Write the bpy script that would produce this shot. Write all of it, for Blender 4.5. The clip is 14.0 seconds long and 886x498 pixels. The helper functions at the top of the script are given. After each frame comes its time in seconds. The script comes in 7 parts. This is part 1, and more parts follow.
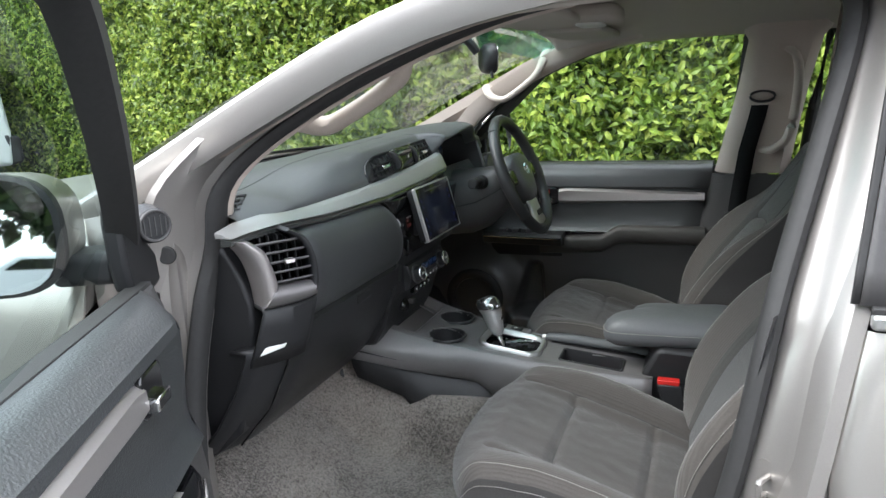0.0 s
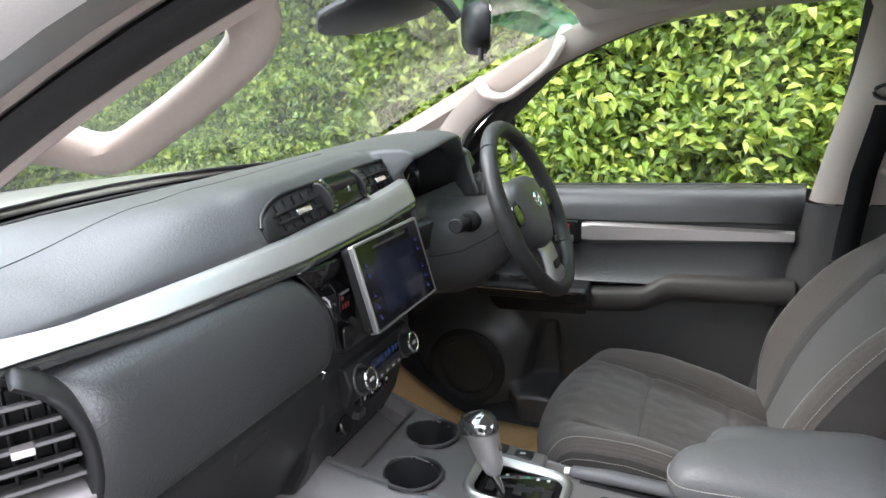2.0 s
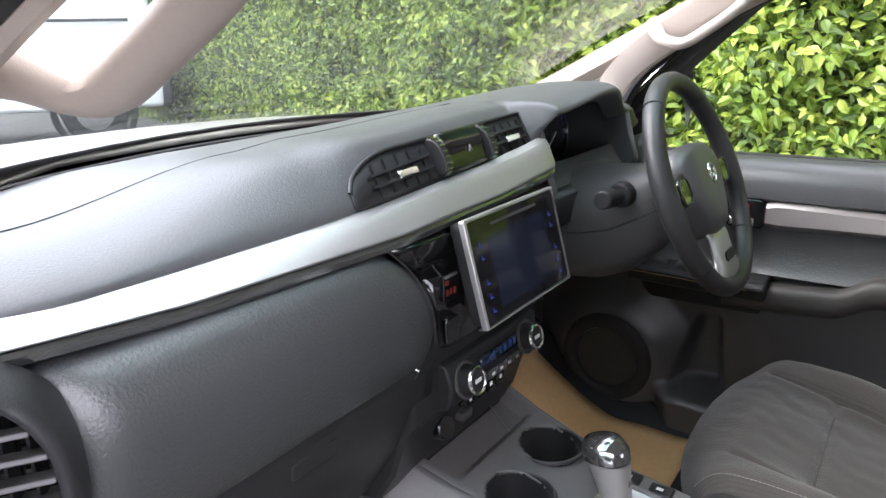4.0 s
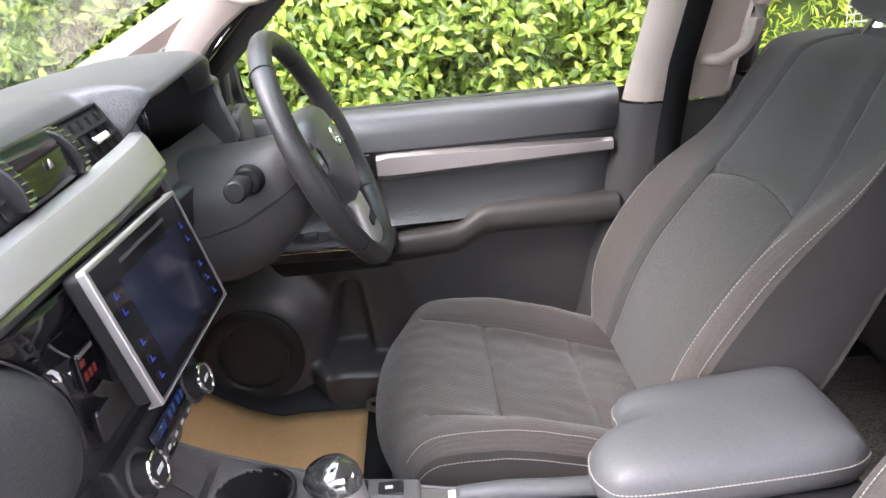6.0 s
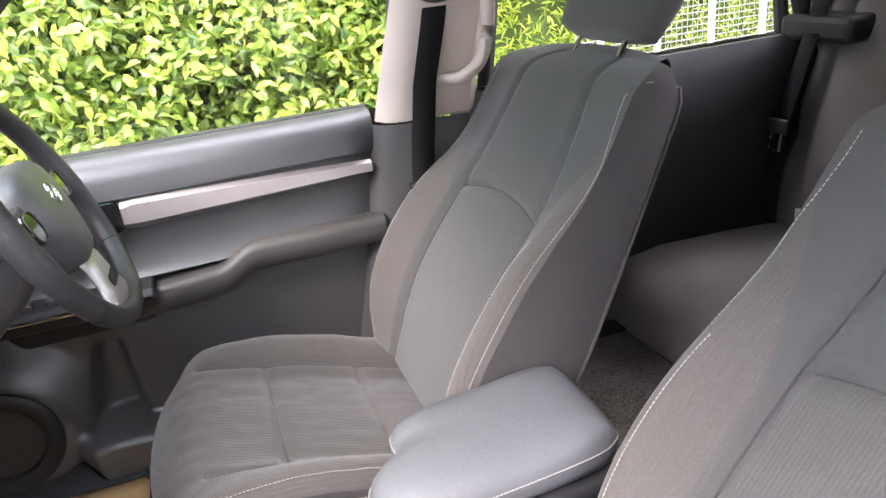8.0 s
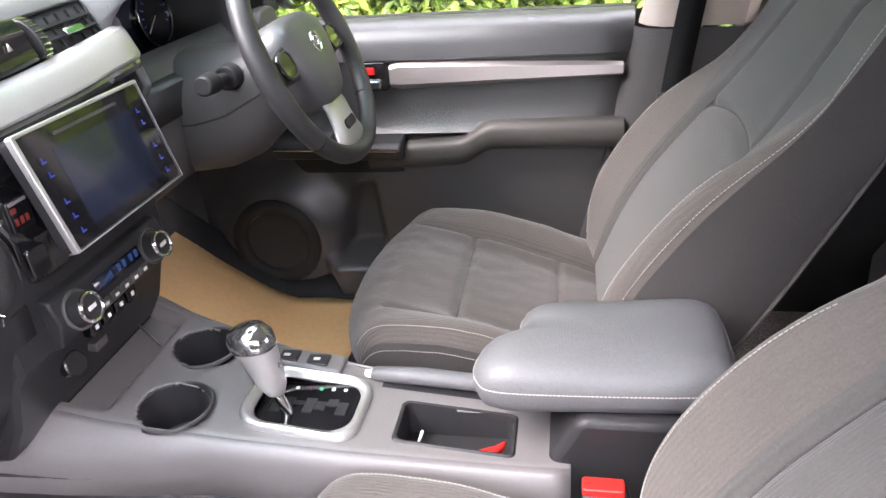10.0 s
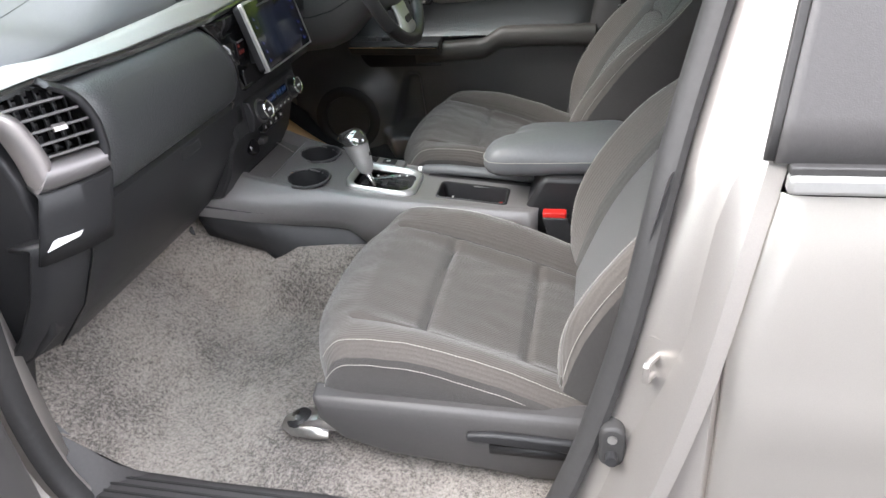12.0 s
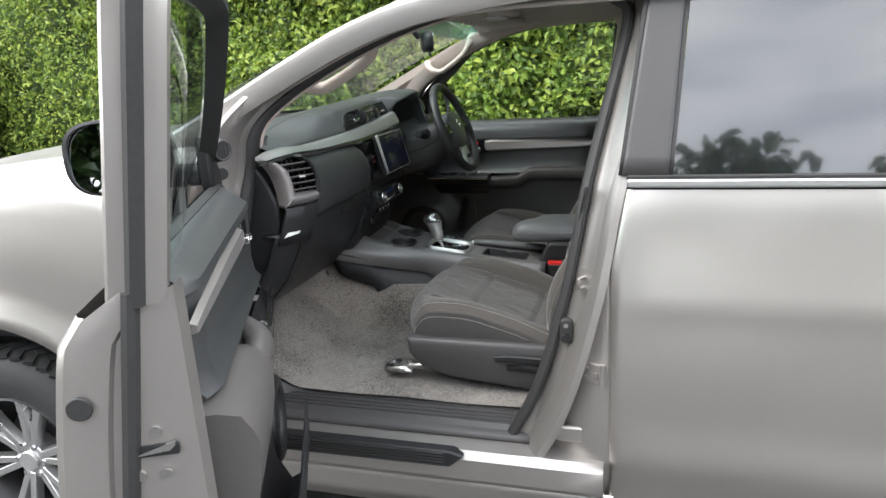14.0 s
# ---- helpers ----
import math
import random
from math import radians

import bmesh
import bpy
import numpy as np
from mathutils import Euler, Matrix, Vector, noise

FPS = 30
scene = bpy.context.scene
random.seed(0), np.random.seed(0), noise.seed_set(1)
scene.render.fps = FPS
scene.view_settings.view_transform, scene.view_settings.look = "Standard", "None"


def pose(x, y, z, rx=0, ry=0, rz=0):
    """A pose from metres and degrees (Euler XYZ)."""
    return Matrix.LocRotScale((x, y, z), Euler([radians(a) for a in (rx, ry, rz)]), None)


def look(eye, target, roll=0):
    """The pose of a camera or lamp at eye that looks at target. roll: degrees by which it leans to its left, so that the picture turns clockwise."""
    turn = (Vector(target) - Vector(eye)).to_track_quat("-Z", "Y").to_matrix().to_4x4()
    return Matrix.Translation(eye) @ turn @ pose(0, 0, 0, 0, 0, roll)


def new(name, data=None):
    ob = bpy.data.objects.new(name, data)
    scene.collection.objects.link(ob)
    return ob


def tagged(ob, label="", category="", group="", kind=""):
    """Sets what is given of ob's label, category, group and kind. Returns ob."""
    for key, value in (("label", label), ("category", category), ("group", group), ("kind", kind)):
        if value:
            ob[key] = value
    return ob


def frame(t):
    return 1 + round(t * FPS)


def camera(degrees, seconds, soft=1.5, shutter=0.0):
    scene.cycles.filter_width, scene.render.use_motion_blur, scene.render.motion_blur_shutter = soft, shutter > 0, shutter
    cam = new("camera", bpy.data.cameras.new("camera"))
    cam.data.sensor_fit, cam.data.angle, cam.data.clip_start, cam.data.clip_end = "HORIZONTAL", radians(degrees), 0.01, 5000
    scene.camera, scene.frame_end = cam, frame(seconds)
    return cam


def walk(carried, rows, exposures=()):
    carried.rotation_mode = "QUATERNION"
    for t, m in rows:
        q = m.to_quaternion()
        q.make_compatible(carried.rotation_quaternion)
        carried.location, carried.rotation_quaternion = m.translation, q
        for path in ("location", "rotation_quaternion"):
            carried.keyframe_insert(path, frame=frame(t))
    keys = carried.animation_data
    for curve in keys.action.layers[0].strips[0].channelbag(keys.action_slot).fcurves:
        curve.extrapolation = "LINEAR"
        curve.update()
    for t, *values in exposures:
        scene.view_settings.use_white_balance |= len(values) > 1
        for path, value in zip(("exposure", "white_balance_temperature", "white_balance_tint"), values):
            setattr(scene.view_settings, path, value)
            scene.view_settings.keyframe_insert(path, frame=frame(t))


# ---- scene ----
cam = camera(65.0, 14.0)
PATH = [
    (0, (-0.09, -1.701, 1.594), (-0.799, 0.112, 1.135), -2.8),
    (0.5, (-0.143, -1.505, 1.598), (-0.837, 0.313, 1.135), -3.0),
    (1, (-0.174, -1.297, 1.587), (-0.865, 0.523, 1.129), -3.1),
    (1.5, (-0.23, -1.149, 1.578), (-0.926, 0.67, 1.125), -3.0),
    (2, (-0.273, -1.016, 1.573), (-0.998, 0.791, 1.115), -3.0),
    (2.5, (-0.297, -0.908, 1.565), (-1.223, 0.807, 1.117), -2.5),
    (2.7, (-0.301, -0.87, 1.562), (-1.368, 0.764, 1.122), -2.1),
    (4.8, (-0.399, -0.726, 1.538), (-1.476, 0.83, 0.887), -1.7),
    (5, (-0.48, -0.689, 1.515), (-1.301, 1.021, 0.881), -3.1),
    (5.5, (-0.491, -0.681, 1.533), (-0.859, 1.158, 0.838), -4.4),
    (6, (-0.483, -0.671, 1.547), (-0.461, 1.189, 0.814), -5.6),
    (6.5, (-0.475, -0.658, 1.542), (-0.101, 1.156, 0.788), -6.5),
    (7, (-0.459, -0.642, 1.542), (0.182, 1.088, 0.769), -6.8),
    (7.2, (-0.457, -0.643, 1.544), (0.279, 1.049, 0.772), -6.9),
    (9.3, (-0.263, -0.672, 1.599), (-0.385, 1.174, 0.838), -4.6),
    (9.5, (-0.241, -0.673, 1.579), (-0.467, 1.148, 0.782), -4.3),
    (10, (-0.207, -0.733, 1.543), (-0.561, 1.007, 0.621), -4.6),
    (10.5, (-0.206, -0.883, 1.549), (-0.587, 0.81, 0.556), -4.8),
    (11, (-0.202, -1.033, 1.559), (-0.585, 0.648, 0.545), -4.8),
    (11.5, (-0.161, -1.214, 1.58), (-0.559, 0.459, 0.56), -5.0),
    (12, (-0.079, -1.433, 1.598), (-0.501, 0.237, 0.582), -4.9),
    (12.5, (-0.018, -1.656, 1.617), (-0.505, 0.079, 0.75), -4.5),
    (13, (0.009, -1.901, 1.616), (-0.549, -0.101, 0.949), -3.9),
    (13.5, (0.061, -2.135, 1.608), (-0.518, -0.31, 1.032), -3.7),
    (14, (0.15, -2.411, 1.597), (-0.421, -0.569, 1.066), -3.4),
]
STOPS = [(0.0, 2.42, 6250, 9), (1.0, 2.86, 6350, 11), (2.0, 3.06, 6400, 15), (2.7, 3.11, 6400, 17), (5.0, 3.16, 6400, 20), (5.5, 3.41, 6450, 22), (6.0, 3.77, 6500, 24), (6.5, 4.02, 6550, 25), (7.2, 4.13, 6500, 25), (9.3, 4.13, 6500, 25), (10.0, 4.14, 6600, 24), (10.5, 4.10, 6850, 21), (11.0, 3.94, 6950, 19), (11.5, 3.64, 6800, 17), (12.0, 3.21, 6500, 13), (12.5, 2.96, 6500, 10), (13.0, 2.62, 6450, 9), (14.0, 2.16, 6450, 9)]
walk(cam, [(t, look(eye, target, roll)) for t, eye, target, roll in PATH], STOPS)

# ---- world, sun, exposure ----
world = bpy.data.worlds.new("sky")
scene.world = world
world.use_nodes = True
wn, wl = world.node_tree.nodes, world.node_tree.links
bg = wn["Background"]
sky = wn.new("ShaderNodeTexSky")
sky.sky_type, sky.sun_disc = "NISHITA", False
sky.sun_elevation, sky.sun_rotation = radians(48), radians(239)
wtc = wn.new("ShaderNodeTexCoord")
wmap = wn.new("ShaderNodeMapping")
wmap.inputs["Scale"].default_value = (1.0, 1.0, 4.5)
wnoise = wn.new("ShaderNodeTexNoise")
wnoise.inputs["Scale"].default_value, wnoise.inputs["Detail"].default_value = 2.2, 7
wramp = wn.new("ShaderNodeValToRGB")
wramp.color_ramp.elements[0].position, wramp.color_ramp.elements[0].color = 0.32, (4.6, 4.9, 5.6, 1)
wramp.color_ramp.elements[1].position, wramp.color_ramp.elements[1].color = 0.68, (11.0, 11.0, 11.0, 1)
wmix = wn.new("ShaderNodeMixRGB")
wmix.inputs[0].default_value = 0.82
wl.new(wtc.outputs["Generated"], wmap.inputs[0])
wl.new(wmap.outputs[0], wnoise.inputs["Vector"])
wl.new(wnoise.outputs["Fac"], wramp.inputs[0])
wl.new(sky.outputs[0], wmix.inputs[1])
wl.new(wramp.outputs[0], wmix.inputs[2])
wl.new(wmix.outputs[0], bg.inputs[0])
bg.inputs[1].default_value = 0.12
sun = new("sun", bpy.data.lights.new("sun", "SUN"))
sun.data.energy, sun.data.angle, sun.data.color = 0.7, radians(35), (1.0, 0.96, 0.9)
sun.matrix_world = look((-5.4, -3.2, 7.0), (0, 0, 0))


# ---- materials ----
def mat(name, base, rough=0.5, metal=0.0, scale=60.0, vary=0.12, bump=0.0, bump_scale=400.0, coat=0.0, big=3.0, spec=0.5, stretch=(1, 1, 1), sheen=0.0):
    m = bpy.data.materials.new(name)
    m.use_nodes = True
    n, l = m.node_tree.nodes, m.node_tree.links
    b = n["Principled BSDF"]
    b.inputs["Roughness"].default_value, b.inputs["Metallic"].default_value = rough, metal
    b.inputs["Coat Weight"].default_value, b.inputs["Coat Roughness"].default_value = coat, 0.06
    b.inputs["Specular IOR Level"].default_value = spec
    b.inputs["Sheen Weight"].default_value = sheen
    tc = n.new("ShaderNodeTexCoord")
    mp = n.new("ShaderNodeMapping")
    mp.inputs["Scale"].default_value = stretch
    l.new(tc.outputs["Object"], mp.inputs[0])
    fine, wide = n.new("ShaderNodeTexNoise"), n.new("ShaderNodeTexNoise")
    fine.inputs["Scale"].default_value, fine.inputs["Detail"].default_value = scale, 5
    wide.inputs["Scale"].default_value, wide.inputs["Detail"].default_value = big, 4
    l.new(mp.outputs[0], fine.inputs["Vector"])
    l.new(tc.outputs["Object"], wide.inputs["Vector"])
    add = n.new("ShaderNodeMath")
    add.operation = "ADD"
    l.new(fine.outputs["Fac"], add.inputs[0])
    l.new(wide.outputs["Fac"], add.inputs[1])
    rng = n.new("ShaderNodeMapRange")
    rng.inputs["From Min"].default_value, rng.inputs["From Max"].default_value = 0.6, 1.4
    rng.inputs["To Min"].default_value, rng.inputs["To Max"].default_value = 1 - vary, 1 + vary
    l.new(add.outputs[0], rng.inputs[0])
    mul = n.new("ShaderNodeVectorMath")
    mul.operation = "SCALE"
    mul.inputs[0].default_value = base
    l.new(rng.outputs[0], mul.inputs["Scale"])
    l.new(mul.outputs[0], b.inputs["Base Color"])
    rr = n.new("ShaderNodeMapRange")
    rr.inputs["From Min"].default_value, rr.inputs["From Max"].default_value = 0.1, 0.9
    rr.inputs["To Min"].default_value, rr.inputs["To Max"].default_value = rough * 0.85, min(1, rough * 1.15)
    l.new(wide.outputs["Fac"], rr.inputs[0])
    l.new(rr.outputs[0], b.inputs["Roughness"])
    if bump:
        bn, bp = n.new("ShaderNodeTexNoise"), n.new("ShaderNodeBump")
        bn.inputs["Scale"].default_value, bn.inputs["Detail"].default_value = bump_scale, 3
        l.new(mp.outputs[0], bn.inputs["Vector"])
        bp.inputs["Strength"].default_value, bp.inputs["Distance"].default_value = bump, 0.002
        l.new(bn.outputs["Fac"], bp.inputs["Height"])
        l.new(bp.outputs[0], b.inputs["Normal"])
    return m


def ribbed(name, base, axis="Y", pitch=0.006, rough=0.9, vary=0.2, depth=0.7):
    """Woven cloth with fine ribs across one axis."""
    m = mat(name, base, rough, scale=350, vary=vary, spec=0.15, sheen=0.25)
    n, l = m.node_tree.nodes, m.node_tree.links
    w = n.new("ShaderNodeTexWave")
    w.bands_direction = axis
    w.inputs["Scale"].default_value = 0.314 / pitch
    w.inputs["Distortion"].default_value, w.inputs["Detail"].default_value, w.inputs["Detail Scale"].default_value = 2.0, 2, 1.5
    tc = [x for x in n if x.type == "TEX_COORD"][0]
    l.new(tc.outputs["Object"], w.inputs["Vector"])
    bp = n.new("ShaderNodeBump")
    bp.inputs["Strength"].default_value, bp.inputs["Distance"].default_value = depth, 0.0015
    l.new(w.outputs["Fac"], bp.inputs["Height"])
    l.new(bp.outputs[0], n["Principled BSDF"].inputs["Normal"])
    return m


def pile(name, dark, light):
    """Short mottled carpet pile: clumps about a centimetre across with finer fibres."""
    m = mat(name, light, 0.98, spec=0.08, sheen=0.25)
    n, l = m.node_tree.nodes, m.node_tree.links
    tc = [x for x in n if x.type == "TEX_COORD"][0]
    a, b, c = n.new("ShaderNodeTexNoise"), n.new("ShaderNodeTexNoise"), n.new("ShaderNodeTexNoise")
    for t, sc, d in ((a, 170, 8), (b, 600, 4), (c, 3.2, 5)):
        t.inputs["Scale"].default_value, t.inputs["Detail"].default_value, t.inputs["Roughness"].default_value = sc, d, 0.75
        l.new(tc.outputs["Object"], t.inputs["Vector"])
    s1, s2 = n.new("ShaderNodeMath"), n.new("ShaderNodeMath")
    s1.operation, s2.operation = "MULTIPLY_ADD", "MULTIPLY_ADD"
    s1.inputs[1].default_value, s2.inputs[1].default_value = 0.6, 0.55
    l.new(b.outputs["Fac"], s1.inputs[0])
    l.new(a.outputs["Fac"], s1.inputs[2])
    l.new(c.outputs["Fac"], s2.inputs[0])
    l.new(s1.outputs[0], s2.inputs[2])
    r = n.new("ShaderNodeValToRGB")
    r.color_ramp.elements[0].position, r.color_ramp.elements[0].color = 0.78, (*dark, 1)
    r.color_ramp.elements[1].position, r.color_ramp.elements[1].color = 1.0, (*light, 1)
    e = r.color_ramp.elements.new(0.86)
    e.color = (*[(p + q) * 0.5 for p, q in zip(dark, light)], 1)
    sc_ = n.new("ShaderNodeMath")
    sc_.operation = "MULTIPLY"
    sc_.inputs[1].default_value = 0.815
    l.new(s2.outputs[0], sc_.inputs[0])
    l.new(sc_.outputs[0], r.inputs[0])
    l.new(r.outputs[0], n["Principled BSDF"].inputs["Base Color"])
    bp = n.new("ShaderNodeBump")
    bp.inputs["Strength"].default_value, bp.inputs["Distance"].default_value = 1.0, 0.004
    l.new(s1.outputs[0], bp.inputs["Height"])
    l.new(bp.outputs[0], n["Principled BSDF"].inputs["Normal"])
    return m


def glass(name, tint, rough=0.0, opacity=0.0):
    """A thin pane: lets light straight through with a tint, and mirrors a little; opacity lays a pale reflection veil
    over it.
    """
    m = bpy.data.materials.new(name)
    m.use_nodes = True
    n, l = m.node_tree.nodes, m.node_tree.links
    n.remove(n["Principled BSDF"])
    tr, gl, mx, fr = n.new("ShaderNodeBsdfTransparent"), n.new("ShaderNodeBsdfGlossy"), n.new("ShaderNodeMixShader"), n.new("ShaderNodeLayerWeight")
    tr.inputs[0].default_value = (*tint, 1)
    gl.inputs["Roughness"].default_value = rough
    fr.inputs[0].default_value = 0.5
    pw, ad = n.new("ShaderNodeMath"), n.new("ShaderNodeMath")
    pw.operation, ad.operation = "POWER", "MULTIPLY_ADD"
    pw.inputs[1].default_value, ad.inputs[1].default_value, ad.inputs[2].default_value = 5.0, 0.9, 0.05
    l.new(fr.outputs["Facing"], pw.inputs[0])
    l.new(pw.outputs[0], ad.inputs[0])
    l.new(ad.outputs[0], mx.inputs[0])
    l.new(tr.outputs[0], mx.inputs[1])
    l.new(gl.outputs[0], mx.inputs[2])
    out = n["Material Output"]
    if opacity:
        # diffuse veil, uneven by noise, in place of broad reflections on the pane
        df, m2 = n.new("ShaderNodeBsdfDiffuse"), n.new("ShaderNodeMixShader")
        df.inputs[0].default_value = (0.75, 0.78, 0.75, 1)
        nz = n.new("ShaderNodeTexNoise")
        nz.inputs["Scale"].default_value, nz.inputs["Detail"].default_value = 3.0, 6
        mr = n.new("ShaderNodeMapRange")
        mr.inputs["To Max"].default_value = 2 * opacity
        l.new(nz.outputs["Fac"], mr.inputs[0])
        l.new(mr.outputs[0], m2.inputs[0])
        l.new(mx.outputs[0], m2.inputs[1])
        l.new(df.outputs[0], m2.inputs[2])
        l.new(m2.outputs[0], out.inputs[0])
    else:
        l.new(mx.outputs[0], out.inputs[0])
    return m


def glow(name, color, strength):
    m = bpy.data.materials.new(name)
    m.use_nodes = True
    b = m.node_tree.nodes["Principled BSDF"]
    b.inputs["Base Color"].default_value = (0.01, 0.01, 0.01, 1)
    b.inputs["Emission Color"].default_value, b.inputs["Emission Strength"].default_value = (*color, 1), strength
    return m


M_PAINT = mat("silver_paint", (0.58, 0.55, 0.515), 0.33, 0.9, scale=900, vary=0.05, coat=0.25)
# darker copy of silver_paint: shade on jambs and pillars put into the colour
M_SHADEDPAINT = mat("silver_paint_shaded", (0.40, 0.375, 0.353), 0.34, 0.7, scale=700, vary=0.07, coat=0.3)
M_DASH = mat("dash_soft_plastic", (0.068, 0.069, 0.073), 0.36, scale=260, vary=0.12, bump=0.32, bump_scale=420, spec=0.8)
M_LID = mat("black_soft_plastic", (0.042, 0.044, 0.046), 0.38, scale=260, vary=0.12, bump=0.45, bump_scale=300, spec=1.0)
M_MOULD = mat("black_moulded_plastic", (0.070, 0.067, 0.068), 0.34, scale=200, vary=0.12, bump=0.1, bump_scale=700, spec=0.9)
M_PLASTIC = mat("black_plastic", (0.022, 0.022, 0.0235), 0.42, scale=200, vary=0.15, bump=0.2, bump_scale=600, spec=0.35)
M_GREYPL = mat("grey_plastic", (0.066, 0.063, 0.063), 0.4, scale=200, vary=0.1, bump=0.12, bump_scale=600, spec=0.4)
M_CONSOLE = mat("console_plastic", (0.140, 0.133, 0.132), 0.34, scale=200, vary=0.08, bump=0.1, bump_scale=700, spec=0.8)
M_SATIN = mat("satin_silver_trim", (0.58, 0.58, 0.57), 0.36, 0.8, scale=300, vary=0.04)
M_PINKSAT = mat("satin_grey_trim", (0.46, 0.43, 0.42), 0.36, 0.75, scale=300, vary=0.05)
M_VENTLIP = mat("satin_dark_trim", (0.16, 0.15, 0.15), 0.38, 0.5, scale=300, vary=0.05)
M_GLOSS = mat("piano_black", (0.008, 0.008, 0.009), 0.07, scale=40, vary=0.1, coat=0.5)
M_CHROME = mat("chrome", (0.8, 0.8, 0.8), 0.09, 1.0, scale=50, vary=0.03)
M_DARKCHROME = mat("dark_chrome", (0.3, 0.31, 0.31), 0.12, 0.9, scale=60, vary=0.05)
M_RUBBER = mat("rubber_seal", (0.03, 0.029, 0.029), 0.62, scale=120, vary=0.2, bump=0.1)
M_CARPET = pile("grey_carpet", (0.082, 0.071, 0.063), (0.41, 0.365, 0.325))
M_CLOTH = ribbed("seat_cloth_ribbed", (0.092, 0.083, 0.076), "Y", 0.0045, depth=0.4)
M_CLOTHV = ribbed("seat_cloth_back", (0.084, 0.081, 0.076), "Y", 0.005, depth=0.3)
M_CLOTHP = mat("seat_cloth_plain", (0.075, 0.069, 0.064), 0.93, scale=500, vary=0.18, bump=0.5, bump_scale=900, spec=0.15, sheen=0.25)
M_CLOTHW = ribbed("seat_cloth_wing", (0.098, 0.088, 0.080), "Y", 0.005, depth=0.35)
M_MESHC = mat("seat_cloth_bolster", (0.060, 0.056, 0.054), 0.85, scale=700, vary=0.3, bump=0.6, bump_scale=1200, spec=0.2, sheen=0.15)
M_BENCH = mat("bench_cloth", (0.125, 0.110, 0.106), 0.92, scale=500, vary=0.2, bump=0.5, bump_scale=900, spec=0.15, sheen=0.25)
M_THREAD = mat("stitch_thread", (0.36, 0.345, 0.315), 0.8, scale=300, vary=0.1)
M_LEATHER = mat("armrest_leather", (0.105, 0.109, 0.113), 0.46, scale=180, vary=0.1, bump=0.3, bump_scale=380)
M_WHEELLE = mat("wheel_leather", (0.03, 0.03, 0.031), 0.4, scale=180, vary=0.12, bump=0.3, bump_scale=420)
M_LINER = mat("beige_headliner", (0.56, 0.51, 0.46), 0.9, scale=300, vary=0.06, bump=0.2, bump_scale=900)
M_PILLAR = mat("beige_pillar_trim", (0.52, 0.44, 0.385), 0.5, scale=200, vary=0.05, bump=0.1, bump_scale=600)
M_KRAFT = mat("kraft_paper", (0.74, 0.47, 0.22), 0.8, scale=90, vary=0.08, bump=0.15, bump_scale=60)
M_RED = mat("red_plastic", (0.6, 0.02, 0.015), 0.35, scale=60, vary=0.06)
M_WHITE = mat("white_label", (0.75, 0.75, 0.73), 0.6, scale=60, vary=0.05)
M_STEEL = mat("bare_steel", (0.5, 0.49, 0.47), 0.3, 0.9, scale=120, vary=0.15)
M_BELT = mat("seat_belt_webbing", (0.014, 0.014, 0.015), 0.85, scale=500, vary=0.2, bump=0.4, bump_scale=900, spec=0.15)
M_TYRE = mat("tyre_rubber", (0.022, 0.022, 0.022), 0.8, scale=90, vary=0.25, bump=0.3, bump_scale=200)
M_ALLOY = mat("machined_alloy", (0.62, 0.62, 0.62), 0.28, 0.9, scale=120, vary=0.06)
M_DARKALLOY = mat("dark_alloy", (0.05, 0.05, 0.052), 0.35, 0.5, scale=80, vary=0.1)
M_ASPHALT = mat("asphalt", (0.055, 0.054, 0.052), 0.9, scale=160, vary=0.5, bump=0.9, bump_scale=180, big=1.2)
M_WHITEP = mat("white_vehicle_paint", (0.72, 0.73, 0.74), 0.35, scale=40, vary=0.05, coat=0.4)
M_SCREEN = mat("screen_glass", (0.012, 0.016, 0.03), 0.12, scale=12, vary=0.3, coat=0.3)
M_BLUE = glow("blue_backlight", (0.04, 0.1, 0.8), 0.035)
M_LCD = glow("blue_display", (0.05, 0.2, 0.7), 0.012)
M_REDLED = glow("red_digits", (0.9, 0.06, 0.02), 0.009)
M_GREENLED = glow("green_mark", (0.05, 0.5, 0.2), 0.1)
M_ARM = mat("door_armrest_plastic", (0.06, 0.056, 0.052), 0.5, scale=200, vary=0.08, bump=0.25, bump_scale=420)
M_YOKE = mat("seat_cloth_yoke", (0.080, 0.079, 0.076), 0.9, scale=600, vary=0.2, bump=0.4, bump_scale=1000, spec=0.2, sheen=0.2)
M_SAIL = mat("door_pull_plastic", (0.10, 0.092, 0.087), 0.45, scale=200, vary=0.06, bump=0.15, bump_scale=500)
G_SHADE = glass("windscreen_shade_band", (0.25, 0.62, 0.55))
M_MIRROR = mat("mirror_glass", (0.8, 0.82, 0.84), 0.02, 1.0, scale=10, vary=0.01)
G_CLEAR = glass("clear_glass", (0.9, 0.94, 0.91))
# opacity here paints the dash and sky reflected in the windscreen
G_SCREEN = glass("windscreen_glass", (0.74, 0.80, 0.79), opacity=0.14)
G_DOOR = glass("door_glass", (0.62, 0.72, 0.69))
G_TINT = mat("privacy_glass", (0.012, 0.013, 0.014), 0.03, scale=5, vary=0.05, coat=1.0, spec=0.9)


# ---- building helpers ----
def thing(name, at, label, category, group="", kind=""):
    ob = new(name)
    ob.location = at
    ob.empty_display_size = 0.05
    return tagged(ob, label, category, group, kind)


def root(ob):
    while ob.parent:
        ob = ob.parent
    return ob


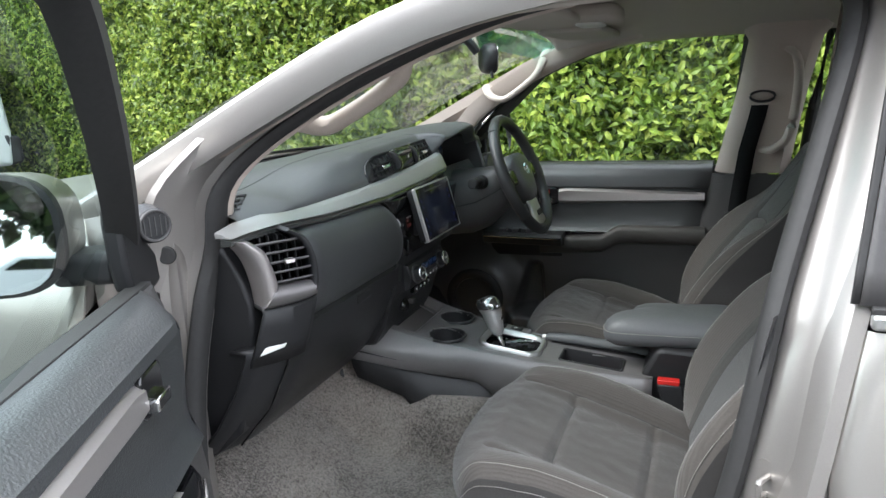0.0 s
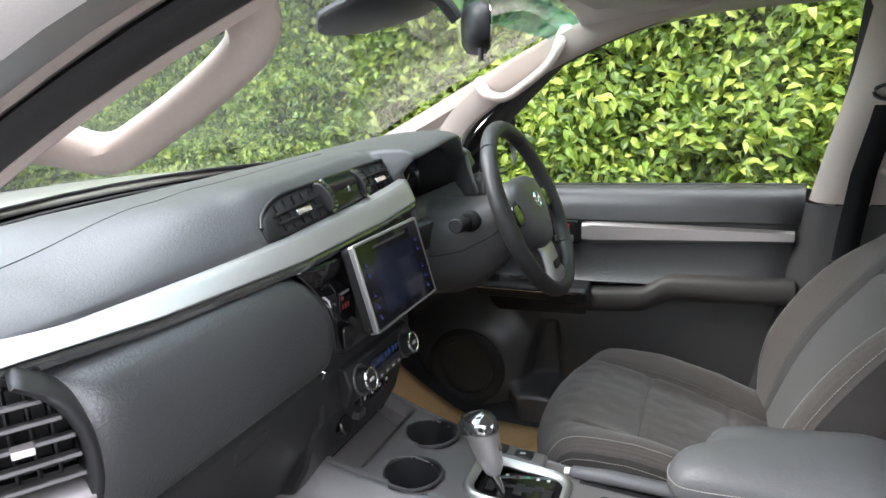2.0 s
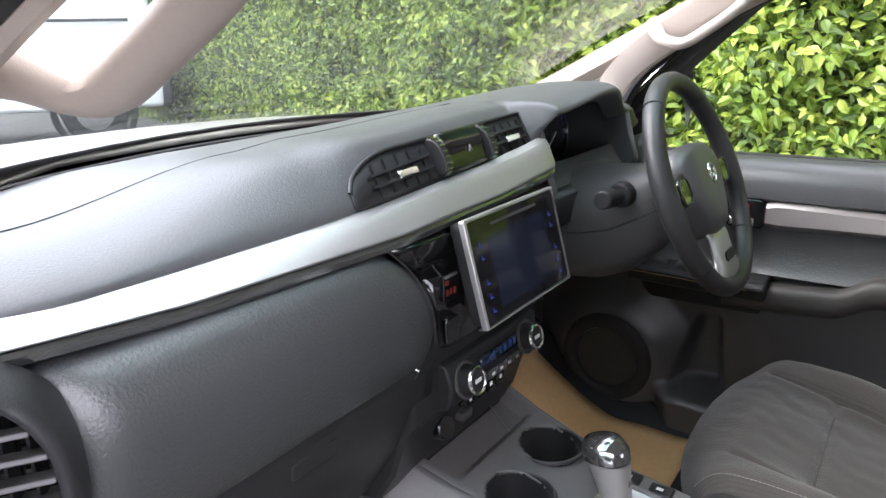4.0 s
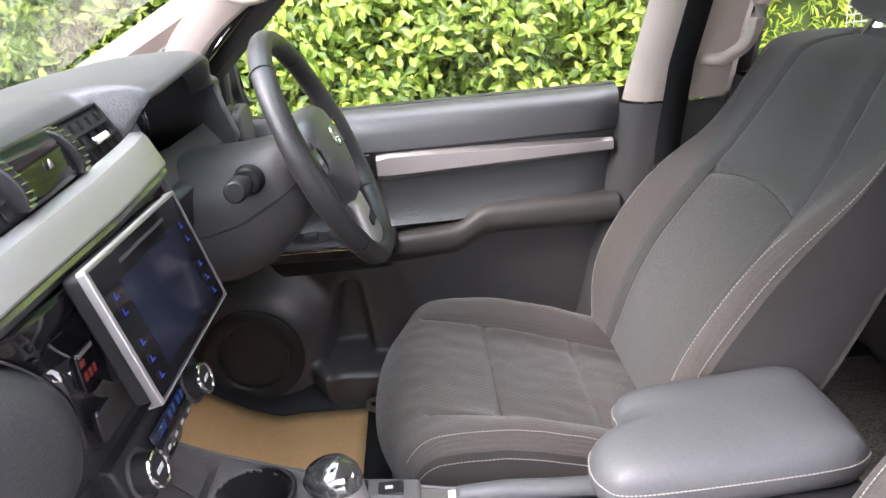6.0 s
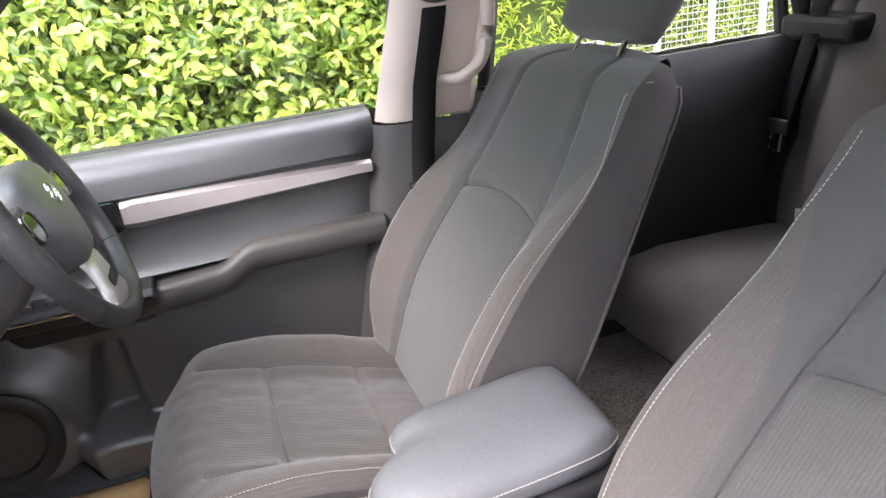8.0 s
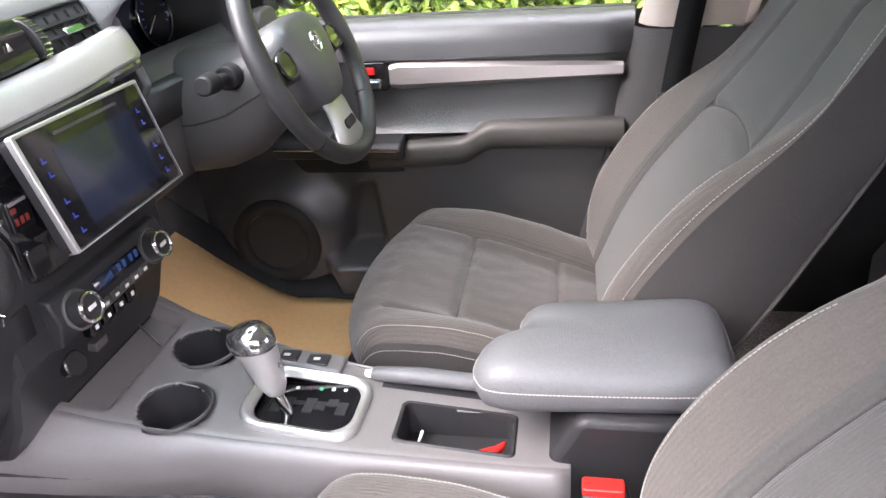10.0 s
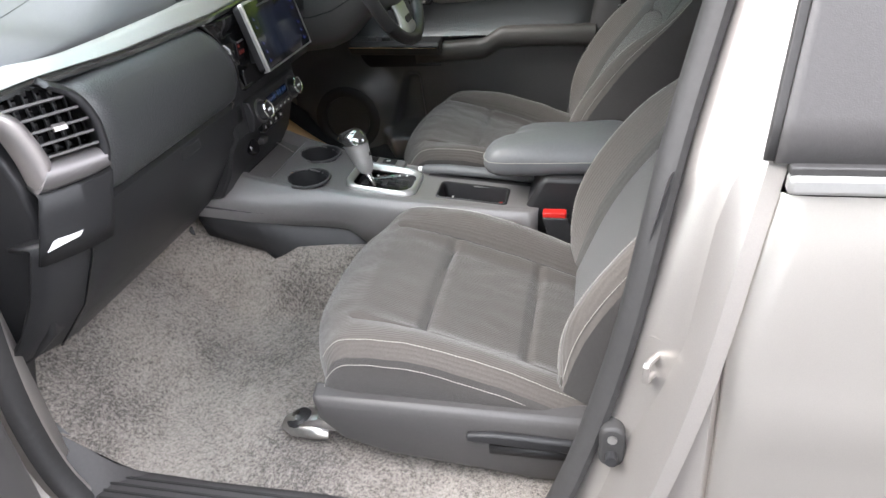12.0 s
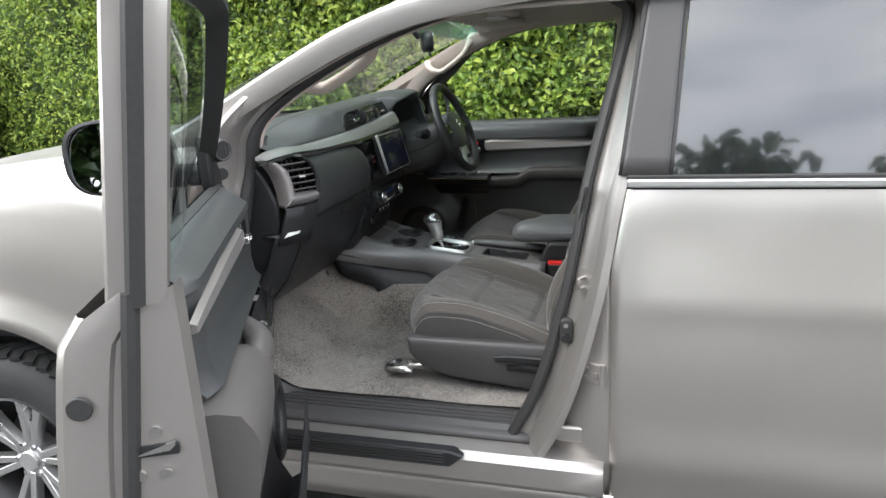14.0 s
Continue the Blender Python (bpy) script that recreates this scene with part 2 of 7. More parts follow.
def part(name, bm, material, parent=None, label="", sharp=35, bevel=0.0, seg=2, solid=0.0):
    """Links a bmesh, given in the car's own axes, as one mesh object under a thing or a part."""
    bmesh.ops.recalc_face_normals(bm, faces=bm.faces)
    if parent:
        bmesh.ops.translate(bm, verts=bm.verts, vec=-root(parent).location)
    me = bpy.data.meshes.new(name)
    bm.to_mesh(me)
    bm.free()
    me.shade_smooth()
    me.set_sharp_from_angle(angle=radians(sharp))
    me.materials.append(material)
    ob = new(name, me)
    ob.parent = parent
    if solid:
        s = ob.modifiers.new("thickness", "SOLIDIFY")
        s.thickness, s.offset = solid, 0
    if bevel:
        b = ob.modifiers.new("round", "BEVEL")
        b.width, b.segments, b.limit_method, b.angle_limit = bevel, seg, "ANGLE", radians(40)
        b.harden_normals = False
    if label:
        tagged(ob, label)
    return ob


def B():
    return bmesh.new()


def box(lo, hi, m=None, bm=None):
    bm = bm or B()
    c = [(a + b) / 2 for a, b in zip(lo, hi)]
    s = [abs(b - a) for a, b in zip(lo, hi)]
    mm = Matrix.Translation(c) @ Matrix.Diagonal((*s, 1))
    bmesh.ops.create_cube(bm, size=1, matrix=(m @ mm) if m else mm)
    return bm


def loft(rings, closed=True, caps=True, bm=None, loop=False):
    """Skin over rings of equal length; loop joins the last ring to the first."""
    bm = bm or B()
    rows = [[bm.verts.new(p) for p in r] for r in rings]
    k = len(rows[0])
    pairs = list(zip(rows[:-1], rows[1:])) + ([(rows[-1], rows[0])] if loop else [])
    for a, b in pairs:
        for i in range(k if closed else k - 1):
            j = (i + 1) % k
            try:
                bm.faces.new((a[i], a[j], b[j], b[i]))
            except ValueError:
                pass
    if caps and closed and not loop:
        bm.faces.new(rows[0])
        bm.faces.new(rows[-1])
    return bm


def tube(pts, r, n=10, closed=False, caps=True, flat=1.0, up=(0, 0, 1), bm=None):
    """A round or flattened bar along a line of points; r may be a list."""
    pts = [Vector(p) for p in pts]
    rs = r if isinstance(r, (list, tuple)) else [r] * len(pts)
    rings = []
    for i, p in enumerate(pts):
        a = pts[i - 1] if (i or closed) else p
        b = pts[(i + 1) % len(pts)] if (i < len(pts) - 1 or closed) else p
        d = (b - a).normalized()
        u = Vector(up)
        if abs(d.dot(u)) > 0.98:
            u = Vector((1, 0, 0))
        s = d.cross(u).normalized()
        w = s.cross(d).normalized()
        rings.append([p + s * (rs[i] * math.cos(2 * math.pi * k / n)) + w * (rs[i] * flat * math.sin(2 * math.pi * k / n)) for k in range(n)])
    return loft(rings, True, caps, bm, closed)


def smooth_line(pts, steps=6, closed=False):
    """A Catmull-Rom line through points."""
    pts = [Vector(p) for p in pts]
    n = len(pts)
    out = []
    for i in range(n if closed else n - 1):
        p1, p2 = pts[i], pts[(i + 1) % n]
        p0 = pts[i - 1] if (i or closed) else p1 * 2 - p2
        p3 = pts[(i + 2) % n] if (i + 2 < n or closed) else p2 * 2 - p1
        for k in range(steps):
            t = k / steps
            out.append(0.5 * ((2 * p1) + (p2 - p0) * t + (2 * p0 - 5 * p1 + 4 * p2 - p3) * t * t + (3 * p1 - p0 - 3 * p2 + p3) * t ** 3))
    if not closed:
        out.append(pts[-1])
    return out


def prism(poly, axis, a, b, bm=None):
    """A flat polygon pushed along one axis from a to b; poly holds the other two coordinates in order."""
    def put(p, v):
        q = list(p)
        q.insert("xyz".index(axis), v)
        return q
    return loft([[put(p, a) for p in poly], [put(p, b) for p in poly]], bm=bm)


def rrect(cx, cy, w, h, r, n=5):
    out = []
    for sx, sy, a0 in ((1, 1, 0), (-1, 1, 90), (-1, -1, 180), (1, -1, 270)):
        for k in range(n + 1):
            a = radians(a0 + 90 * k / n)
            out.append((cx + sx * (w / 2 - r) + r * math.cos(a), cy + sy * (h / 2 - r) + r * math.sin(a)))
    return out


def disc(c, axis, r, depth, n=24, r2=None, bm=None):
    """A short round block from c along axis."""
    bm = bm or B()
    d = Vector(axis).normalized()
    q = Vector((0, 0, 1)).rotation_difference(d).to_matrix().to_4x4()
    bmesh.ops.create_cone(bm, cap_ends=True, segments=n, radius1=r, radius2=r if r2 is None else r2, depth=depth,
                          matrix=Matrix.Translation(Vector(c) + d * depth / 2) @ q)
    return bm


def ring(c, axis, r, t, n=32, k=8, flat=1.0, bm=None):
    """A torus about an axis."""
    d = Vector(axis).normalized()
    q = Vector((0, 0, 1)).rotation_difference(d).to_matrix()
    c = Vector(c)
    rings = []
    for i in range(n):
        a = 2 * math.pi * i / n
        e = q @ Vector((math.cos(a), math.sin(a), 0))
        rings.append([c + e * (r + t * math.cos(2 * math.pi * j / k)) + d * (t * flat * math.sin(2 * math.pi * j / k)) for j in range(k)])
    return loft(rings, True, False, bm, True)


def span(a, b, n):
    return [a + (b - a) * i / n for i in range(n + 1)]


def resample(pts, n):
    """n points evenly spaced along a line."""
    pts = [Vector(p) for p in pts]
    seg = [(b - a).length for a, b in zip(pts[:-1], pts[1:])]
    total = sum(seg)
    out, i, acc = [], 0, 0.0
    for k in range(n):
        want = total * k / (n - 1)
        while i < len(seg) - 1 and acc + seg[i] < want:
            acc += seg[i]
            i += 1
        out.append(pts[i].lerp(pts[i + 1], min(1, (want - acc) / max(seg[i], 1e-9))))
    return out


def lerp_sections(secs, y):
    """Between named sections, by y."""
    for (ya, a), (yb, b) in zip(secs[:-1], secs[1:]):
        if y <= yb or yb == secs[-1][0]:
            t = (y - ya) / (yb - ya)
            t = t * t * (3 - 2 * t)
            return [(p[0] + (q[0] - p[0]) * t, p[1] + (q[1] - p[1]) * t) for p, q in zip(a, b)]


def stitches(line, parent, step=0.006, r=0.0007, name="stitching", label="pale contrast stitching"):
    """A row of short raised stitches."""
    line = [Vector(p) for p in line]
    total = sum((b - a).length for a, b in zip(line[:-1], line[1:]))
    pts = resample(line, max(4, int(total / step)))
    bm = B()
    for a, b in zip(pts[:-1], pts[1:]):
        e = a.lerp(b, 0.72)
        tube([a, e], r, 5, bm=bm)
    return part(name, bm, M_THREAD, parent, label)

# ---- ground and surroundings ----
def ground_z(x):
    """The yard rises gently ahead of the truck."""
    t = max(0.0, min(1.0, (-x - 3.0) / 4.0))
    return 0.6 * t * t * (3 - 2 * t)


gx = [-400, -60] + [-20 + 0.5 * i for i in range(56)] + [60, 400]
tagged(part("ground", loft([[(x, y, ground_z(x)) for y in (-400, -40, -12, -4, 0, 4, 12, 40, 400)] for x in gx], False, False), M_ASPHALT), "dark grey asphalt yard under the parked truck", "ground", kind="structure")


def leaf_material(name, dark, light, yellow):
    m = bpy.data.materials.new(name)
    m.use_nodes = True
    n, l = m.node_tree.nodes, m.node_tree.links
    b = n["Principled BSDF"]
    g = n.new("ShaderNodeNewGeometry")
    r = n.new("ShaderNodeValToRGB")
    r.color_ramp.elements[0].color = (*dark, 1)
    r.color_ramp.elements[1].color = (*yellow, 1)
    e = r.color_ramp.elements.new(0.55)
    e.color = (*light, 1)
    l.new(g.outputs["Random Per Island"], r.inputs[0])
    l.new(r.outputs[0], b.inputs["Base Color"])
    b.inputs["Roughness"].default_value = 0.42
    tr, mx = n.new("ShaderNodeBsdfTranslucent"), n.new("ShaderNodeMixShader")
    l.new(r.outputs[0], tr.inputs[0])
    mx.inputs[0].default_value = 0.35
    l.new(b.outputs[0], mx.inputs[1])
    l.new(tr.outputs[0], mx.inputs[2])
    l.new(mx.outputs[0], n["Material Output"].inputs[0])
    return m


M_LEAF = leaf_material("hedge_leaf", (0.045, 0.085, 0.012), (0.20, 0.31, 0.04), (0.46, 0.54, 0.10))
M_NEEDLE = leaf_material("conifer_spray", (0.12, 0.2, 0.02), (0.32, 0.42, 0.05), (0.52, 0.58, 0.09))
M_TREELEAF = leaf_material("tree_leaf", (0.02, 0.045, 0.012), (0.04, 0.08, 0.02), (0.07, 0.11, 0.03))
# dark green that paints the shade in the gaps between leaves
M_HEDGESHADE = mat("hedge_shade", (0.045, 0.075, 0.012), 0.95, scale=14, vary=0.7, bump=1.0, bump_scale=20)
M_BARK = mat("bark", (0.09, 0.07, 0.05), 0.9, scale=60, vary=0.4, bump=0.8, bump_scale=60)


def leaf_cloud(count, place, size, facing, rng, slim=0.66, droop=0.25):
    """Many small folded leaves: place() gives each one's spot, facing the way it turns to."""
    verts, faces = [], []
    for _ in range(count):
        p = Vector(place())
        s = size * rng.uniform(0.6, 1.25)
        nrm = (Vector(facing) + Vector((rng.gauss(0, 0.55), rng.gauss(0, 0.55), rng.gauss(0, 0.45)))).normalized()
        d = Vector((rng.gauss(0, 0.8), rng.gauss(0, 0.35), rng.gauss(-0.25, 0.75)))
        d = (d - nrm * d.dot(nrm)).normalized()
        w = nrm.cross(d) * slim * s * 0.5
        fold = nrm * (s * 0.12)
        i = len(verts)
        tip = nrm * (s * droop)
        verts += [p, p + d * s * 0.22 + w * 0.8 + fold * 0.8, p + d * s * 0.55 + w + fold - tip * 0.25, p + d * s - tip, p + d * s * 0.55 - w + fold - tip * 0.25, p + d * s * 0.22 - w * 0.8 + fold * 0.8, p + d * s * 0.5 - tip * 0.2]
        faces += [(i, i + 1, i + 6), (i + 1, i + 2, i + 6), (i + 2, i + 3, i + 6), (i + 3, i + 4, i + 6), (i + 4, i + 5, i + 6), (i + 5, i, i + 6)]
    return verts, faces


def stuff_mesh(name, verts, faces, material, parent=None):
    me = bpy.data.meshes.new(name)
    off = root(parent).location if parent else Vector()
    me.from_pydata([v - off for v in verts], [], faces)
    me.materials.append(material)
    ob = new(name, me)
    ob.parent = parent
    return ob


HEDGE_Y = 2.35


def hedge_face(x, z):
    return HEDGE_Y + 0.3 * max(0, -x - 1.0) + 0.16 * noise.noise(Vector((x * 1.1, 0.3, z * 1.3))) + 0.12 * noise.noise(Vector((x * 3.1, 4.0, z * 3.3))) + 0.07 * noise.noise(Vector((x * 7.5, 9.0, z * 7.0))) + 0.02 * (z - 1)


rng = random.Random(4)
hedge = thing("hedge", (-3, HEDGE_Y, 0), "tall dense green hedge of broad glossy leaves behind the truck", "hedge", kind="stuff")
# backing sheet, coloured as the shade deep inside the hedge
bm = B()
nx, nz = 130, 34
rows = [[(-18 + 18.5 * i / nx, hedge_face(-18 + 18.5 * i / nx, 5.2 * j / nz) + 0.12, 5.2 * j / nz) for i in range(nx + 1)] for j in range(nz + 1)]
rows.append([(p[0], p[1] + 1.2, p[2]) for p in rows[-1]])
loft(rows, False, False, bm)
part("shade_sheet", bm, M_HEDGESHADE, hedge, "dark sheet standing in for the shade inside the hedge")


def hedge_spot():
    x = -5.5 + 6.0 * rng.random() if rng.random() < 0.72 else -14 + 8.5 * rng.random()
    z = 0.7 + 3.0 * rng.random() if rng.random() < 0.85 else 5.2 * rng.random()
    return x, hedge_face(x, z) - rng.random() ** 2 * 0.16 + 0.05, z


stuff_mesh("leaves", *leaf_cloud(118000, hedge_spot, 0.056, (0, -0.8, 0.55), rng, slim=0.5, droop=0.3), M_LEAF, hedge)

conifer = thing("conifer_hedge", (2.5, HEDGE_Y, 0), "yellow-green conifer hedge with fine feathery sprays", "hedge", kind="stuff")
# the same shade-coloured backing behind the sprays
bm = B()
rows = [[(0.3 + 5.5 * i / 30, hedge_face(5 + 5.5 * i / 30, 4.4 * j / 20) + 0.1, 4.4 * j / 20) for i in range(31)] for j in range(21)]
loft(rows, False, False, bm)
part("shade_sheet", bm, M_HEDGESHADE, conifer)


def conifer_spot():
    x, z = 0.1 + 5.5 * rng.random() ** 1.3, 0.6 + 3.4 * rng.random()
    return x, hedge_face(x + 4.7, z) - rng.random() * 0.12 + 0.05, z


stuff_mesh("sprays", *leaf_cloud(40000, conifer_spot, 0.06, (0, -0.6, 0.6), rng, slim=0.16, droop=0.0), M_NEEDLE, conifer)


def tree(at, height, spread, seed):
    r = random.Random(seed)
    t = thing("tree", at, "broad dark green tree across the yard", "tree", "trees across the yard")
    ax, ay, _ = at
    bm = B()
    tube([(ax, ay, 0), (ax + 0.1, ay, height * 0.3), (ax - 0.1, ay + 0.1, height * 0.6), (ax, ay, height * 0.85)], [0.28, 0.22, 0.14, 0.04], 8, bm=bm)
    lobes = []
    for k in range(9):
        a = k * 2.4 + r.random()
        z0 = height * r.uniform(0.12, 0.5)
        e = Vector((ax + math.cos(a) * spread * r.uniform(0.4, 0.9), ay + math.sin(a) * spread * r.uniform(0.4, 0.9), z0 + height * r.uniform(0.1, 0.35)))
        tube([(ax, ay, z0), ((ax + e.x) / 2, (ay + e.y) / 2, (z0 + e.z) / 2 + 0.2), e], [0.11, 0.07, 0.03], 6, bm=bm)
        lobes.append((e, spread * r.uniform(0.36, 0.55)))
    lobes.append((Vector((ax, ay, height * 0.85)), spread * 0.5))
    part("trunk", bm, M_BARK, t)

    def spot():
        c, q = r.choice(lobes)
        v = Vector((r.gauss(0, 1), r.gauss(0, 1), r.gauss(0, 0.8))).normalized() * q * r.random() ** 0.4
        return c + v
    stuff_mesh("crown", *leaf_cloud(5200, spot, 0.46, (0, 0.3, 0.7), r), M_TREELEAF, t)
    return t


for k, (tx, ty, th, ts) in enumerate([(1.9, -14, 8.4, 3.0), (6.2, -16, 9.0, 3.4), (11.5, -17, 8.4, 3.6), (-6, -15, 8.0, 3.2), (-1.6, -19, 7.0, 3.0), (-13, -15, 8.5, 3.4)]):
    tree((tx, ty, 0), th, ts, 20 + k)

# ---- the truck's shell ----
truck = thing("pickup_truck", (-0.4, 0, 0), "silver double-cab pickup truck parked on asphalt", "pickup truck")


def side_y(z):
    """Outer skin of the cab's flank, by height."""
    if z < 0.75:
        return -0.845 + 0.1 * (0.75 - z) ** 2
    if z < 1.25:
        return -0.845 + 0.055 * ((z - 0.75) / 0.5) ** 2
    return -0.79 + 0.145 * (z - 1.25) / 0.45


OPEN = [(-0.87, 0.595), (-0.945, 0.66), (-0.972, 0.80), (-0.972, 1.01), (-0.955, 1.17), (-0.925, 1.33), (-0.88, 1.45), (-0.735, 1.553), (-0.54, 1.643), (-0.36, 1.698),
        (-0.2, 1.720), (-0.02, 1.720), (0.055, 1.703), (0.078, 1.655), (0.033, 1.454), (-0.007, 1.285), (-0.05, 1.045), (-0.112, 0.812), (-0.178, 0.66), (-0.245, 0.598), (-0.5, 0.588)]
outline = [Vector((p.x, 0, p.y)) for p in smooth_line([Vector((a, b, 0)) for a, b in OPEN], 5, True)]
centre = Vector((-0.45, 0, 1.15))


def outward(i):
    a, b = outline[i - 2], outline[(i + 2) % len(outline)]
    d = (b - a).normalized()
    n = Vector((d.z, 0, -d.x))
    return n if n.dot(outline[i] - centre) > 0 else -n


def flank_y(x, z):
    """The flank at the door frame, which stands further out along the windscreen pillar."""
    a, b = max(0.0, min(1.0, (-0.15 - x) / 0.25)), max(0.0, min(1.0, (z - 1.30) / 0.15))
    return side_y(z) - 0.045 * a * a * (3 - 2 * a) * b * b * (3 - 2 * b)


def frame_rings(side, prof):
    rings = []
    for i, p in enumerate(outline):
        n = outward(i)
        slim = 1.0 - 0.32 * max(0.0, min(1.0, (-0.25 - p.x) / 0.2)) * max(0.0, min(1.0, (p.z - 1.38) / 0.08))
        rings.append([Vector((q.x, side * -(flank_y(q.x, q.z) + y) + (0.06 if side > 0 else 0.0), q.z)) for d, y in prof for q in (p + n * (d * slim),)])
    return rings


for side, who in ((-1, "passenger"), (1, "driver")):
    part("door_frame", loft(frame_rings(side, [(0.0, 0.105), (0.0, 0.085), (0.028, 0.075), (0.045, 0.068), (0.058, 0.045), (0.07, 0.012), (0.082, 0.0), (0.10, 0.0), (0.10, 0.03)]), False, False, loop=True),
         M_SHADEDPAINT if side < 0 else M_RUBBER, truck, "silver painted door opening frame" if side < 0 else "dark door opening frame behind the shut door")
    part("weatherstrip", loft(frame_rings(side, [(-0.004, 0.098), (-0.007, 0.085), (-0.004, 0.070), (0.004, 0.062), (0.012, 0.059), (0.020, 0.064), (0.023, 0.076), (0.004, 0.09), (0.002, 0.098)]), True, False, loop=True),
         M_RUBBER, truck, "dark rubber door weatherstrip")

# roof, windscreen, bonnet
def roof_z(x, y):
    return 1.80 - 0.06 * (y / 0.7) ** 2 - 0.035 * max(0, (-x - 0.1)) ** 2 * 4 - 0.02 * max(0, x - 0.3)


xs = [-0.52 + 1.75 * i / 18 for i in range(19)]
ys = [-0.685 + 1.37 * j / 16 for j in range(17)]
part("roof_panel", loft([[(x, y, roof_z(x, y)) for y in ys] for x in xs], False, False), M_PAINT, truck, solid=0.012)


def pillar_line(side):
    """Upper edge of the flank, from the cowl over the roof to the rear."""
    return smooth_line([(-1.30, side * 0.755, 1.355), (-1.05, side * 0.745, 1.468), (-0.80, side * 0.735, 1.59), (-0.60, side * 0.72, 1.68), (-0.40, side * 0.705, 1.735),
                        (-0.10, side * 0.695, 1.765), (0.4, side * 0.69, 1.765), (1.2, side * 0.69, 1.72)], 5)


for side in (-1, 1):
    top = resample(pillar_line(side), 40)
    rings = []
    for p in top:
        o = Vector((0, side, 0))
        rings.append([p + Vector((0, -side * 0.045, 0.012)), p + Vector((0, -side * 0.01, 0.012)), p + Vector((0, side * 0.004, 0.0)), p + Vector((0.012, side * 0.008, -0.025)),
                      p + Vector((0.022, side * 0.0, -0.05)), p + Vector((0.02, -side * 0.06, -0.045))])
    part("roof_rail", loft(rings), M_SHADEDPAINT, truck, "silver painted windscreen pillar and roof edge")

ws = []
for i in range(13):
    t = i / 12
    y = -0.70 + 1.40 * t
    k = 1 - (y / 0.7) ** 2
    lo, hi = Vector((-1.28 - 0.17 * k, y * 1.03, 1.365 + 0.025 * k)), Vector((-0.55 - 0.06 * k, y * 0.94, 1.712 + 0.035 * k))
    ws.append([lo.lerp(hi, j / 10) + Vector((-0.02, 0, 0.02)) * math.sin(math.pi * j / 10) for j in range(11)])
glass_ob = part("windscreen", loft(ws, False, False), G_SCREEN, truck, "clear windscreen with a pale veil standing in for reflections")
glass_ob.visible_shadow = False
shade = part("shade_band", loft([[r[10].lerp(r[0], k) + Vector((0.004, 0, -0.006)) for k in (0.02, 0.06, 0.10, 0.13)] for r in ws], False, False), G_SHADE, truck, "green tinted shade band")
shade.visible_shadow = False
band = []
for r in ws:
    band.append([r[0] + Vector((0.004, 0, -0.035)), r[0] + Vector((0.004, 0, -0.006)), r[0].lerp(r[10], 0.10) + Vector((0.006, 0, -0.006))])
part("windscreen_border", loft(band, False, False), M_RUBBER, truck, "black printed lower windscreen border", solid=0.003)

bon = []
for i in range(15):
    x = -1.30 - 1.1 * i / 14
    bon.append([(x - 0.06 * (1 - (y / 0.75) ** 2), y, 1.372 - 0.12 * (i / 14) ** 1.6 + 0.035 * (1 - (y / 0.78) ** 2) - 0.012 * (abs(abs(y) - 0.45) < 0.12)) for y in [-0.78 + 1.56 * j / 20 for j in range(21)]])
part("bonnet", loft(bon, False, False), M_PAINT, truck, "silver bonnet", solid=0.012)

# front wing with its wheel arch
AX, AZ, AR = -1.81, 0.385, 0.50
for side in (-1, 1):
    rows = []
    for i in range(41):
        x = -1.09 - 1.25 * i / 40
        dx = x - AX
        zb = AZ + math.sqrt(max(0, AR * AR - dx * dx)) if abs(dx) < AR else 0.48
        zt = 1.368 - 0.12 * max(0, (-x - 1.3) / 1.1) ** 1.6
        col = []
        for j in range(13):
            t = j / 12
            z = zb + (zt - zb) * t
            flare = 0.045 * math.exp(-((math.hypot(dx, z - AZ) - AR) / 0.06) ** 2) if z > AZ else 0
            y = -0.845 - 0.03 * math.exp(-((z - 1.05) / 0.25) ** 2) - flare + 0.07 * max(0, (t - 0.86) / 0.14) ** 2
            col.append((x, -side * y, z))
        rows.append(col)
    part("front_wing", loft(rows, False, False), M_PAINT, truck, "silver front wing with flared wheel arch", solid=0.008)
    part("arch_liner", tube([(AX + (AR + 0.03) * math.cos(a), side * 0.70, AZ + (AR + 0.03) * math.sin(a)) for a in [math.pi * k / 20 for k in range(21)]], 0.16, 10), M_PLASTIC, truck, "black wheel arch liner")

# flank below and behind the front door opening
def flank(side, pts, name, material, label, inset=0.0, thick=0.008):
    """A panel of the flank from rows of (x, z)."""
    part(name, loft([[(x, -side * (side_y(z) + inset), z) for x, z in row] for row in pts], False, False), material, truck, label, solid=thick)


for side in (-1, 1):
    flank(side, [[(-1.12 + 1.2 * i / 20, z) for i in range(21)] for z in (0.40, 0.44, 0.48, 0.505)], "rocker", M_PAINT, "silver rocker panel under the door opening", 0.0)

# sill pad, rocker step, floor shell
part("rocker_pad", prism([(-0.86, 0.548), (-0.86, 0.600), (-0.34, 0.600), (-0.305, 0.588), (-0.345, 0.553)], "y", -0.872, -0.835), M_PLASTIC, truck, "black ribbed step pad on the rocker", bevel=0.006)
for k in range(5):
    z = 0.556 + 0.0085 * k
    part("pad_rib", tube([(-0.85, -0.8735, z + 0.001), (-0.36, -0.8735, z + 0.003)], 0.0022, 6), M_RUBBER, truck)
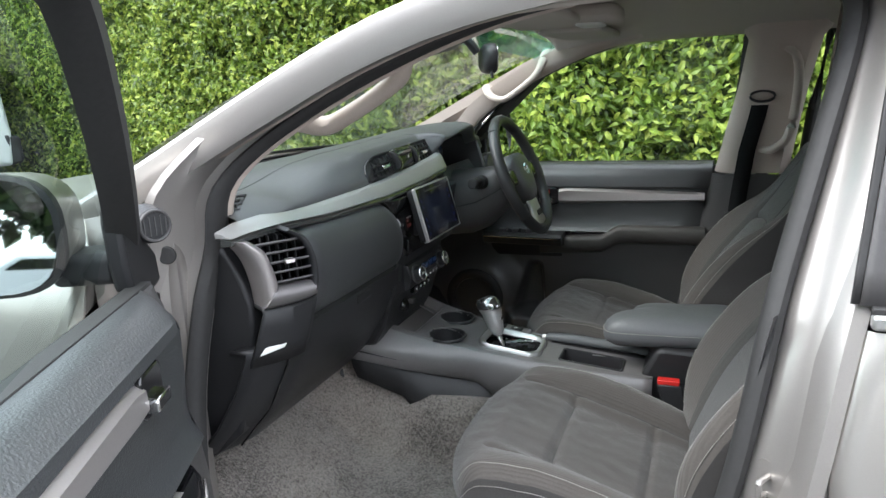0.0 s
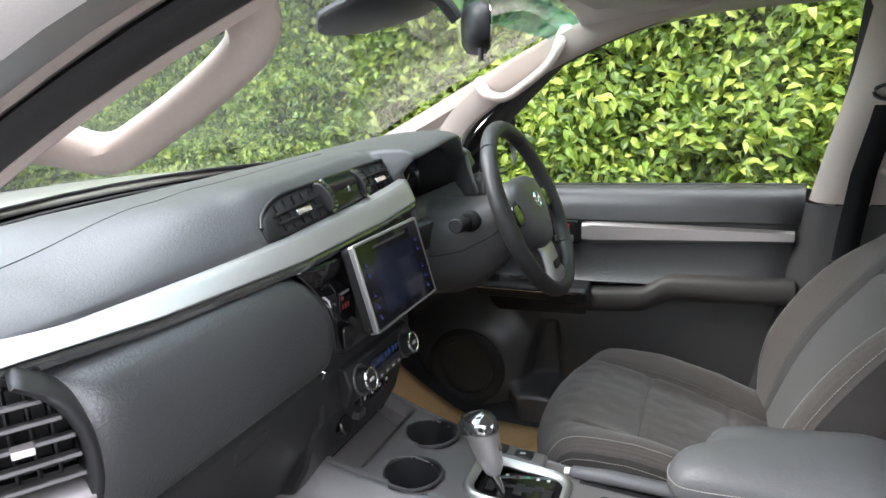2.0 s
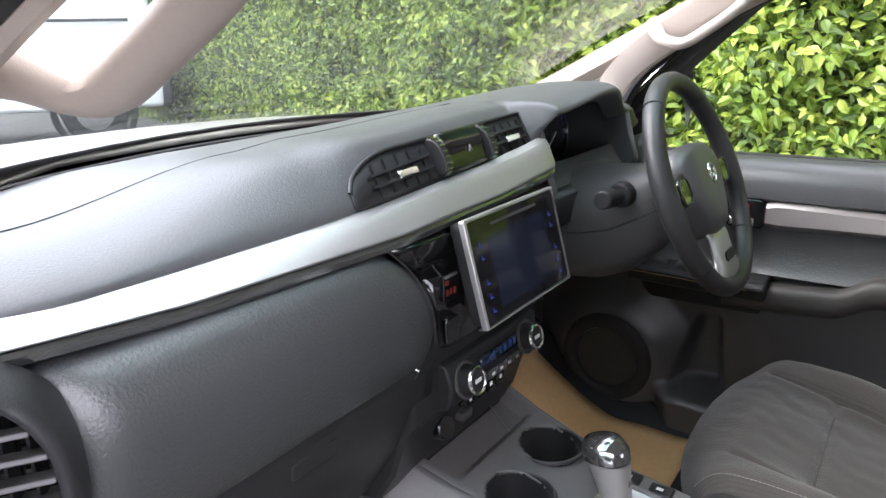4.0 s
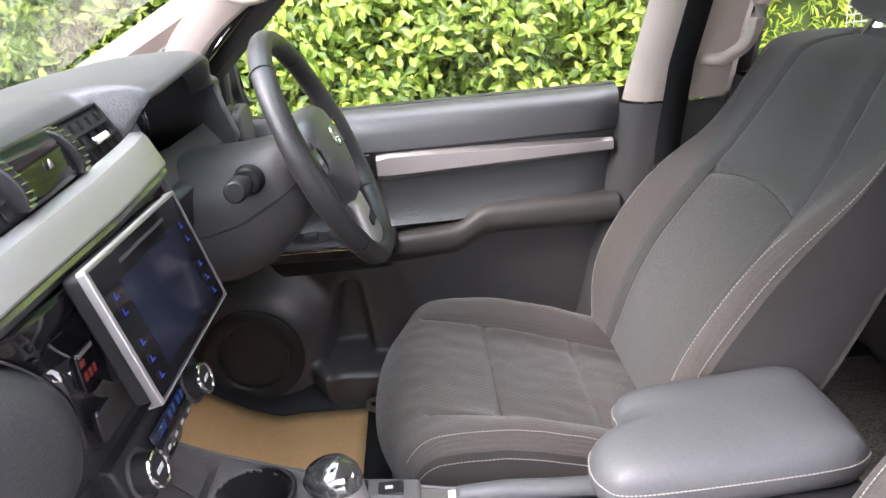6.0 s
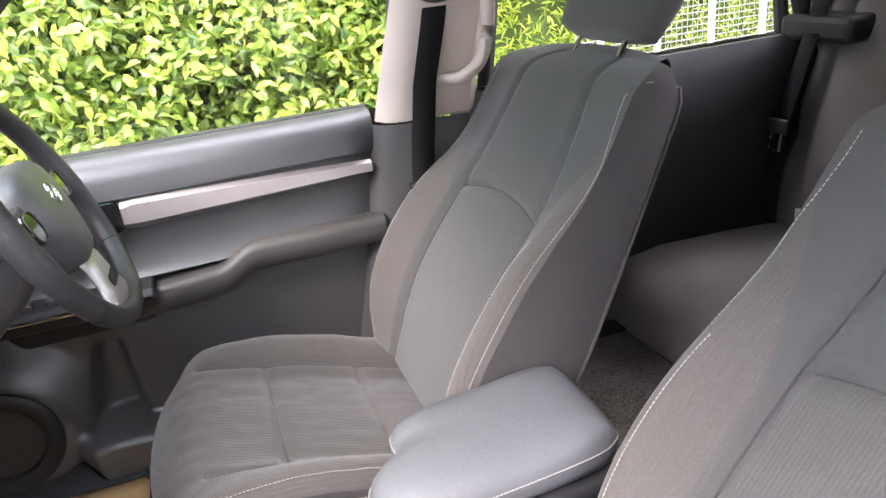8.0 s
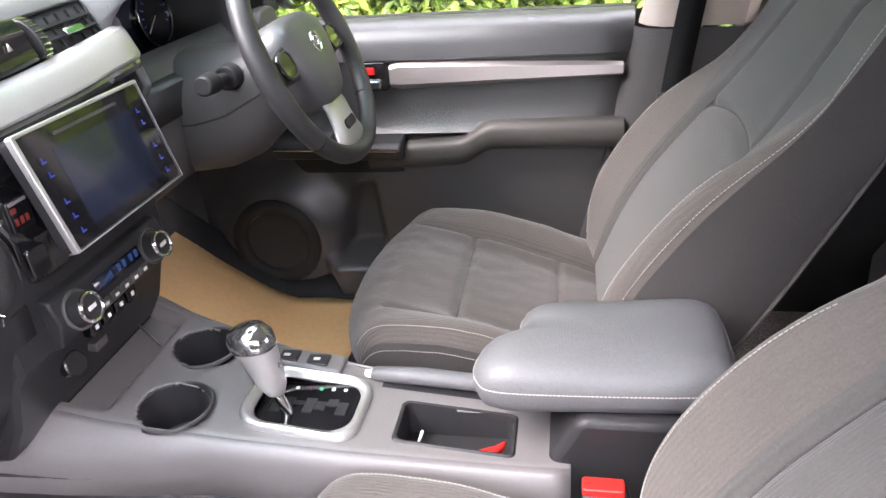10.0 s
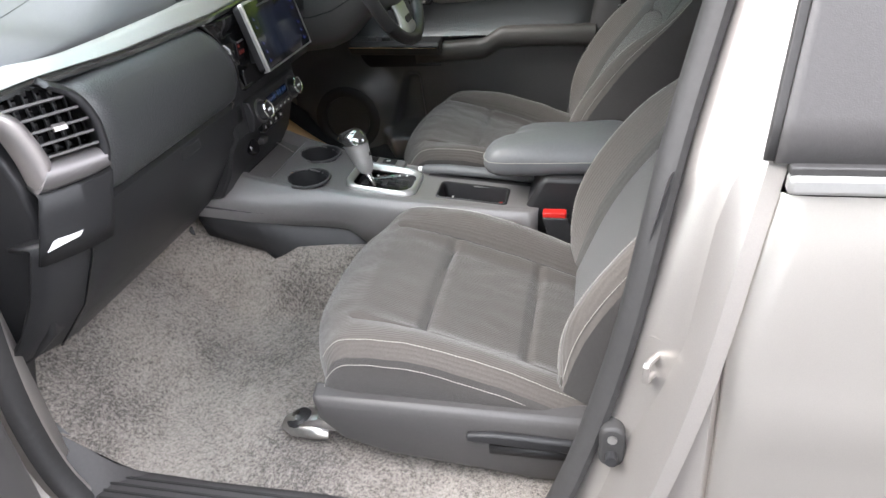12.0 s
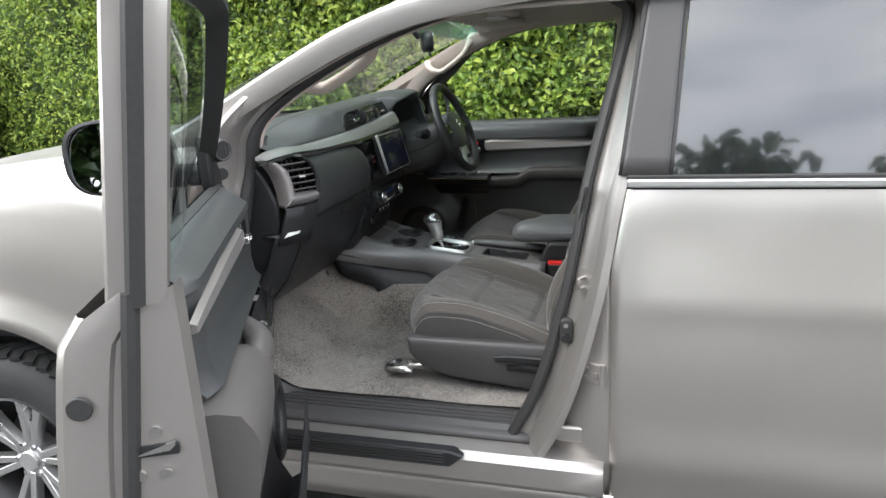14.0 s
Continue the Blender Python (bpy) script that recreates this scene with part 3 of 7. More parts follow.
part("rocker_top", loft([[(x, y, z) for x in [-1.05 + 1.1 * i / 10 for i in range(11)]] for y, z in ((-0.845, 0.50), (-0.862, 0.52), (-0.862, 0.575), (-0.845, 0.592), (-0.78, 0.598), (-0.74, 0.60))], False, False),
     M_SHADEDPAINT, truck, "silver painted rocker top", solid=0.006)
# black plate given the lighter grey plastic, glare on the sill put into colour
part("sill_plate", loft([[(x, y, z) for x in [-0.96 + 0.82 * i / 20 for i in range(21)]] for y, z in ((-0.795, 0.602), (-0.785, 0.612), (-0.765, 0.616), (-0.755, 0.628), (-0.70, 0.640), (-0.66, 0.648), (-0.645, 0.64))], False, False),
     M_GREYPL, truck, "black scuff plate on the door sill", solid=0.006)
for k in range(4):
    y = -0.748 + 0.014 * k
    part("sill_rib", tube([(-0.92, y, 0.633 + 0.003 * k), (-0.2, y, 0.633 + 0.003 * k)], 0.003, 6), M_RUBBER, truck)
part("sill_mark", box((-0.46, -0.703, 0.6435), (-0.34, -0.678, 0.6455)), M_GREYPL, truck, "grey embossed marking on the scuff plate")

# B pillar and rear door, passenger side
rear = thing("rear_door", (0.6, -0.82, 0.5), "closed silver rear door with dark tinted window", "car door")
rows = []
for j in range(25):
    z = 0.42 + 0.86 * j / 24
    front = 0.062 if z < 1.1 else 0.062 + 0.03 * (z - 1.1) / 0.18
    crease = 0.006 * math.exp(-((z - 1.03) / 0.03) ** 2) + 0.012 * math.exp(-((z - 0.62) / 0.06) ** 2)
    rows.append([(front, side_y(z) + 0.03, z), (front + 0.002, side_y(z) + 0.004, z), (front + 0.012, side_y(z) - 0.004, z)]
                + [(front + 0.03 + (1.2 - front) * i / 16, side_y(z) - 0.006 - crease, z) for i in range(17)])
part("door_skin", loft(rows, False, False), M_PAINT, rear, "silver outer door skin")
part("belt_moulding", box((0.096, -0.800, 1.286), (1.2, -0.782, 1.306)), M_SATIN, rear, "bright belt moulding", bevel=0.005)
part("belt_rubber", box((0.096, -0.796, 1.305), (1.2, -0.78, 1.314)), M_RUBBER, rear, bevel=0.002)


def lean(x, z, off=0.0):
    return (x, side_y(z) + off, z)


def quad_panel(pts, off, n=10):
    """A panel on the leaning upper flank from four corners (x, z): bottom front, bottom rear, top rear, top front."""
    a, b, c, d = [Vector((p[0], p[1], 0)) for p in pts]
    return loft([[lean(q.x, q.y, off) for q in [a.lerp(d, j / n).lerp(b.lerp(c, j / n), i / n) for i in range(n + 1)]] for j in range(n + 1)], False, False)


part("pillar_cover", quad_panel([(0.084, 1.312), (0.186, 1.312), (0.216, 1.72), (0.138, 1.72)], -0.012), M_GREYPL, rear, "satin black pillar cover", solid=0.01)
part("pillar_edge", quad_panel([(0.076, 1.312), (0.084, 1.312), (0.137, 1.72), (0.127, 1.72)], -0.006), M_RUBBER, rear, solid=0.012)
part("glass_run", quad_panel([(0.186, 1.312), (0.196, 1.312), (0.226, 1.72), (0.216, 1.72)], -0.008), M_RUBBER, rear, solid=0.012)
part("door_window", quad_panel([(0.196, 1.312), (1.15, 1.312), (1.05, 1.70), (0.226, 1.70)], -0.002), G_TINT, rear, "dark tinted side window", solid=0.004).data.shade_flat()
part("window_head", quad_panel([(0.14, 1.70), (1.1, 1.70), (1.1, 1.75), (0.15, 1.75)], -0.008), M_PAINT, rear, solid=0.012)
part("roof_side", loft([[(0.12 + 1.1 * i / 6, y, z) for i in range(7)] for y, z in ((-0.645, 1.735), (-0.67, 1.76), (-0.65, 1.785))], False, False), M_PAINT, truck, solid=0.006)
# B pillar jamb with striker, hinges and switch
JAMB = [(0.5, -0.10, 0.056), (0.6, -0.15, 0.056), (0.7, -0.12, 0.056), (0.82, -0.085, 0.056), (1.05, -0.03, 0.056), (1.10, -0.02, 0.057), (1.29, 0.015, 0.086), (1.46, 0.055, 0.115), (1.66, 0.10, 0.14), (1.72, 0.10, 0.15)]
JAMB_CUT = ((0, 0.072), (1, 0.064), (2, 0.042), (3, 0.018), (4, 0.008), (4.5, 0.014))


def jamb_y(x, z):
    """Surface of the centre pillar."""
    x0, x1 = (np.interp(z, [r[0] for r in JAMB], [r[c] for r in JAMB]) for c in (1, 2))
    return side_y(z) + float(np.interp(4 * (x - x0) / (x1 - x0), [c[0] for c in JAMB_CUT], [c[1] for c in JAMB_CUT]))


def on_jamb(pts, lift=0.002, thick=0.004):
    """A thin piece that follows the pillar's surface inside an (x, z) outline."""
    return loft([[(x, jamb_y(x, z) - lift + d, z) for x, z in pts] for d in (thick, 0.0)])


part("b_pillar_outer", loft([[(x0 + k * (x1 - x0) / 4, side_y(z) + o, z) for k, o in JAMB_CUT] for z, x0, x1 in JAMB], False, False), M_SHADEDPAINT, truck, "silver painted centre pillar", solid=0.004)
strike_y = jamb_y(-0.012, 1.05)
striker = part("striker", tube(smooth_line([(0.006, strike_y, 1.061), (-0.012, strike_y - 0.026, 1.061), (-0.014, strike_y - 0.030, 1.055), (-0.014, strike_y - 0.030, 1.043), (-0.012, strike_y - 0.026, 1.037), (0.006, strike_y, 1.037)], 4), 0.0042, 8), M_SHADEDPAINT, truck, "steel door striker loop")
part("plate", on_jamb(rrect(0.0, 1.048, 0.026, 0.066, 0.008), 0.003), M_SHADEDPAINT, striker)
sw = part("courtesy_switch", prism(rrect(-0.046, 0.922, 0.032, 0.066, 0.015), "y", -0.788, -0.745), M_RUBBER, truck, "black rubber courtesy light switch", bevel=0.004)
part("plunger", disc((-0.046, -0.788, 0.910), (0, -1, 0), 0.008, 0.012, 12), M_PLASTIC, sw)
part("cap", disc((-0.046, -0.788, 0.938), (0, -1, 0), 0.006, 0.003, 12), M_STEEL, sw)
hinge = part("hinge", on_jamb(rrect(0.020, 0.835, 0.052, 0.050, 0.006), 0.013, 0.014), M_SHADEDPAINT, truck, "silver painted rear door hinge", bevel=0.002)
part("hinge_pin", tube([(0.046, jamb_y(0.046, 0.835) - 0.010, 0.806), (0.046, jamb_y(0.046, 0.835) - 0.010, 0.864)], 0.007, 8), M_SHADEDPAINT, hinge)
for x, z in ((0.006, 0.848), (0.006, 0.823), (0.030, 0.836)):
    part("bolt", disc((x, jamb_y(x, z) - 0.013, z), (-0.3, -1, 0), 0.0065, 0.004, 6), M_SHADEDPAINT, hinge)
part("pressing", prism(rrect(-0.03, 0.655, 0.10, 0.045, 0.02), "y", -0.822, -0.805), M_SHADEDPAINT, truck, "pressed recess in the pillar foot", bevel=0.006)
tag_line = [(-0.016, 0.885), (0.000, 0.890), (0.008, 0.985), (-0.006, 0.975)]
part("sticker", on_jamb(tag_line, 0.0075, 0.006), M_GREYPL, truck, "small dark information sticker")
for k in range(5):
    z = 0.897 + 0.017 * k
    x = -0.012 + 0.0025 * k
    part("print_bar", on_jamb([(x, z), (x + 0.011, z + 0.002), (x + 0.012, z + 0.009), (x + 0.001, z + 0.007)], 0.0085, 0.003), M_WHITE, truck)
for x, z in ((-0.993, 1.321), (-1.011, 1.183)):
    part("plug", disc((x, -0.7475 - 0.25 * (-0.993 - x), z), (0.42, -0.91, 0), 0.0165, 0.007, 20), M_RUBBER, truck, "black rubber body plug", bevel=0.002)
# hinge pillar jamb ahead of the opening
part("hinge_pillar", loft([[(x, y, z) for x, y in ((-0.985, -0.712), (-0.988, -0.735), (-1.0, -0.744), (-1.045, -0.750), (-1.075, -0.78), (-1.085, -0.83))] for z in [0.5 + 0.9 * k / 12 for k in range(13)]], False, False), M_SHADEDPAINT, truck, "silver painted hinge pillar", solid=0.004)

# front wheel
def wheel(c, side):
    w = thing("road_wheel", c, "alloy wheel with machined spokes and black tyre", "wheel", "wheels of the truck")
    cx, cy, cz = c
    o = -1 if side < 0 else 1
    prof = [(0.235, 0.10), (0.25, 0.118), (0.30, 0.13), (0.345, 0.126), (0.372, 0.105), (0.384, 0.07), (0.386, 0.0), (0.384, -0.07), (0.372, -0.105), (0.30, -0.13), (0.235, -0.10)]
    rings = [[(cx + r * math.cos(a), cy + o * d, cz + r * math.sin(a)) for r, d in prof] for a in [2 * math.pi * k / 64 for k in range(64)]]
    tyre = part("tyre", loft(rings, True, False, loop=True), M_TYRE, w)
    bm = B()
    for k in range(48):
        a = 2 * math.pi * k / 48
        for s, d in ((1, 0.085), (-1, 0.03), (1, -0.03)):
            m = Matrix.Translation((cx, cy, cz)) @ Matrix.Rotation(-a, 4, "Y") @ Matrix.Translation((0.384, o * d, 0)) @ Matrix.Rotation(s * 0.5, 4, "X")
            box((-0.006, -0.024, -0.014), (0.006, 0.024, 0.014), m, bm)
    part("tread", bm, M_TYRE, tyre)
    rim = part("rim", loft([[(cx + r * math.cos(a), cy + o * d, cz + r * math.sin(a)) for r, d in ((0.24, 0.108), (0.232, 0.112), (0.225, 0.10), (0.21, 0.02), (0.205, -0.08), (0.232, -0.1))] for a in [2 * math.pi * k / 48 for k in range(48)]], False, False, loop=True), M_DARKALLOY, w, sharp=25)
    for k in range(6):
        for q in (-0.16, 0.16):
            a = 2 * math.pi * k / 6 + q + 0.25
            u = Vector((math.cos(a), 0, math.sin(a)))
            v = Vector((-math.sin(a), 0, math.cos(a)))
            p0, p1 = Vector((cx, cy + o * 0.085, cz)) + u * 0.05, Vector((cx, cy + o * 0.103, cz)) + u * 0.228
            bm = loft([[p + v * (s * wd) + Vector((0, o * (d - 0.03), 0)) for s, d in ((-1, 0), (-0.7, 0.03), (0.7, 0.03), (1, 0))] for p, wd in ((p0, 0.016), (p0.lerp(p1, 0.6), 0.017), (p1, 0.021))])
            part("spoke", bm, M_ALLOY, rim, bevel=0.002)
    hub = part("hub", disc((cx, cy + o * 0.02, cz), (0, o, 0), 0.075, 0.062, 24, 0.06), M_ALLOY, rim, bevel=0.004)
    part("centre_cap", disc((cx, cy + o * 0.08, cz), (0, o, 0), 0.034, 0.014, 24), M_SATIN, rim, bevel=0.003)
    for k in range(6):
        a = 2 * math.pi * k / 6
        part("wheel_nut", disc((cx + 0.055 * math.cos(a), cy + o * 0.07, cz + 0.055 * math.sin(a)), (0, o, 0), 0.010, 0.02, 6), M_CHROME, rim)
    part("brake_disc", disc((cx, cy - o * 0.03, cz), (0, o, 0), 0.16, 0.03, 32), M_DARKALLOY, w)
    return w


wheel((AX, -0.77, AZ), -1)
wheel((AX, 0.77, AZ), 1)
wheel((1.27, -0.77, AZ), -1)
wheel((1.27, 0.77, AZ), 1)

# floor, bulkhead, headliner, rear wall: the cabin's inner skin
def floor_z(x, y):
    z = 0.657 + 0.006 * noise.noise(Vector((x * 4, y * 4, 0)))
    z += 0.15 * max(0.0, min(1.0, (0.23 - abs(y)) / 0.08)) ** 1.5          # tunnel
    if x < -0.86:
        z += 0.9 * (-0.86 - x) ** 1.25
    return z - 0.1 * max(0, -0.655 - y)


part("carpet", loft([[(-1.42 + 2.3 * i / 92, -0.70 + 1.40 * j / 56, floor_z(-1.42 + 2.3 * i / 92, -0.70 + 1.40 * j / 56)) for j in range(57)] for i in range(93)], False, False), M_CARPET, truck, "worn light grey floor carpet", sharp=80)
kick = []
for (ix, iy), (ox, oy, oz) in zip(((-1.22, -0.575), (-1.16, -0.608), (-1.09, -0.652), (-1.03, -0.683), (-0.97, -0.694), (-0.91, -0.697), (-0.84, -0.690)),
                                  ((-1.20, -0.72, 0.86), (-1.14, -0.74, 0.74), (-1.08, -0.765, 0.675), (-1.02, -0.785, 0.640), (-0.96, -0.793, 0.612), (-0.91, -0.795, 0.588), (-0.84, -0.790, 0.565))):
    keep = 1 - max(0.0, min(1.0, (ix + 1.03) / 0.10))
    iz = floor_z(ix, iy) - 0.022 * (1 - keep)
    kick.append([Vector((ix + 0.004, iy + 0.006, iz - 0.02)), Vector((ix, iy, iz + 0.010)), Vector((ix, iy, iz)).lerp(Vector((ox, oy, oz)), 0.25) + Vector((0, 0, 0.020 * keep)), Vector((ix, iy, iz)).lerp(Vector((ox, oy, oz)), 0.65) + Vector((0, 0, 0.016 * keep)), Vector((ox, oy, oz + 0.004)), Vector((ox, oy - 0.004, oz - 0.03))])
# same glare-lightened plastic as the scuff plate it meets
part("kick_trim", loft([list(r) for r in zip(*[smooth_line(list(c), 4) for c in zip(*kick)])], False, False), M_GREYPL, truck, "dark grey corner trim ahead of the sill", sharp=60)
part("under_body", box((-1.4, -0.78, 0.42), (1.25, 0.78, 0.5)), M_PLASTIC, truck)
part("bulkhead", box((-1.46, -0.74, 0.5), (-1.43, 0.74, 1.36)), M_PLASTIC, truck)
part("headliner", loft([[(x, y, roof_z(x, y) - 0.03 - 0.012 * (abs(y) > 0.55)) for y in [-0.66 + 1.32 * j / 16 for j in range(17)]] for x in [-0.56 + 1.75 * i / 14 for i in range(15)]], False, False), M_LINER, truck, "beige cloth headliner", solid=0.01)
part("rear_wall", box((1.16, -0.72, 0.5), (1.2, 0.72, 1.36)), M_PLASTIC, truck)
for side in (-1, 1):
    part("inner_pillar_trim", loft([[p + Vector(v) for v in ((0.0, -side * 0.03, 0.0), (0.022, -side * 0.03, -0.045), (0.026, -side * 0.05, -0.046), (0.018, -side * 0.085, -0.02), (-0.015, -side * 0.085, 0.0))] for p in resample(pillar_line(side), 40)[3:22]]), M_PILLAR, truck, "beige windscreen pillar trim")
    ids = [i for i, p in enumerate(outline) if p.z > 1.36 and p.x < -0.28]
    strip = []
    for i in ids:
        n = outward(i)
        p = outline[i]
        strip.append([Vector((q.x, side * -(flank_y(q.x, q.z) + y), q.z)) for d, y in ((0.012, 0.094), (-0.004, 0.096), (-0.008, 0.104), (-0.004, 0.114), (0.015, 0.122), (0.05, 0.118)) for q in (p + n * d,)])
    part("pillar_edge_trim", loft(strip, False, False), M_PILLAR, truck, "beige edge of the windscreen pillar trim")
    part("roof_side_trim", loft([[p + Vector(v) for v in ((0.0, -side * 0.03, 0.0), (0.02, -side * 0.045, -0.05), (0.0, -side * 0.075, -0.04), (0.0, -side * 0.14, 0.0))] for p in resample(pillar_line(side), 40)[21:]]), M_LINER, truck, "beige roof edge trim")

# ---- dashboard ----
dash = thing("dashboard", (-0.95, 0, 1.0), "dark grey soft-plastic dashboard with satin silver band", "dashboard")
TOP = [
    (-0.725, [(-1.30, 1.345), (-1.18, 1.372), (-1.05, 1.380), (-0.96, 1.380), (-0.91, 1.374), (-0.88, 1.368), (-0.868, 1.360), (-0.885, 1.335)]),
    (-0.55, [(-1.36, 1.358), (-1.20, 1.388), (-1.05, 1.399), (-0.95, 1.402), (-0.89, 1.397), (-0.85, 1.386), (-0.838, 1.372), (-0.86, 1.345)]),
    (-0.29, [(-1.43, 1.368), (-1.25, 1.405), (-1.05, 1.430), (-0.95, 1.440), (-0.90, 1.438), (-0.868, 1.422), (-0.832, 1.376), (-0.86, 1.35)]),
    (-0.20, [(-1.44, 1.37), (-1.25, 1.408), (-1.05, 1.436), (-0.95, 1.447), (-0.90, 1.447), (-0.872, 1.437), (-0.838, 1.382), (-0.86, 1.35)]),
    (0.15, [(-1.45, 1.372), (-1.25, 1.412), (-1.05, 1.445), (-0.95, 1.458), (-0.90, 1.458), (-0.872, 1.448), (-0.838, 1.396), (-0.86, 1.37)]),
    (0.185, [(-1.44, 1.372), (-1.25, 1.414), (-1.05, 1.448), (-0.93, 1.461), (-0.86, 1.463), (-0.818, 1.457), (-0.802, 1.442), (-0.84, 1.428)]),
    (0.36, [(-1.42, 1.37), (-1.25, 1.414), (-1.05, 1.456), (-0.93, 1.476), (-0.85, 1.481), (-0.802, 1.478), (-0.784, 1.465), (-0.825, 1.446)]),
    (0.54, [(-1.36, 1.36), (-1.22, 1.398), (-1.05, 1.43), (-0.95, 1.438), (-0.88, 1.436), (-0.838, 1.428), (-0.822, 1.414), (-0.86, 1.398)]),
    (0.725, [(-1.30, 1.345), (-1.18, 1.372), (-1.05, 1.384), (-0.97, 1.385), (-0.92, 1.38), (-0.89, 1.372), (-0.875, 1.36), (-0.89, 1.335)]),
]


def dash_section(y, steps=4):
    s = lerp_sections(TOP, y)
    out = []
    for p in smooth_line([Vector((a, b, 0)) for a, b in s], steps):
        k = max(0.0, min(1.0, (p.x + 0.93) / 0.05)) * max(0.0, (abs(y) - 0.6) / 0.068)
        out.append((p.x, y + (0.042 * k if y > 0 else -0.024 * k), p.y))
    return out


dys = sorted(set([-0.668 + 1.336 * i / 60 for i in range(61)] + [0.15, 0.16, 0.17, 0.185]))
part("top_pad", loft([dash_section(y) for y in dys], False, False), M_DASH, dash, "dark grey grained dashboard top", sharp=60)
# pad seam and defroster slot
part("pad_seam", tube([(lerp_sections(TOP, y)[2][0] + 0.055, y, lerp_sections(TOP, y)[2][1] * 0.5 + lerp_sections(TOP, y)[3][1] * 0.5 + 0.0012) for y in [-0.65 + 0.82 * i / 24 for i in range(25)]], 0.0008, 6), M_PLASTIC, dash)
part("defroster_slot", loft([[(-1.375 + 0.09 * (abs(y) / 0.6) ** 2 + d, y, 1.389 - 0.022 * (abs(y) / 0.6) ** 2 + d * 0.14 + 0.004) for d in (0, 0.03)] for y in [-0.55 + 1.1 * i / 20 for i in range(21)]], False, False), M_GREYPL, dash, "dark defroster slot", solid=0.004)


def pad_z(x, y):
    sec = smooth_line([Vector((a, b, 0)) for a, b in lerp_sections(TOP, y)[:6]], 4)
    return float(np.interp(x, [p.x for p in sec], [p.y for p in sec]))


def pad_patch(pts, lift):
    return loft([[(x, y, pad_z(x, y) + lift - d) for x, y in pts] for d in (0.006, 0.0)])


part("side_demister", pad_patch([(-0.922, -0.668), (-0.946, -0.622), (-0.970, -0.578), (-0.942, -0.570), (-0.920, -0.615), (-0.898, -0.660)], 0.002), M_GLOSS, dash, "small slotted side demister")
for k in range(4):
    a = 0.12 + 0.25 * k
    part("slot_bar", tube([(-0.922 - 0.048 * c + 0.026 * d, -0.668 + 0.090 * c + 0.008 * d, pad_z(-0.922 - 0.048 * c + 0.026 * d, -0.668 + 0.090 * c + 0.008 * d) + 0.003) for c, d in ((a - 0.06, 0.0), (a + 0.06, 1.0))], 0.0022, 6), M_DASH, dash)

# silver band across the dash
BAND = [(-0.748, -0.854, 1.357, 1.354), (-0.712, -0.846, 1.367, 1.357), (-0.64, -0.832, 1.371, 1.359), (-0.48, -0.817, 1.367, 1.349), (-0.22, -0.803, 1.369, 1.345), (0.0, -0.797, 1.384, 1.353), (0.12, -0.795, 1.396, 1.362), (0.17, -0.80, 1.400, 1.364), (0.20, -0.825, 1.400, 1.36)]


def band_at(y):
    for a, b in zip(BAND[:-1], BAND[1:]):
        if y <= b[0]:
            t = (y - a[0]) / (b[0] - a[0])
            return [p + (q - p) * t for p, q in zip(a, b)]
    return BAND[-1]


rings, gl = [], []
for i in range(49):
    y, x, zt, zb = band_at(-0.748 + 0.948 * i / 48)
    h = zt - zb
    rings.append([(x - 0.03, y, zt + 0.007), (x - 0.014, y, zt + 0.004), (x - 0.008, y, zt - 0.1 * h), (x + 0.004, y, zb + 0.12 * h), (x + 0.003, y, zb), (x - 0.03, y, zb)])
    gl.append([(x - 0.02, y, zb - 0.002), (x + 0.002, y, zb - 0.002), (x + 0.004, y, zb - 0.006), (x + 0.002, y, zb - 0.013), (x - 0.02, y, zb - 0.014)])
part("silver_band", loft(rings), M_SATIN, dash, "satin silver decorative band")
part("gloss_strip", loft(gl), M_DARKCHROME, dash, "dark chrome strip under the band")

# glovebox pad, lower glovebox, passenger end panel
GL = [(-0.846, 1.335), (-0.812, 1.326), (-0.793, 1.30), (-0.787, 1.26), (-0.790, 1.215), (-0.803, 1.178), (-0.83, 1.165)]


def pad_end(z):
    """Where the lid's curved inner end runs, by height."""
    return -0.157 - 0.105 * max(0.0, (z - 1.22) / 0.13) ** 1.6


def pad_section(t):
    out = []
    for q in smooth_line([Vector((a, b, 0)) for a, b in GL], 4):
        y = -0.605 + (pad_end(q.y) + 0.605) * t
        e = max(0, (t - 0.9) / 0.1)
        w = max(0, (0.09 - t) / 0.09)
        out.append((q.x - 0.02 * e * e - 0.02 * w * w, y, q.y))
    return out


part("upper_glovebox_lid", loft([pad_section(i / 30) for i in range(31)], False, False), M_LID, dash, "padded black upper glovebox lid", solid=0.01)


def lid_back(y):
    """How far the lower lid falls back towards its outer end."""
    return 0.055 * max(0.0, (-0.60 - y) / 0.12) ** 2


low = []
for i in range(25):
    y = -0.722 + 0.567 * i / 24
    drop = 0.035 * max(0.0, min(1.0, (-0.60 - y) / 0.03))
    low.append([(x - lid_back(y), y, min(z, 1.166 - drop)) for x, z in ((-0.85, 1.166), (-0.818, 1.163), (-0.812, 1.155), (-0.815, 1.12), (-0.845, 1.05), (-0.90, 0.965), (-0.955, 0.905), (-0.985, 0.888), (-1.06, 0.885))])
part("lower_glovebox_lid", loft(low, False, False), M_PLASTIC, dash, "black lower glovebox lid", solid=0.008)
part("lid_gap", tube([(-0.8115, -0.655, 1.150), (-0.828, -0.655, 1.09), (-0.88, -0.655, 0.99), (-0.96, -0.655, 0.90)], 0.002, 6), M_GLOSS, dash)
part("glovebox_latch", box((-0.822, -0.40, 1.128), (-0.808, -0.33, 1.150)), M_PLASTIC, dash, "black glovebox latch", bevel=0.004)
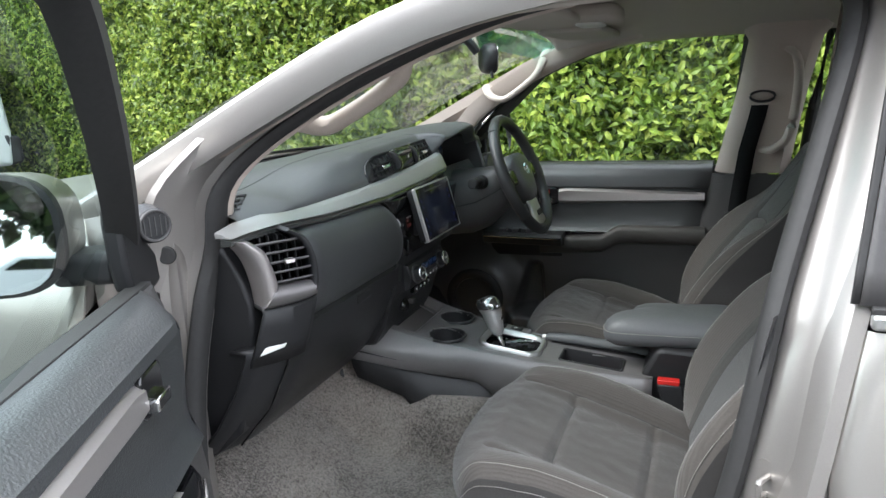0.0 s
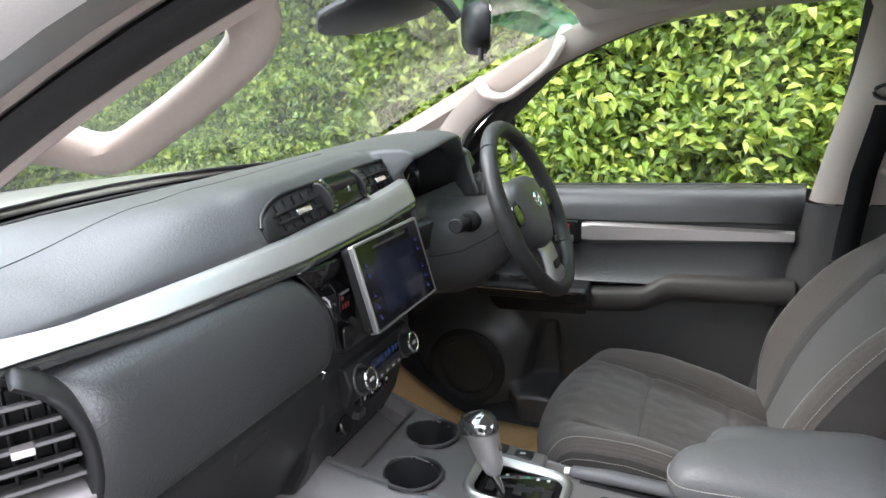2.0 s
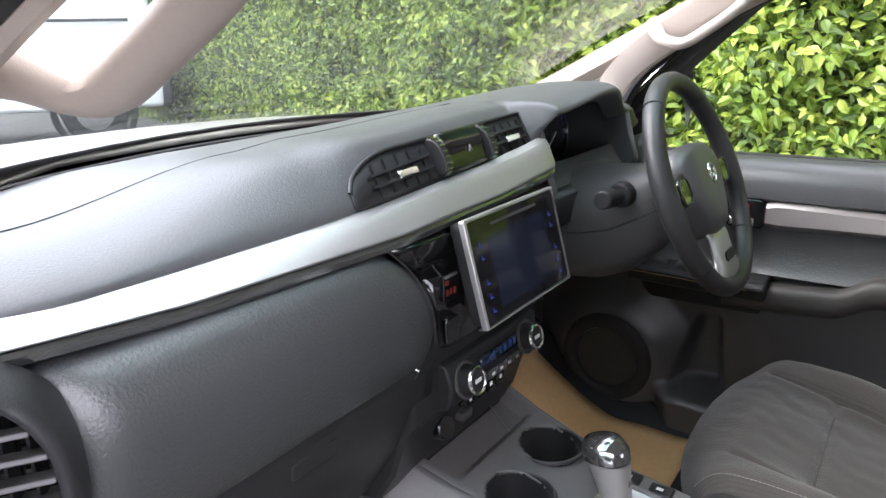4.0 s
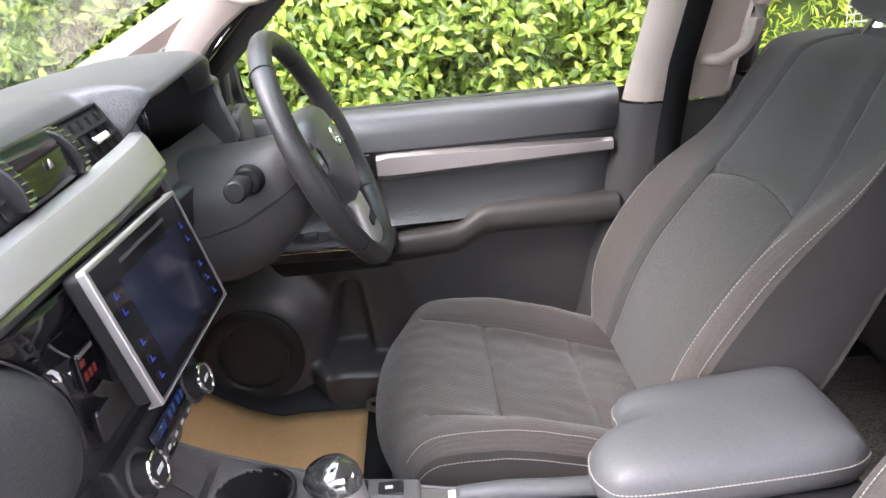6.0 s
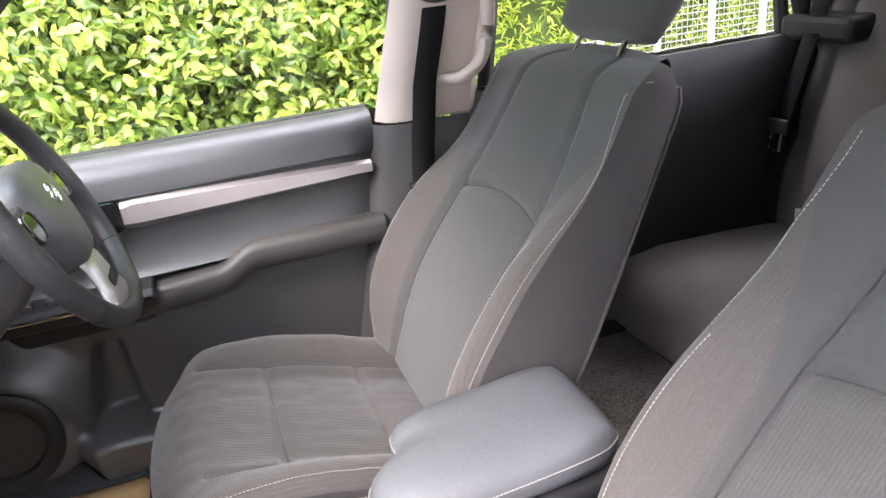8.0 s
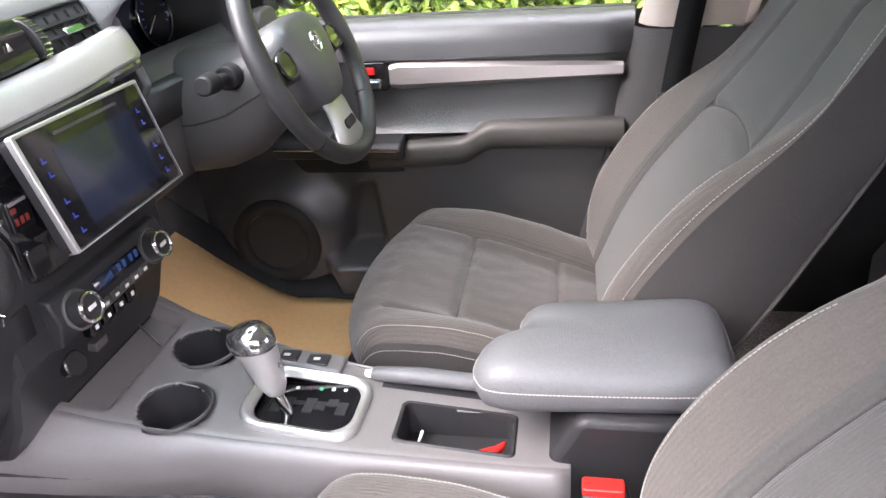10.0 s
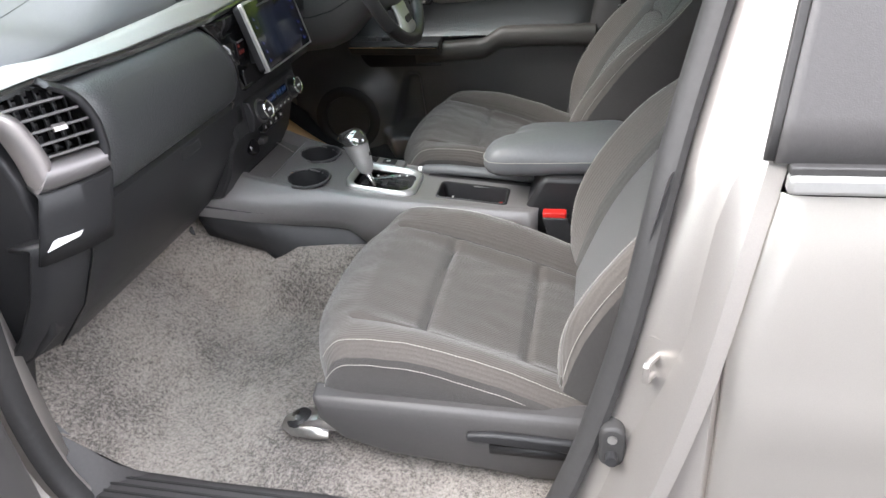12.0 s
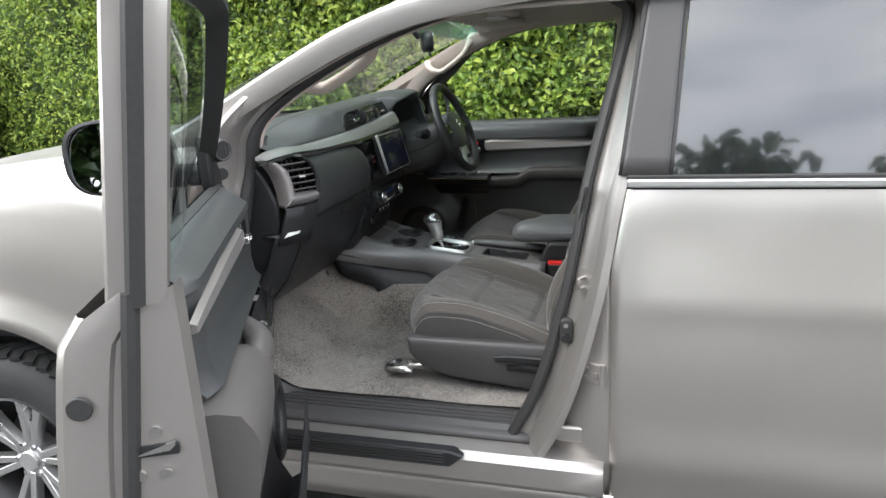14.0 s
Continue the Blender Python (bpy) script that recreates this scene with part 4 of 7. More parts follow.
part("lid_edge", tube([(-0.806, -0.205, 1.180), (-0.800, -0.196, 1.170), (-0.812, -0.192, 1.150)], 0.0016, 6), M_CHROME, dash, "thin bright edge of the lid")
END = [(-0.935, 1.335), (-0.918, 1.322), (-0.897, 1.290), (-0.880, 1.255), (-0.868, 1.215), (-0.867, 1.165), (-0.874, 1.135), (-0.900, 1.03), (-0.925, 0.95), (-0.975, 0.905), (-1.04, 0.86), (-1.10, 0.70), (-1.2, 0.66), (-1.2, 1.33)]
part("end_panel", prism(END, "y", -0.695, -0.64), M_PLASTIC, dash, "black passenger end panel", bevel=0.008, seg=3)
part("paper_tag", loft([[(-0.837, -0.706, 1.141), (-0.814, -0.659, 1.146)], [(-0.840, -0.721, 1.130), (-0.815, -0.678, 1.135)]], False, False), M_WHITE, dash, "white paper tag on the glovebox", solid=0.002)

# round side vent with silver bracket
VU, VN = Vector((0.55, 0.84, 0)).normalized(), Vector((0.84, -0.55, 0)).normalized()
VC = Vector((-0.797, -0.668, 1.288))


def vp(u, v, n=0.0):
    return VC + VU * u + Vector((0, 0, v)) + VN * n


def rim(stations, cross):
    """A moulding between an outer and an inner line on the vent's face; cross holds (share, depth)."""
    cols = [[vp(o[0] + (i[0] - o[0]) * k, o[1] + (i[1] - o[1]) * k, n) for o, i in stations] for k, n in cross]
    cols = [smooth_line(c, 5) for c in cols]
    return loft([list(r) for r in zip(*cols)])


LEFT = [((-0.100, 0.061), (-0.063, 0.055)), ((-0.077, 0.034), (-0.039, 0.034)), ((-0.062, 0.004), (-0.028, 0.006)), ((-0.053, -0.036), (-0.022, -0.018)), ((-0.050, -0.071), (-0.020, -0.033))]
RIGHT = [((0.010, 0.070), (0.004, 0.064)), ((0.042, 0.048), (0.030, 0.043)), ((0.059, 0.010), (0.045, 0.012)), ((0.061, -0.037), (0.048, -0.018)), ((0.053, -0.066), (0.046, -0.036))]
FOOT = [((-0.051, -0.072), (-0.026, -0.034)), ((-0.025, -0.0725), (-0.008, -0.035)), ((0.0, -0.072), (0.014, -0.036)), ((0.028, -0.070), (0.034, -0.036)), ((0.053, -0.065), (0.050, -0.036))]
vent = part("side_vent", rim(RIGHT, ((0.0, -0.05), (0.0, -0.004), (0.35, 0.006), (0.8, 0.005), (1.0, -0.002), (1.0, -0.045))), M_PLASTIC, dash, "black curved side of the air vent", sharp=80)
part("vent_bracket", rim(LEFT, ((0.0, -0.055), (0.02, -0.020), (0.16, -0.004), (0.45, 0.004), (0.8, 0.004), (0.97, -0.001), (1.0, -0.008), (1.0, -0.05))), M_PINKSAT, dash, "satin silver bracket beside the vent", sharp=80)
part("vent_foot", rim(FOOT, ((0.0, -0.05), (0.0, -0.006), (0.2, 0.005), (0.7, 0.006), (1.0, -0.002), (1.0, -0.045))), M_VENTLIP, vent, "satin dark lower lip", sharp=80)
part("vent_back", loft([[vp(u, v, n) for u, v in ((-0.07, 0.068), (0.01, 0.066), (0.045, 0.035), (0.055, 0.0), (0.05, -0.06), (-0.045, -0.06), (-0.055, 0.0))] for n in (-0.056, -0.05)]), M_GLOSS, vent)
for k in range(5):
    v = -0.026 + 0.0185 * k
    ul = float(np.interp(v, (-0.03, 0.005, 0.033, 0.055), (-0.021, -0.028, -0.039, -0.063)))
    ur = float(np.interp(v, (-0.016, 0.013, 0.043, 0.066), (0.048, 0.045, 0.031, 0.004)))
    part("slat", loft([[vp(u, v + 0.0022, -0.003), vp(u, v - 0.0015, -0.001), vp(u, v - 0.009, -0.026), vp(u, v - 0.005, -0.028)] for u in (ul, ur)]), M_GREYPL, vent, bevel=0.001)
for k in range(5):
    u = -0.036 + 0.0165 * k
    part("fin", loft([[vp(u - 0.001, z, -0.027), vp(u + 0.001, z, -0.027), vp(u + 0.004, z, -0.048), vp(u + 0.002, z, -0.048)] for z in (-0.04, 0.055 - 0.5 * max(0, u))]), M_PLASTIC, vent)
part("slider", loft([[vp(u, 0.013, 0.004), vp(u, 0.007, 0.006), vp(u, 0.004, -0.004), vp(u, 0.015, -0.006)] for u in (-0.004, 0.014)]), M_PINKSAT, vent, "bright vent slider", bevel=0.001)

corner = []
for k in range(15):
    u = -0.052 + 0.106 * k / 14
    a = vp(u, -0.074 + 0.006 * max(0, u) / 0.05, -0.007)
    out_y = a.y - 0.012 * max(0.0, -u / 0.052)
    foot = Vector((-0.810 - lid_back(out_y), out_y, 1.105))
    corner.append([a - VN * 0.05, a - VN * 0.006 + Vector((0, 0, 0.0)), a + Vector((0, 0, -0.006)), a.lerp(foot, 0.35) + VN * 0.004, a.lerp(foot, 0.7) + VN * 0.003, foot])
part("corner_panel", loft(corner, False, False), M_PLASTIC, dash, "black lid corner under the vent", solid=0.006, sharp=50)
# centre vents with hazard switch
cv = part("centre_vent", loft([[(x, y, z) for y in (-0.21, -0.2, -0.17, 0.14, 0.15)] for x, z in ((-0.90, 1.425), (-0.88, 1.425), (-0.862, 1.40), (-0.86, 1.388), (-0.90, 1.385))], False, False), M_GLOSS, dash, "black centre air vents")


def cface(y, v, n=0.0):
    """On the vents' face: v from 0 at the bottom to 1 at the top."""
    t = (y + 0.215) / 0.365
    lo, hi = Vector((-0.836, y, 1.377 + 0.014 * t)), Vector((-0.862, y, 1.428 + 0.014 * t))
    if y < -0.16:
        hi = lo.lerp(hi, 0.25 + 0.75 * math.sqrt(max(0, 1 - ((-0.16 - y) / 0.094) ** 2)))
    return lo.lerp(hi, v) + Vector((0.84, 0, 0.54)) * n


part("vent_recess", loft([[cface(y, v, 0.004) for v in (0.02, 0.5, 0.98)] for y in [-0.252 + 0.401 * i / 30 for i in range(31)]], False, False), M_PLASTIC, cv, solid=0.002)
part("vent_lip", tube([cface(y, 1.0, 0.006) for y in [-0.253 + 0.404 * i / 40 for i in range(41)]] + [cface(0.152, v, 0.006) for v in (0.7, 0.3, 0.0)], 0.0026, 8), M_PLASTIC, cv, "satin grey vent surround")
for y0, y1 in ((-0.218, -0.10), (0.04, 0.146)):
    for v in (0.35, 0.62):
        part("slat", loft([[cface(y, v + 0.03, 0.012), cface(y, v - 0.03, 0.012), cface(y, v - 0.06, 0.004), cface(y, v, 0.004)] for y in (y0, y1)]), M_PLASTIC, cv)
    for k in range(5):
        y = y0 + (y1 - y0) * (k + 0.5) / 5
        part("fin", loft([[cface(y + d, v, n) for d, n in ((-0.001, 0.005), (0.001, 0.005), (0.001, 0.009), (-0.001, 0.009))] for v in (0.08, 0.85)]), M_PLASTIC, cv)
    ym = (y0 + y1) / 2
    part("slider", loft([[cface(y, 0.44, 0.013), cface(y, 0.30, 0.013), cface(y, 0.28, 0.019), cface(y, 0.44, 0.018)] for y in (ym - 0.018, ym + 0.018)]), M_CHROME, cv, "bright vent slider", bevel=0.001)
hz = part("hazard_panel", loft([[cface(y, 0.0, 0.004), cface(y, 0.05, 0.014), cface(y, 0.6, 0.020), cface(y, 1.0, 0.016), cface(y, 1.0, 0.004)] for y in (-0.078, 0.016)]), M_GLOSS, cv, "dark panel with hazard switch", bevel=0.004)
for y in (-0.094, 0.018):
    w = part("thumb_wheel", loft([[cface(yy, 0.5, 0.012) + Vector((0.84, 0, 0.54)) * (0.014 * math.cos(a)) + Vector((-0.54, 0, 0.84)) * (0.026 * math.sin(a)) for a in [2 * math.pi * k / 24 for k in range(24)]] for yy in (y, y + 0.013)]), M_PLASTIC, cv, "ribbed thumb wheel", bevel=0.002)
    for a in [2 * math.pi * k / 20 for k in range(20)]:
        if math.cos(a) > -0.2:
            c = cface(y + 0.0065, 0.5, 0.012) + Vector((0.84, 0, 0.54)) * (0.0145 * math.cos(a)) + Vector((-0.54, 0, 0.84)) * (0.0265 * math.sin(a))
            part("knurl", tube([c - Vector((0, 0.006, 0)), c + Vector((0, 0.006, 0))], 0.0012, 4), M_CHROME, w)
part("hazard_mark", loft([[cface(-0.030, 0.36, 0.0198), cface(-0.022, 0.36, 0.0198)], [cface(-0.0262, 0.50, 0.0222), cface(-0.0258, 0.50, 0.0222)]], False, False), M_PINKSAT, cv, "pale hazard triangle", solid=0.0015)

# centre stack
STK = [(-0.86, 1.345), (-0.806, 1.338), (-0.808, 1.30), (-0.806, 1.17), (-0.812, 1.155), (-0.812, 1.085), (-0.83, 1.06), (-0.85, 1.0), (-0.88, 0.95), (-1.0, 0.93), (-1.0, 1.34)]
stack = part("control_panel", prism(STK, "y", -0.195, 0.135), M_PLASTIC, dash, "black centre stack", bevel=0.006)
fas = []
for i in range(13):
    t = i / 12
    row = []
    for x, z in ((-0.835, 1.337), (-0.806, 1.332), (-0.798, 1.325), (-0.796, 1.28), (-0.797, 1.23), (-0.799, 1.18), (-0.812, 1.165)):
        y0 = pad_end(z) + 0.008
        row.append((x - 0.012 * max(0, 1 - t / 0.12) ** 2, y0 + (0.138 - y0) * t, z))
    fas.append(row)
part("fascia", loft([[r[k] for k in (3, 4, 5, 6)] for r in fas], False, False), M_GLOSS, stack, "gloss black fascia", solid=0.004)
part("fascia_top", loft([[r[k] for k in (0, 1, 2, 3)] for r in fas], False, False), M_GLOSS, stack, "gloss black upper fascia", solid=0.004)
part("fascia_edge", tube([r + Vector((0.004, -0.003, 0)) for r in smooth_line(fas[0][1:], 4)], 0.0012, 6), M_GREYPL, stack)
clock = part("clock_window", prism(rrect(-0.134, 1.262, 0.034, 0.036, 0.004), "x", -0.797, -0.7905), M_GLOSS, stack, "black clock window with red digits", bevel=0.001)
for k in range(3):
    part("digit", box((-0.791, -0.146 + 0.008 * k, 1.252), (-0.7898, -0.1415 + 0.008 * k, 1.260)), M_REDLED, clock)
part("warning_lamp", box((-0.791, -0.148, 1.266), (-0.7898, -0.140, 1.272)), M_REDLED, clock)
part("clock_bar", box((-0.791, -0.148, 1.275), (-0.7895, -0.122, 1.2785)), M_PINKSAT, clock)
part("card_slot", prism(rrect(-0.134, 1.205, 0.030, 0.034, 0.006), "x", -0.797, -0.789), M_GLOSS, stack, bevel=0.002)

# climate panel
cl = part("climate_panel", loft([[(x, y, z) for x, z in ((-0.815, 1.152), (-0.80, 1.148), (-0.792, 1.118), (-0.80, 1.085), (-0.815, 1.08))] for y in (-0.138, -0.13, 0.095, 0.103)]), M_PLASTIC, stack, "black climate control panel", bevel=0.003)
for y in (-0.102, 0.065):
    k = part("dial", disc((-0.795, y, 1.118), (0.97, 0, 0.24), 0.022, 0.022, 28, 0.019), M_PLASTIC, cl, "round climate dial with chrome ring", bevel=0.002)
    part("dial_ring", ring(Vector((-0.795, y, 1.118)) + Vector((0.97, 0, 0.24)) * 0.021, (0.97, 0, 0.24), 0.0175, 0.0028, 28), M_CHROME, k)
    part("dial_base", ring(Vector((-0.795, y, 1.118)) + Vector((0.97, 0, 0.24)) * 0.003, (0.97, 0, 0.24), 0.024, 0.0025, 28), M_GREYPL, k)
    part("dial_mark", box((-0.7735, y - 0.007, 1.1205), (-0.7725, y + 0.007, 1.126)), M_WHITE, k)
lcd = part("display", loft([[(-0.7925, y, 1.137), (-0.7885, y, 1.120)] for y in (-0.068, 0.032)], False, False), M_SCREEN, cl, "small blue-lit climate display", solid=0.002)
for k in range(7):
    part("fan_bar", box((-0.7915, -0.062 + 0.0045 * k, 1.1225), (-0.7885, -0.0595 + 0.0045 * k, 1.1245 + 0.0016 * k)), M_LCD, lcd)
for y in (-0.02, -0.008, 0.008, 0.02):
    part("segment", box((-0.7915, y, 1.1235), (-0.7885, y + 0.006, 1.1345)), M_LCD, lcd)
for k in range(5):
    y = -0.064 + 0.023 * k
    b = part("button", box((-0.80, y, 1.091), (-0.7925, y + 0.019, 1.104)), M_GREYPL, cl, bevel=0.002)
    part("button_mark", box((-0.793, y + 0.006, 1.0955), (-0.7915, y + 0.013, 1.0995)), M_WHITE, b)
for k in range(4):
    y = -0.075 + 0.028 * k
    b = part("lower_switch", box((-0.826, y, 1.056), (-0.811, y + 0.022, 1.076)), M_GLOSS, stack, bevel=0.002)
    part("switch_mark", box((-0.812, y + 0.008, 1.064), (-0.8102, y + 0.014, 1.070)), M_WHITE, b)
part("power_socket", disc((-0.842, -0.10, 1.03), (0.9, 0, 0.3), 0.018, 0.016, 24), M_GLOSS, stack, "round black power socket cap", bevel=0.003)
part("usb_socket", box((-0.842, -0.06, 1.022), (-0.826, -0.035, 1.036)), M_GREYPL, stack, bevel=0.002)

# tablet-style head unit
unit = thing("head_unit", (-0.766, -0.022, 1.285), "tablet-style head unit with silver frame and dark screen", "car radio")
SU, SV, SN = Vector((0, 1, 0)), Vector((-0.245, 0, 0.97)).normalized(), Vector((0.97, 0, 0.245)).normalized()
SC = Vector((-0.760, -0.014, 1.2785))


def sp(u, v, n=0.0):
    return SC + SU * u + SV * v + SN * n


def slab(w, h, r, n0, n1, cu=0.0, cv_=0.0):
    return loft([[sp(u, v, n) for u, v in rrect(cu, cv_, w, h, r, 4)] for n in (n0, n1)])


part("casing", slab(0.228, 0.134, 0.008, -0.022, -0.001), M_PLASTIC, unit, bevel=0.003)
part("rear_housing", slab(0.17, 0.10, 0.01, -0.05, -0.02), M_PLASTIC, unit, bevel=0.004)
part("glass_front", slab(0.226, 0.131, 0.005, -0.002, 0.003), M_GLOSS, unit, "gloss black screen front")
part("display", slab(0.150, 0.094, 0.002, 0.0025, 0.0036, 0.002, -0.006), M_SCREEN, unit, "dark reflective display")
part("frame_edge", slab(0.0065, 0.138, 0.003, -0.004, 0.0045, -0.1155, 0.0), M_SATIN, unit, "satin silver frame edge", bevel=0.001)
part("frame_edge", slab(0.235, 0.0045, 0.002, -0.004, 0.0042, 0.0, 0.0675), M_SATIN, unit, bevel=0.001)
part("frame_edge", slab(0.235, 0.002, 0.0009, -0.010, 0.004, 0.0, -0.0685), M_SATIN, unit)
part("frame_edge", slab(0.002, 0.138, 0.0009, -0.010, 0.004, 0.1168, 0.0), M_SATIN, unit)
part("disc_slot", slab(0.12, 0.0035, 0.0015, 0.003, 0.0045, 0.0, 0.054), M_GREYPL, unit, "thin disc slot")
for s in (-1, 1):
    for k, v in enumerate((0.034, 0.018, -0.014, -0.032, -0.050)):
        t = part("touch_key", slab(0.013, 0.011, 0.002, 0.003, 0.0036, s * 0.093, v), M_GLOSS, unit)
        part("key_mark", slab(0.0075, 0.0016, 0.0005, 0.0035, 0.0041, s * 0.093, v - 0.0025), M_BLUE, t, "blue-lit key symbol")
        part("key_mark", slab(0.0016, 0.005, 0.0005, 0.0035, 0.0041, s * 0.093 - 0.002, v + 0.001), M_BLUE, t)

# driver's side: instrument binnacle, knee panel
part("binnacle_floor", loft([[(x, y, z) for x, z in ((-0.99, 1.30), (-0.90, 1.305), (-0.835, 1.31), (-0.815, 1.30), (-0.82, 1.25))] for y in (0.18, 0.36, 0.55)], False, False), M_PLASTIC, dash, solid=0.006)
part("cluster_back", loft([[(-0.975, y, 1.30), (-0.995, y, 1.43)] for y in (0.18, 0.36, 0.55)], False, False), M_PLASTIC, dash, solid=0.006)
cls = part("instrument_panel", loft([[(-0.955, y, z) for y, z in rrect(0.38, 1.375, 0.30, 0.13, 0.05)], [(-0.95, y, z) for y, z in rrect(0.38, 1.375, 0.30, 0.13, 0.05)]]), M_SCREEN, dash, "dark instrument cluster with blue-lit dials")
for y in (0.295, 0.465):
    d = part("gauge", disc((-0.951, y, 1.375), (1, 0, 0.1), 0.054, 0.006, 32), M_GLOSS, cls)
    part("gauge_ring", ring((-0.943, y, 1.375), (1, 0, 0.1), 0.053, 0.002, 36), M_DARKCHROME, d)
    for k in range(13):
        a = radians(220 - 20 * k)
        c = Vector((-0.9435, y + 0.043 * math.cos(a), 1.375 + 0.043 * math.sin(a)))
        e = Vector((-0.9435, y + 0.036 * math.cos(a), 1.375 + 0.036 * math.sin(a)))
        part("tick", tube([c, e], 0.0011, 4), M_LCD, d)
    part("needle", tube([(-0.942, y, 1.375), (-0.942, y - 0.03, 1.35)], 0.0013, 4), M_WHITE, d)
for y in (0.178, 0.545):
    part("binnacle_cheek", loft([[(x, y + d, z) for x, z in ((-1.0, 1.425), (-0.85, 1.43), (-0.825, 1.415), (-0.815, 1.37), (-0.80, 1.32), (-0.82, 1.29), (-1.0, 1.29))] for d in (-0.008, 0.008)]), M_DASH, dash, bevel=0.006)
part("driver_panel", loft([[(x, y, z) for x, z in ((-0.86, 1.345), (-0.835, 1.31), (-0.825, 1.25), (-0.828, 1.19), (-0.84, 1.15), (-0.865, 1.128), (-0.95, 1.115), (-1.1, 1.115))] for y in (0.135, 0.25, 0.5, 0.60, 0.70, 0.728)], False, False), M_GREYPL, dash, "dark driver's knee panel", solid=0.008)
part("driver_vent", loft([[(-0.83, y, z) for y, z in rrect(0.655, 1.31, 0.10, 0.09, 0.03)], [(-0.812, y, z) for y, z in rrect(0.655, 1.31, 0.096, 0.086, 0.03)]]), M_GREYPL, dash, bevel=0.004)

# ---- steering wheel and column ----
SWC = Vector((-0.632, 0.382, 1.315))
SWN = Vector((0.927, 0, 0.375)).normalized()
SWV = Vector((-0.375, 0, 0.927)).normalized()
sw = thing("steering_wheel", SWC, "black leather steering wheel with silver spoke trim", "steering wheel")


def wp(u, v, n=0.0):
    return SWC + Vector((0, 1, 0)) * u + SWV * v + SWN * n


part("rim", ring(SWC, SWN, 0.178, 0.0155, 64, 12, 1.1), M_WHEELLE, sw, "black leather rim")
for a0, a1 in ((-28, 30), (150, 208)):
    part("grip", tube([wp(0.178 * math.cos(radians(a)), 0.178 * math.sin(radians(a))) for a in [a0 + (a1 - a0) * k / 14 for k in range(15)]], [0.0155 + 0.003 * math.sin(math.pi * k / 14) for k in range(15)], 12), M_WHEELLE, sw, "perforated leather grip")
for a in (52, 128, -40, 220):
    part("rim_seam", ring(wp(0.178 * math.cos(radians(a)), 0.178 * math.sin(radians(a))), Vector((0, -math.sin(radians(a)), 0)) + SWV * math.cos(radians(a)), 0.0162, 0.0011, 16, 5), M_PLASTIC, sw)
pad_line = smooth_line([wp(u, v) for u, v in ((0.0, 0.068), (0.05, 0.066), (0.083, 0.048), (0.090, 0.012), (0.078, -0.032), (0.056, -0.070), (0.03, -0.086), (0.0, -0.088), (-0.03, -0.086), (-0.056, -0.070), (-0.078, -0.032), (-0.090, 0.012), (-0.083, 0.048), (-0.05, 0.066))], 3, True)
pad_mid = wp(0.0, -0.008)
hubp = part("airbag_pad", loft([[pad_mid + (p - pad_mid) * k + SWN * n for p in pad_line] for k, n in ((1.0, -0.04), (1.02, -0.012), (0.97, 0.004), (0.86, 0.013), (0.6, 0.019), (0.25, 0.021))]), M_DASH, sw, "dark padded airbag cover", sharp=60)
part("emblem", ring(wp(0, 0.012, 0.0205), SWN, 0.016, 0.0022, 24), M_CHROME, sw, "chrome oval emblem")
part("emblem_bar", ring(wp(0, 0.014, 0.0208), SWN, 0.0085, 0.0016, 20), M_CHROME, sw)
for s in (-1, 1):
    sk = part("spoke", loft([[wp(s * u, v + d, n) for d, n in ((h, -0.012), (h * 0.9, 0.003), (-h * 0.9, 0.003), (-h, -0.012))] for u, v, h in ((0.07, 0.005, 0.032), (0.11, 0.003, 0.028), (0.15, 0.0, 0.02), (0.175, 0.0, 0.016))]), M_PLASTIC, sw, "black spoke with switches", bevel=0.003)
    part("switch_pad", loft([[wp(s * 0.112 + u, 0.004 + v, n) for u, v in rrect(0, 0, 0.05, 0.044, 0.018)] for n in (0.002, 0.008)]), M_GLOSS, sk, "gloss switch pad", bevel=0.002)
    part("switch_ring", tube([wp(s * 0.112 + u, 0.004 + v, 0.009) for u, v in rrect(0, 0, 0.046, 0.04, 0.016)], 0.0010, 5, closed=True), M_GREYPL, sk)
low_rows = []
for v, w, n in ((-0.072, 0.040, 0.000), (-0.092, 0.043, 0.005), (-0.12, 0.046, 0.004), (-0.145, 0.052, 0.003), (-0.160, 0.060, 0.004), (-0.170, 0.066, 0.000), (-0.174, 0.067, -0.010)):
    low_rows.append([wp(w * q, v + 0.012 * q * q * (v < -0.14), n - 0.010 * abs(q) ** 4) for q in span(-1, 1, 12)])
plate = part("lower_spoke", loft(low_rows, False, False), M_SATIN, sw, "satin silver lower spoke trim", solid=0.006, sharp=60)
part("spoke_slot", loft([[wp(u, v, n) for u, v in rrect(0.0, -0.128, 0.05, 0.018, 0.008)] for n in (0.002, 0.0085)]), M_PLASTIC, plate, "dark slot in the spoke", bevel=0.002)
col = thing("steering_column", (-0.75, 0.382, 1.26), "dark plastic steering column shroud with stalks", "steering column")
cx = [(-0.665, 1.295, 0.055, 0.045), (-0.675, 1.285, 0.072, 0.062), (-0.70, 1.268, 0.088, 0.074), (-0.75, 1.243, 0.104, 0.092), (-0.80, 1.232, 0.113, 0.10), (-0.87, 1.23, 0.12, 0.105)]
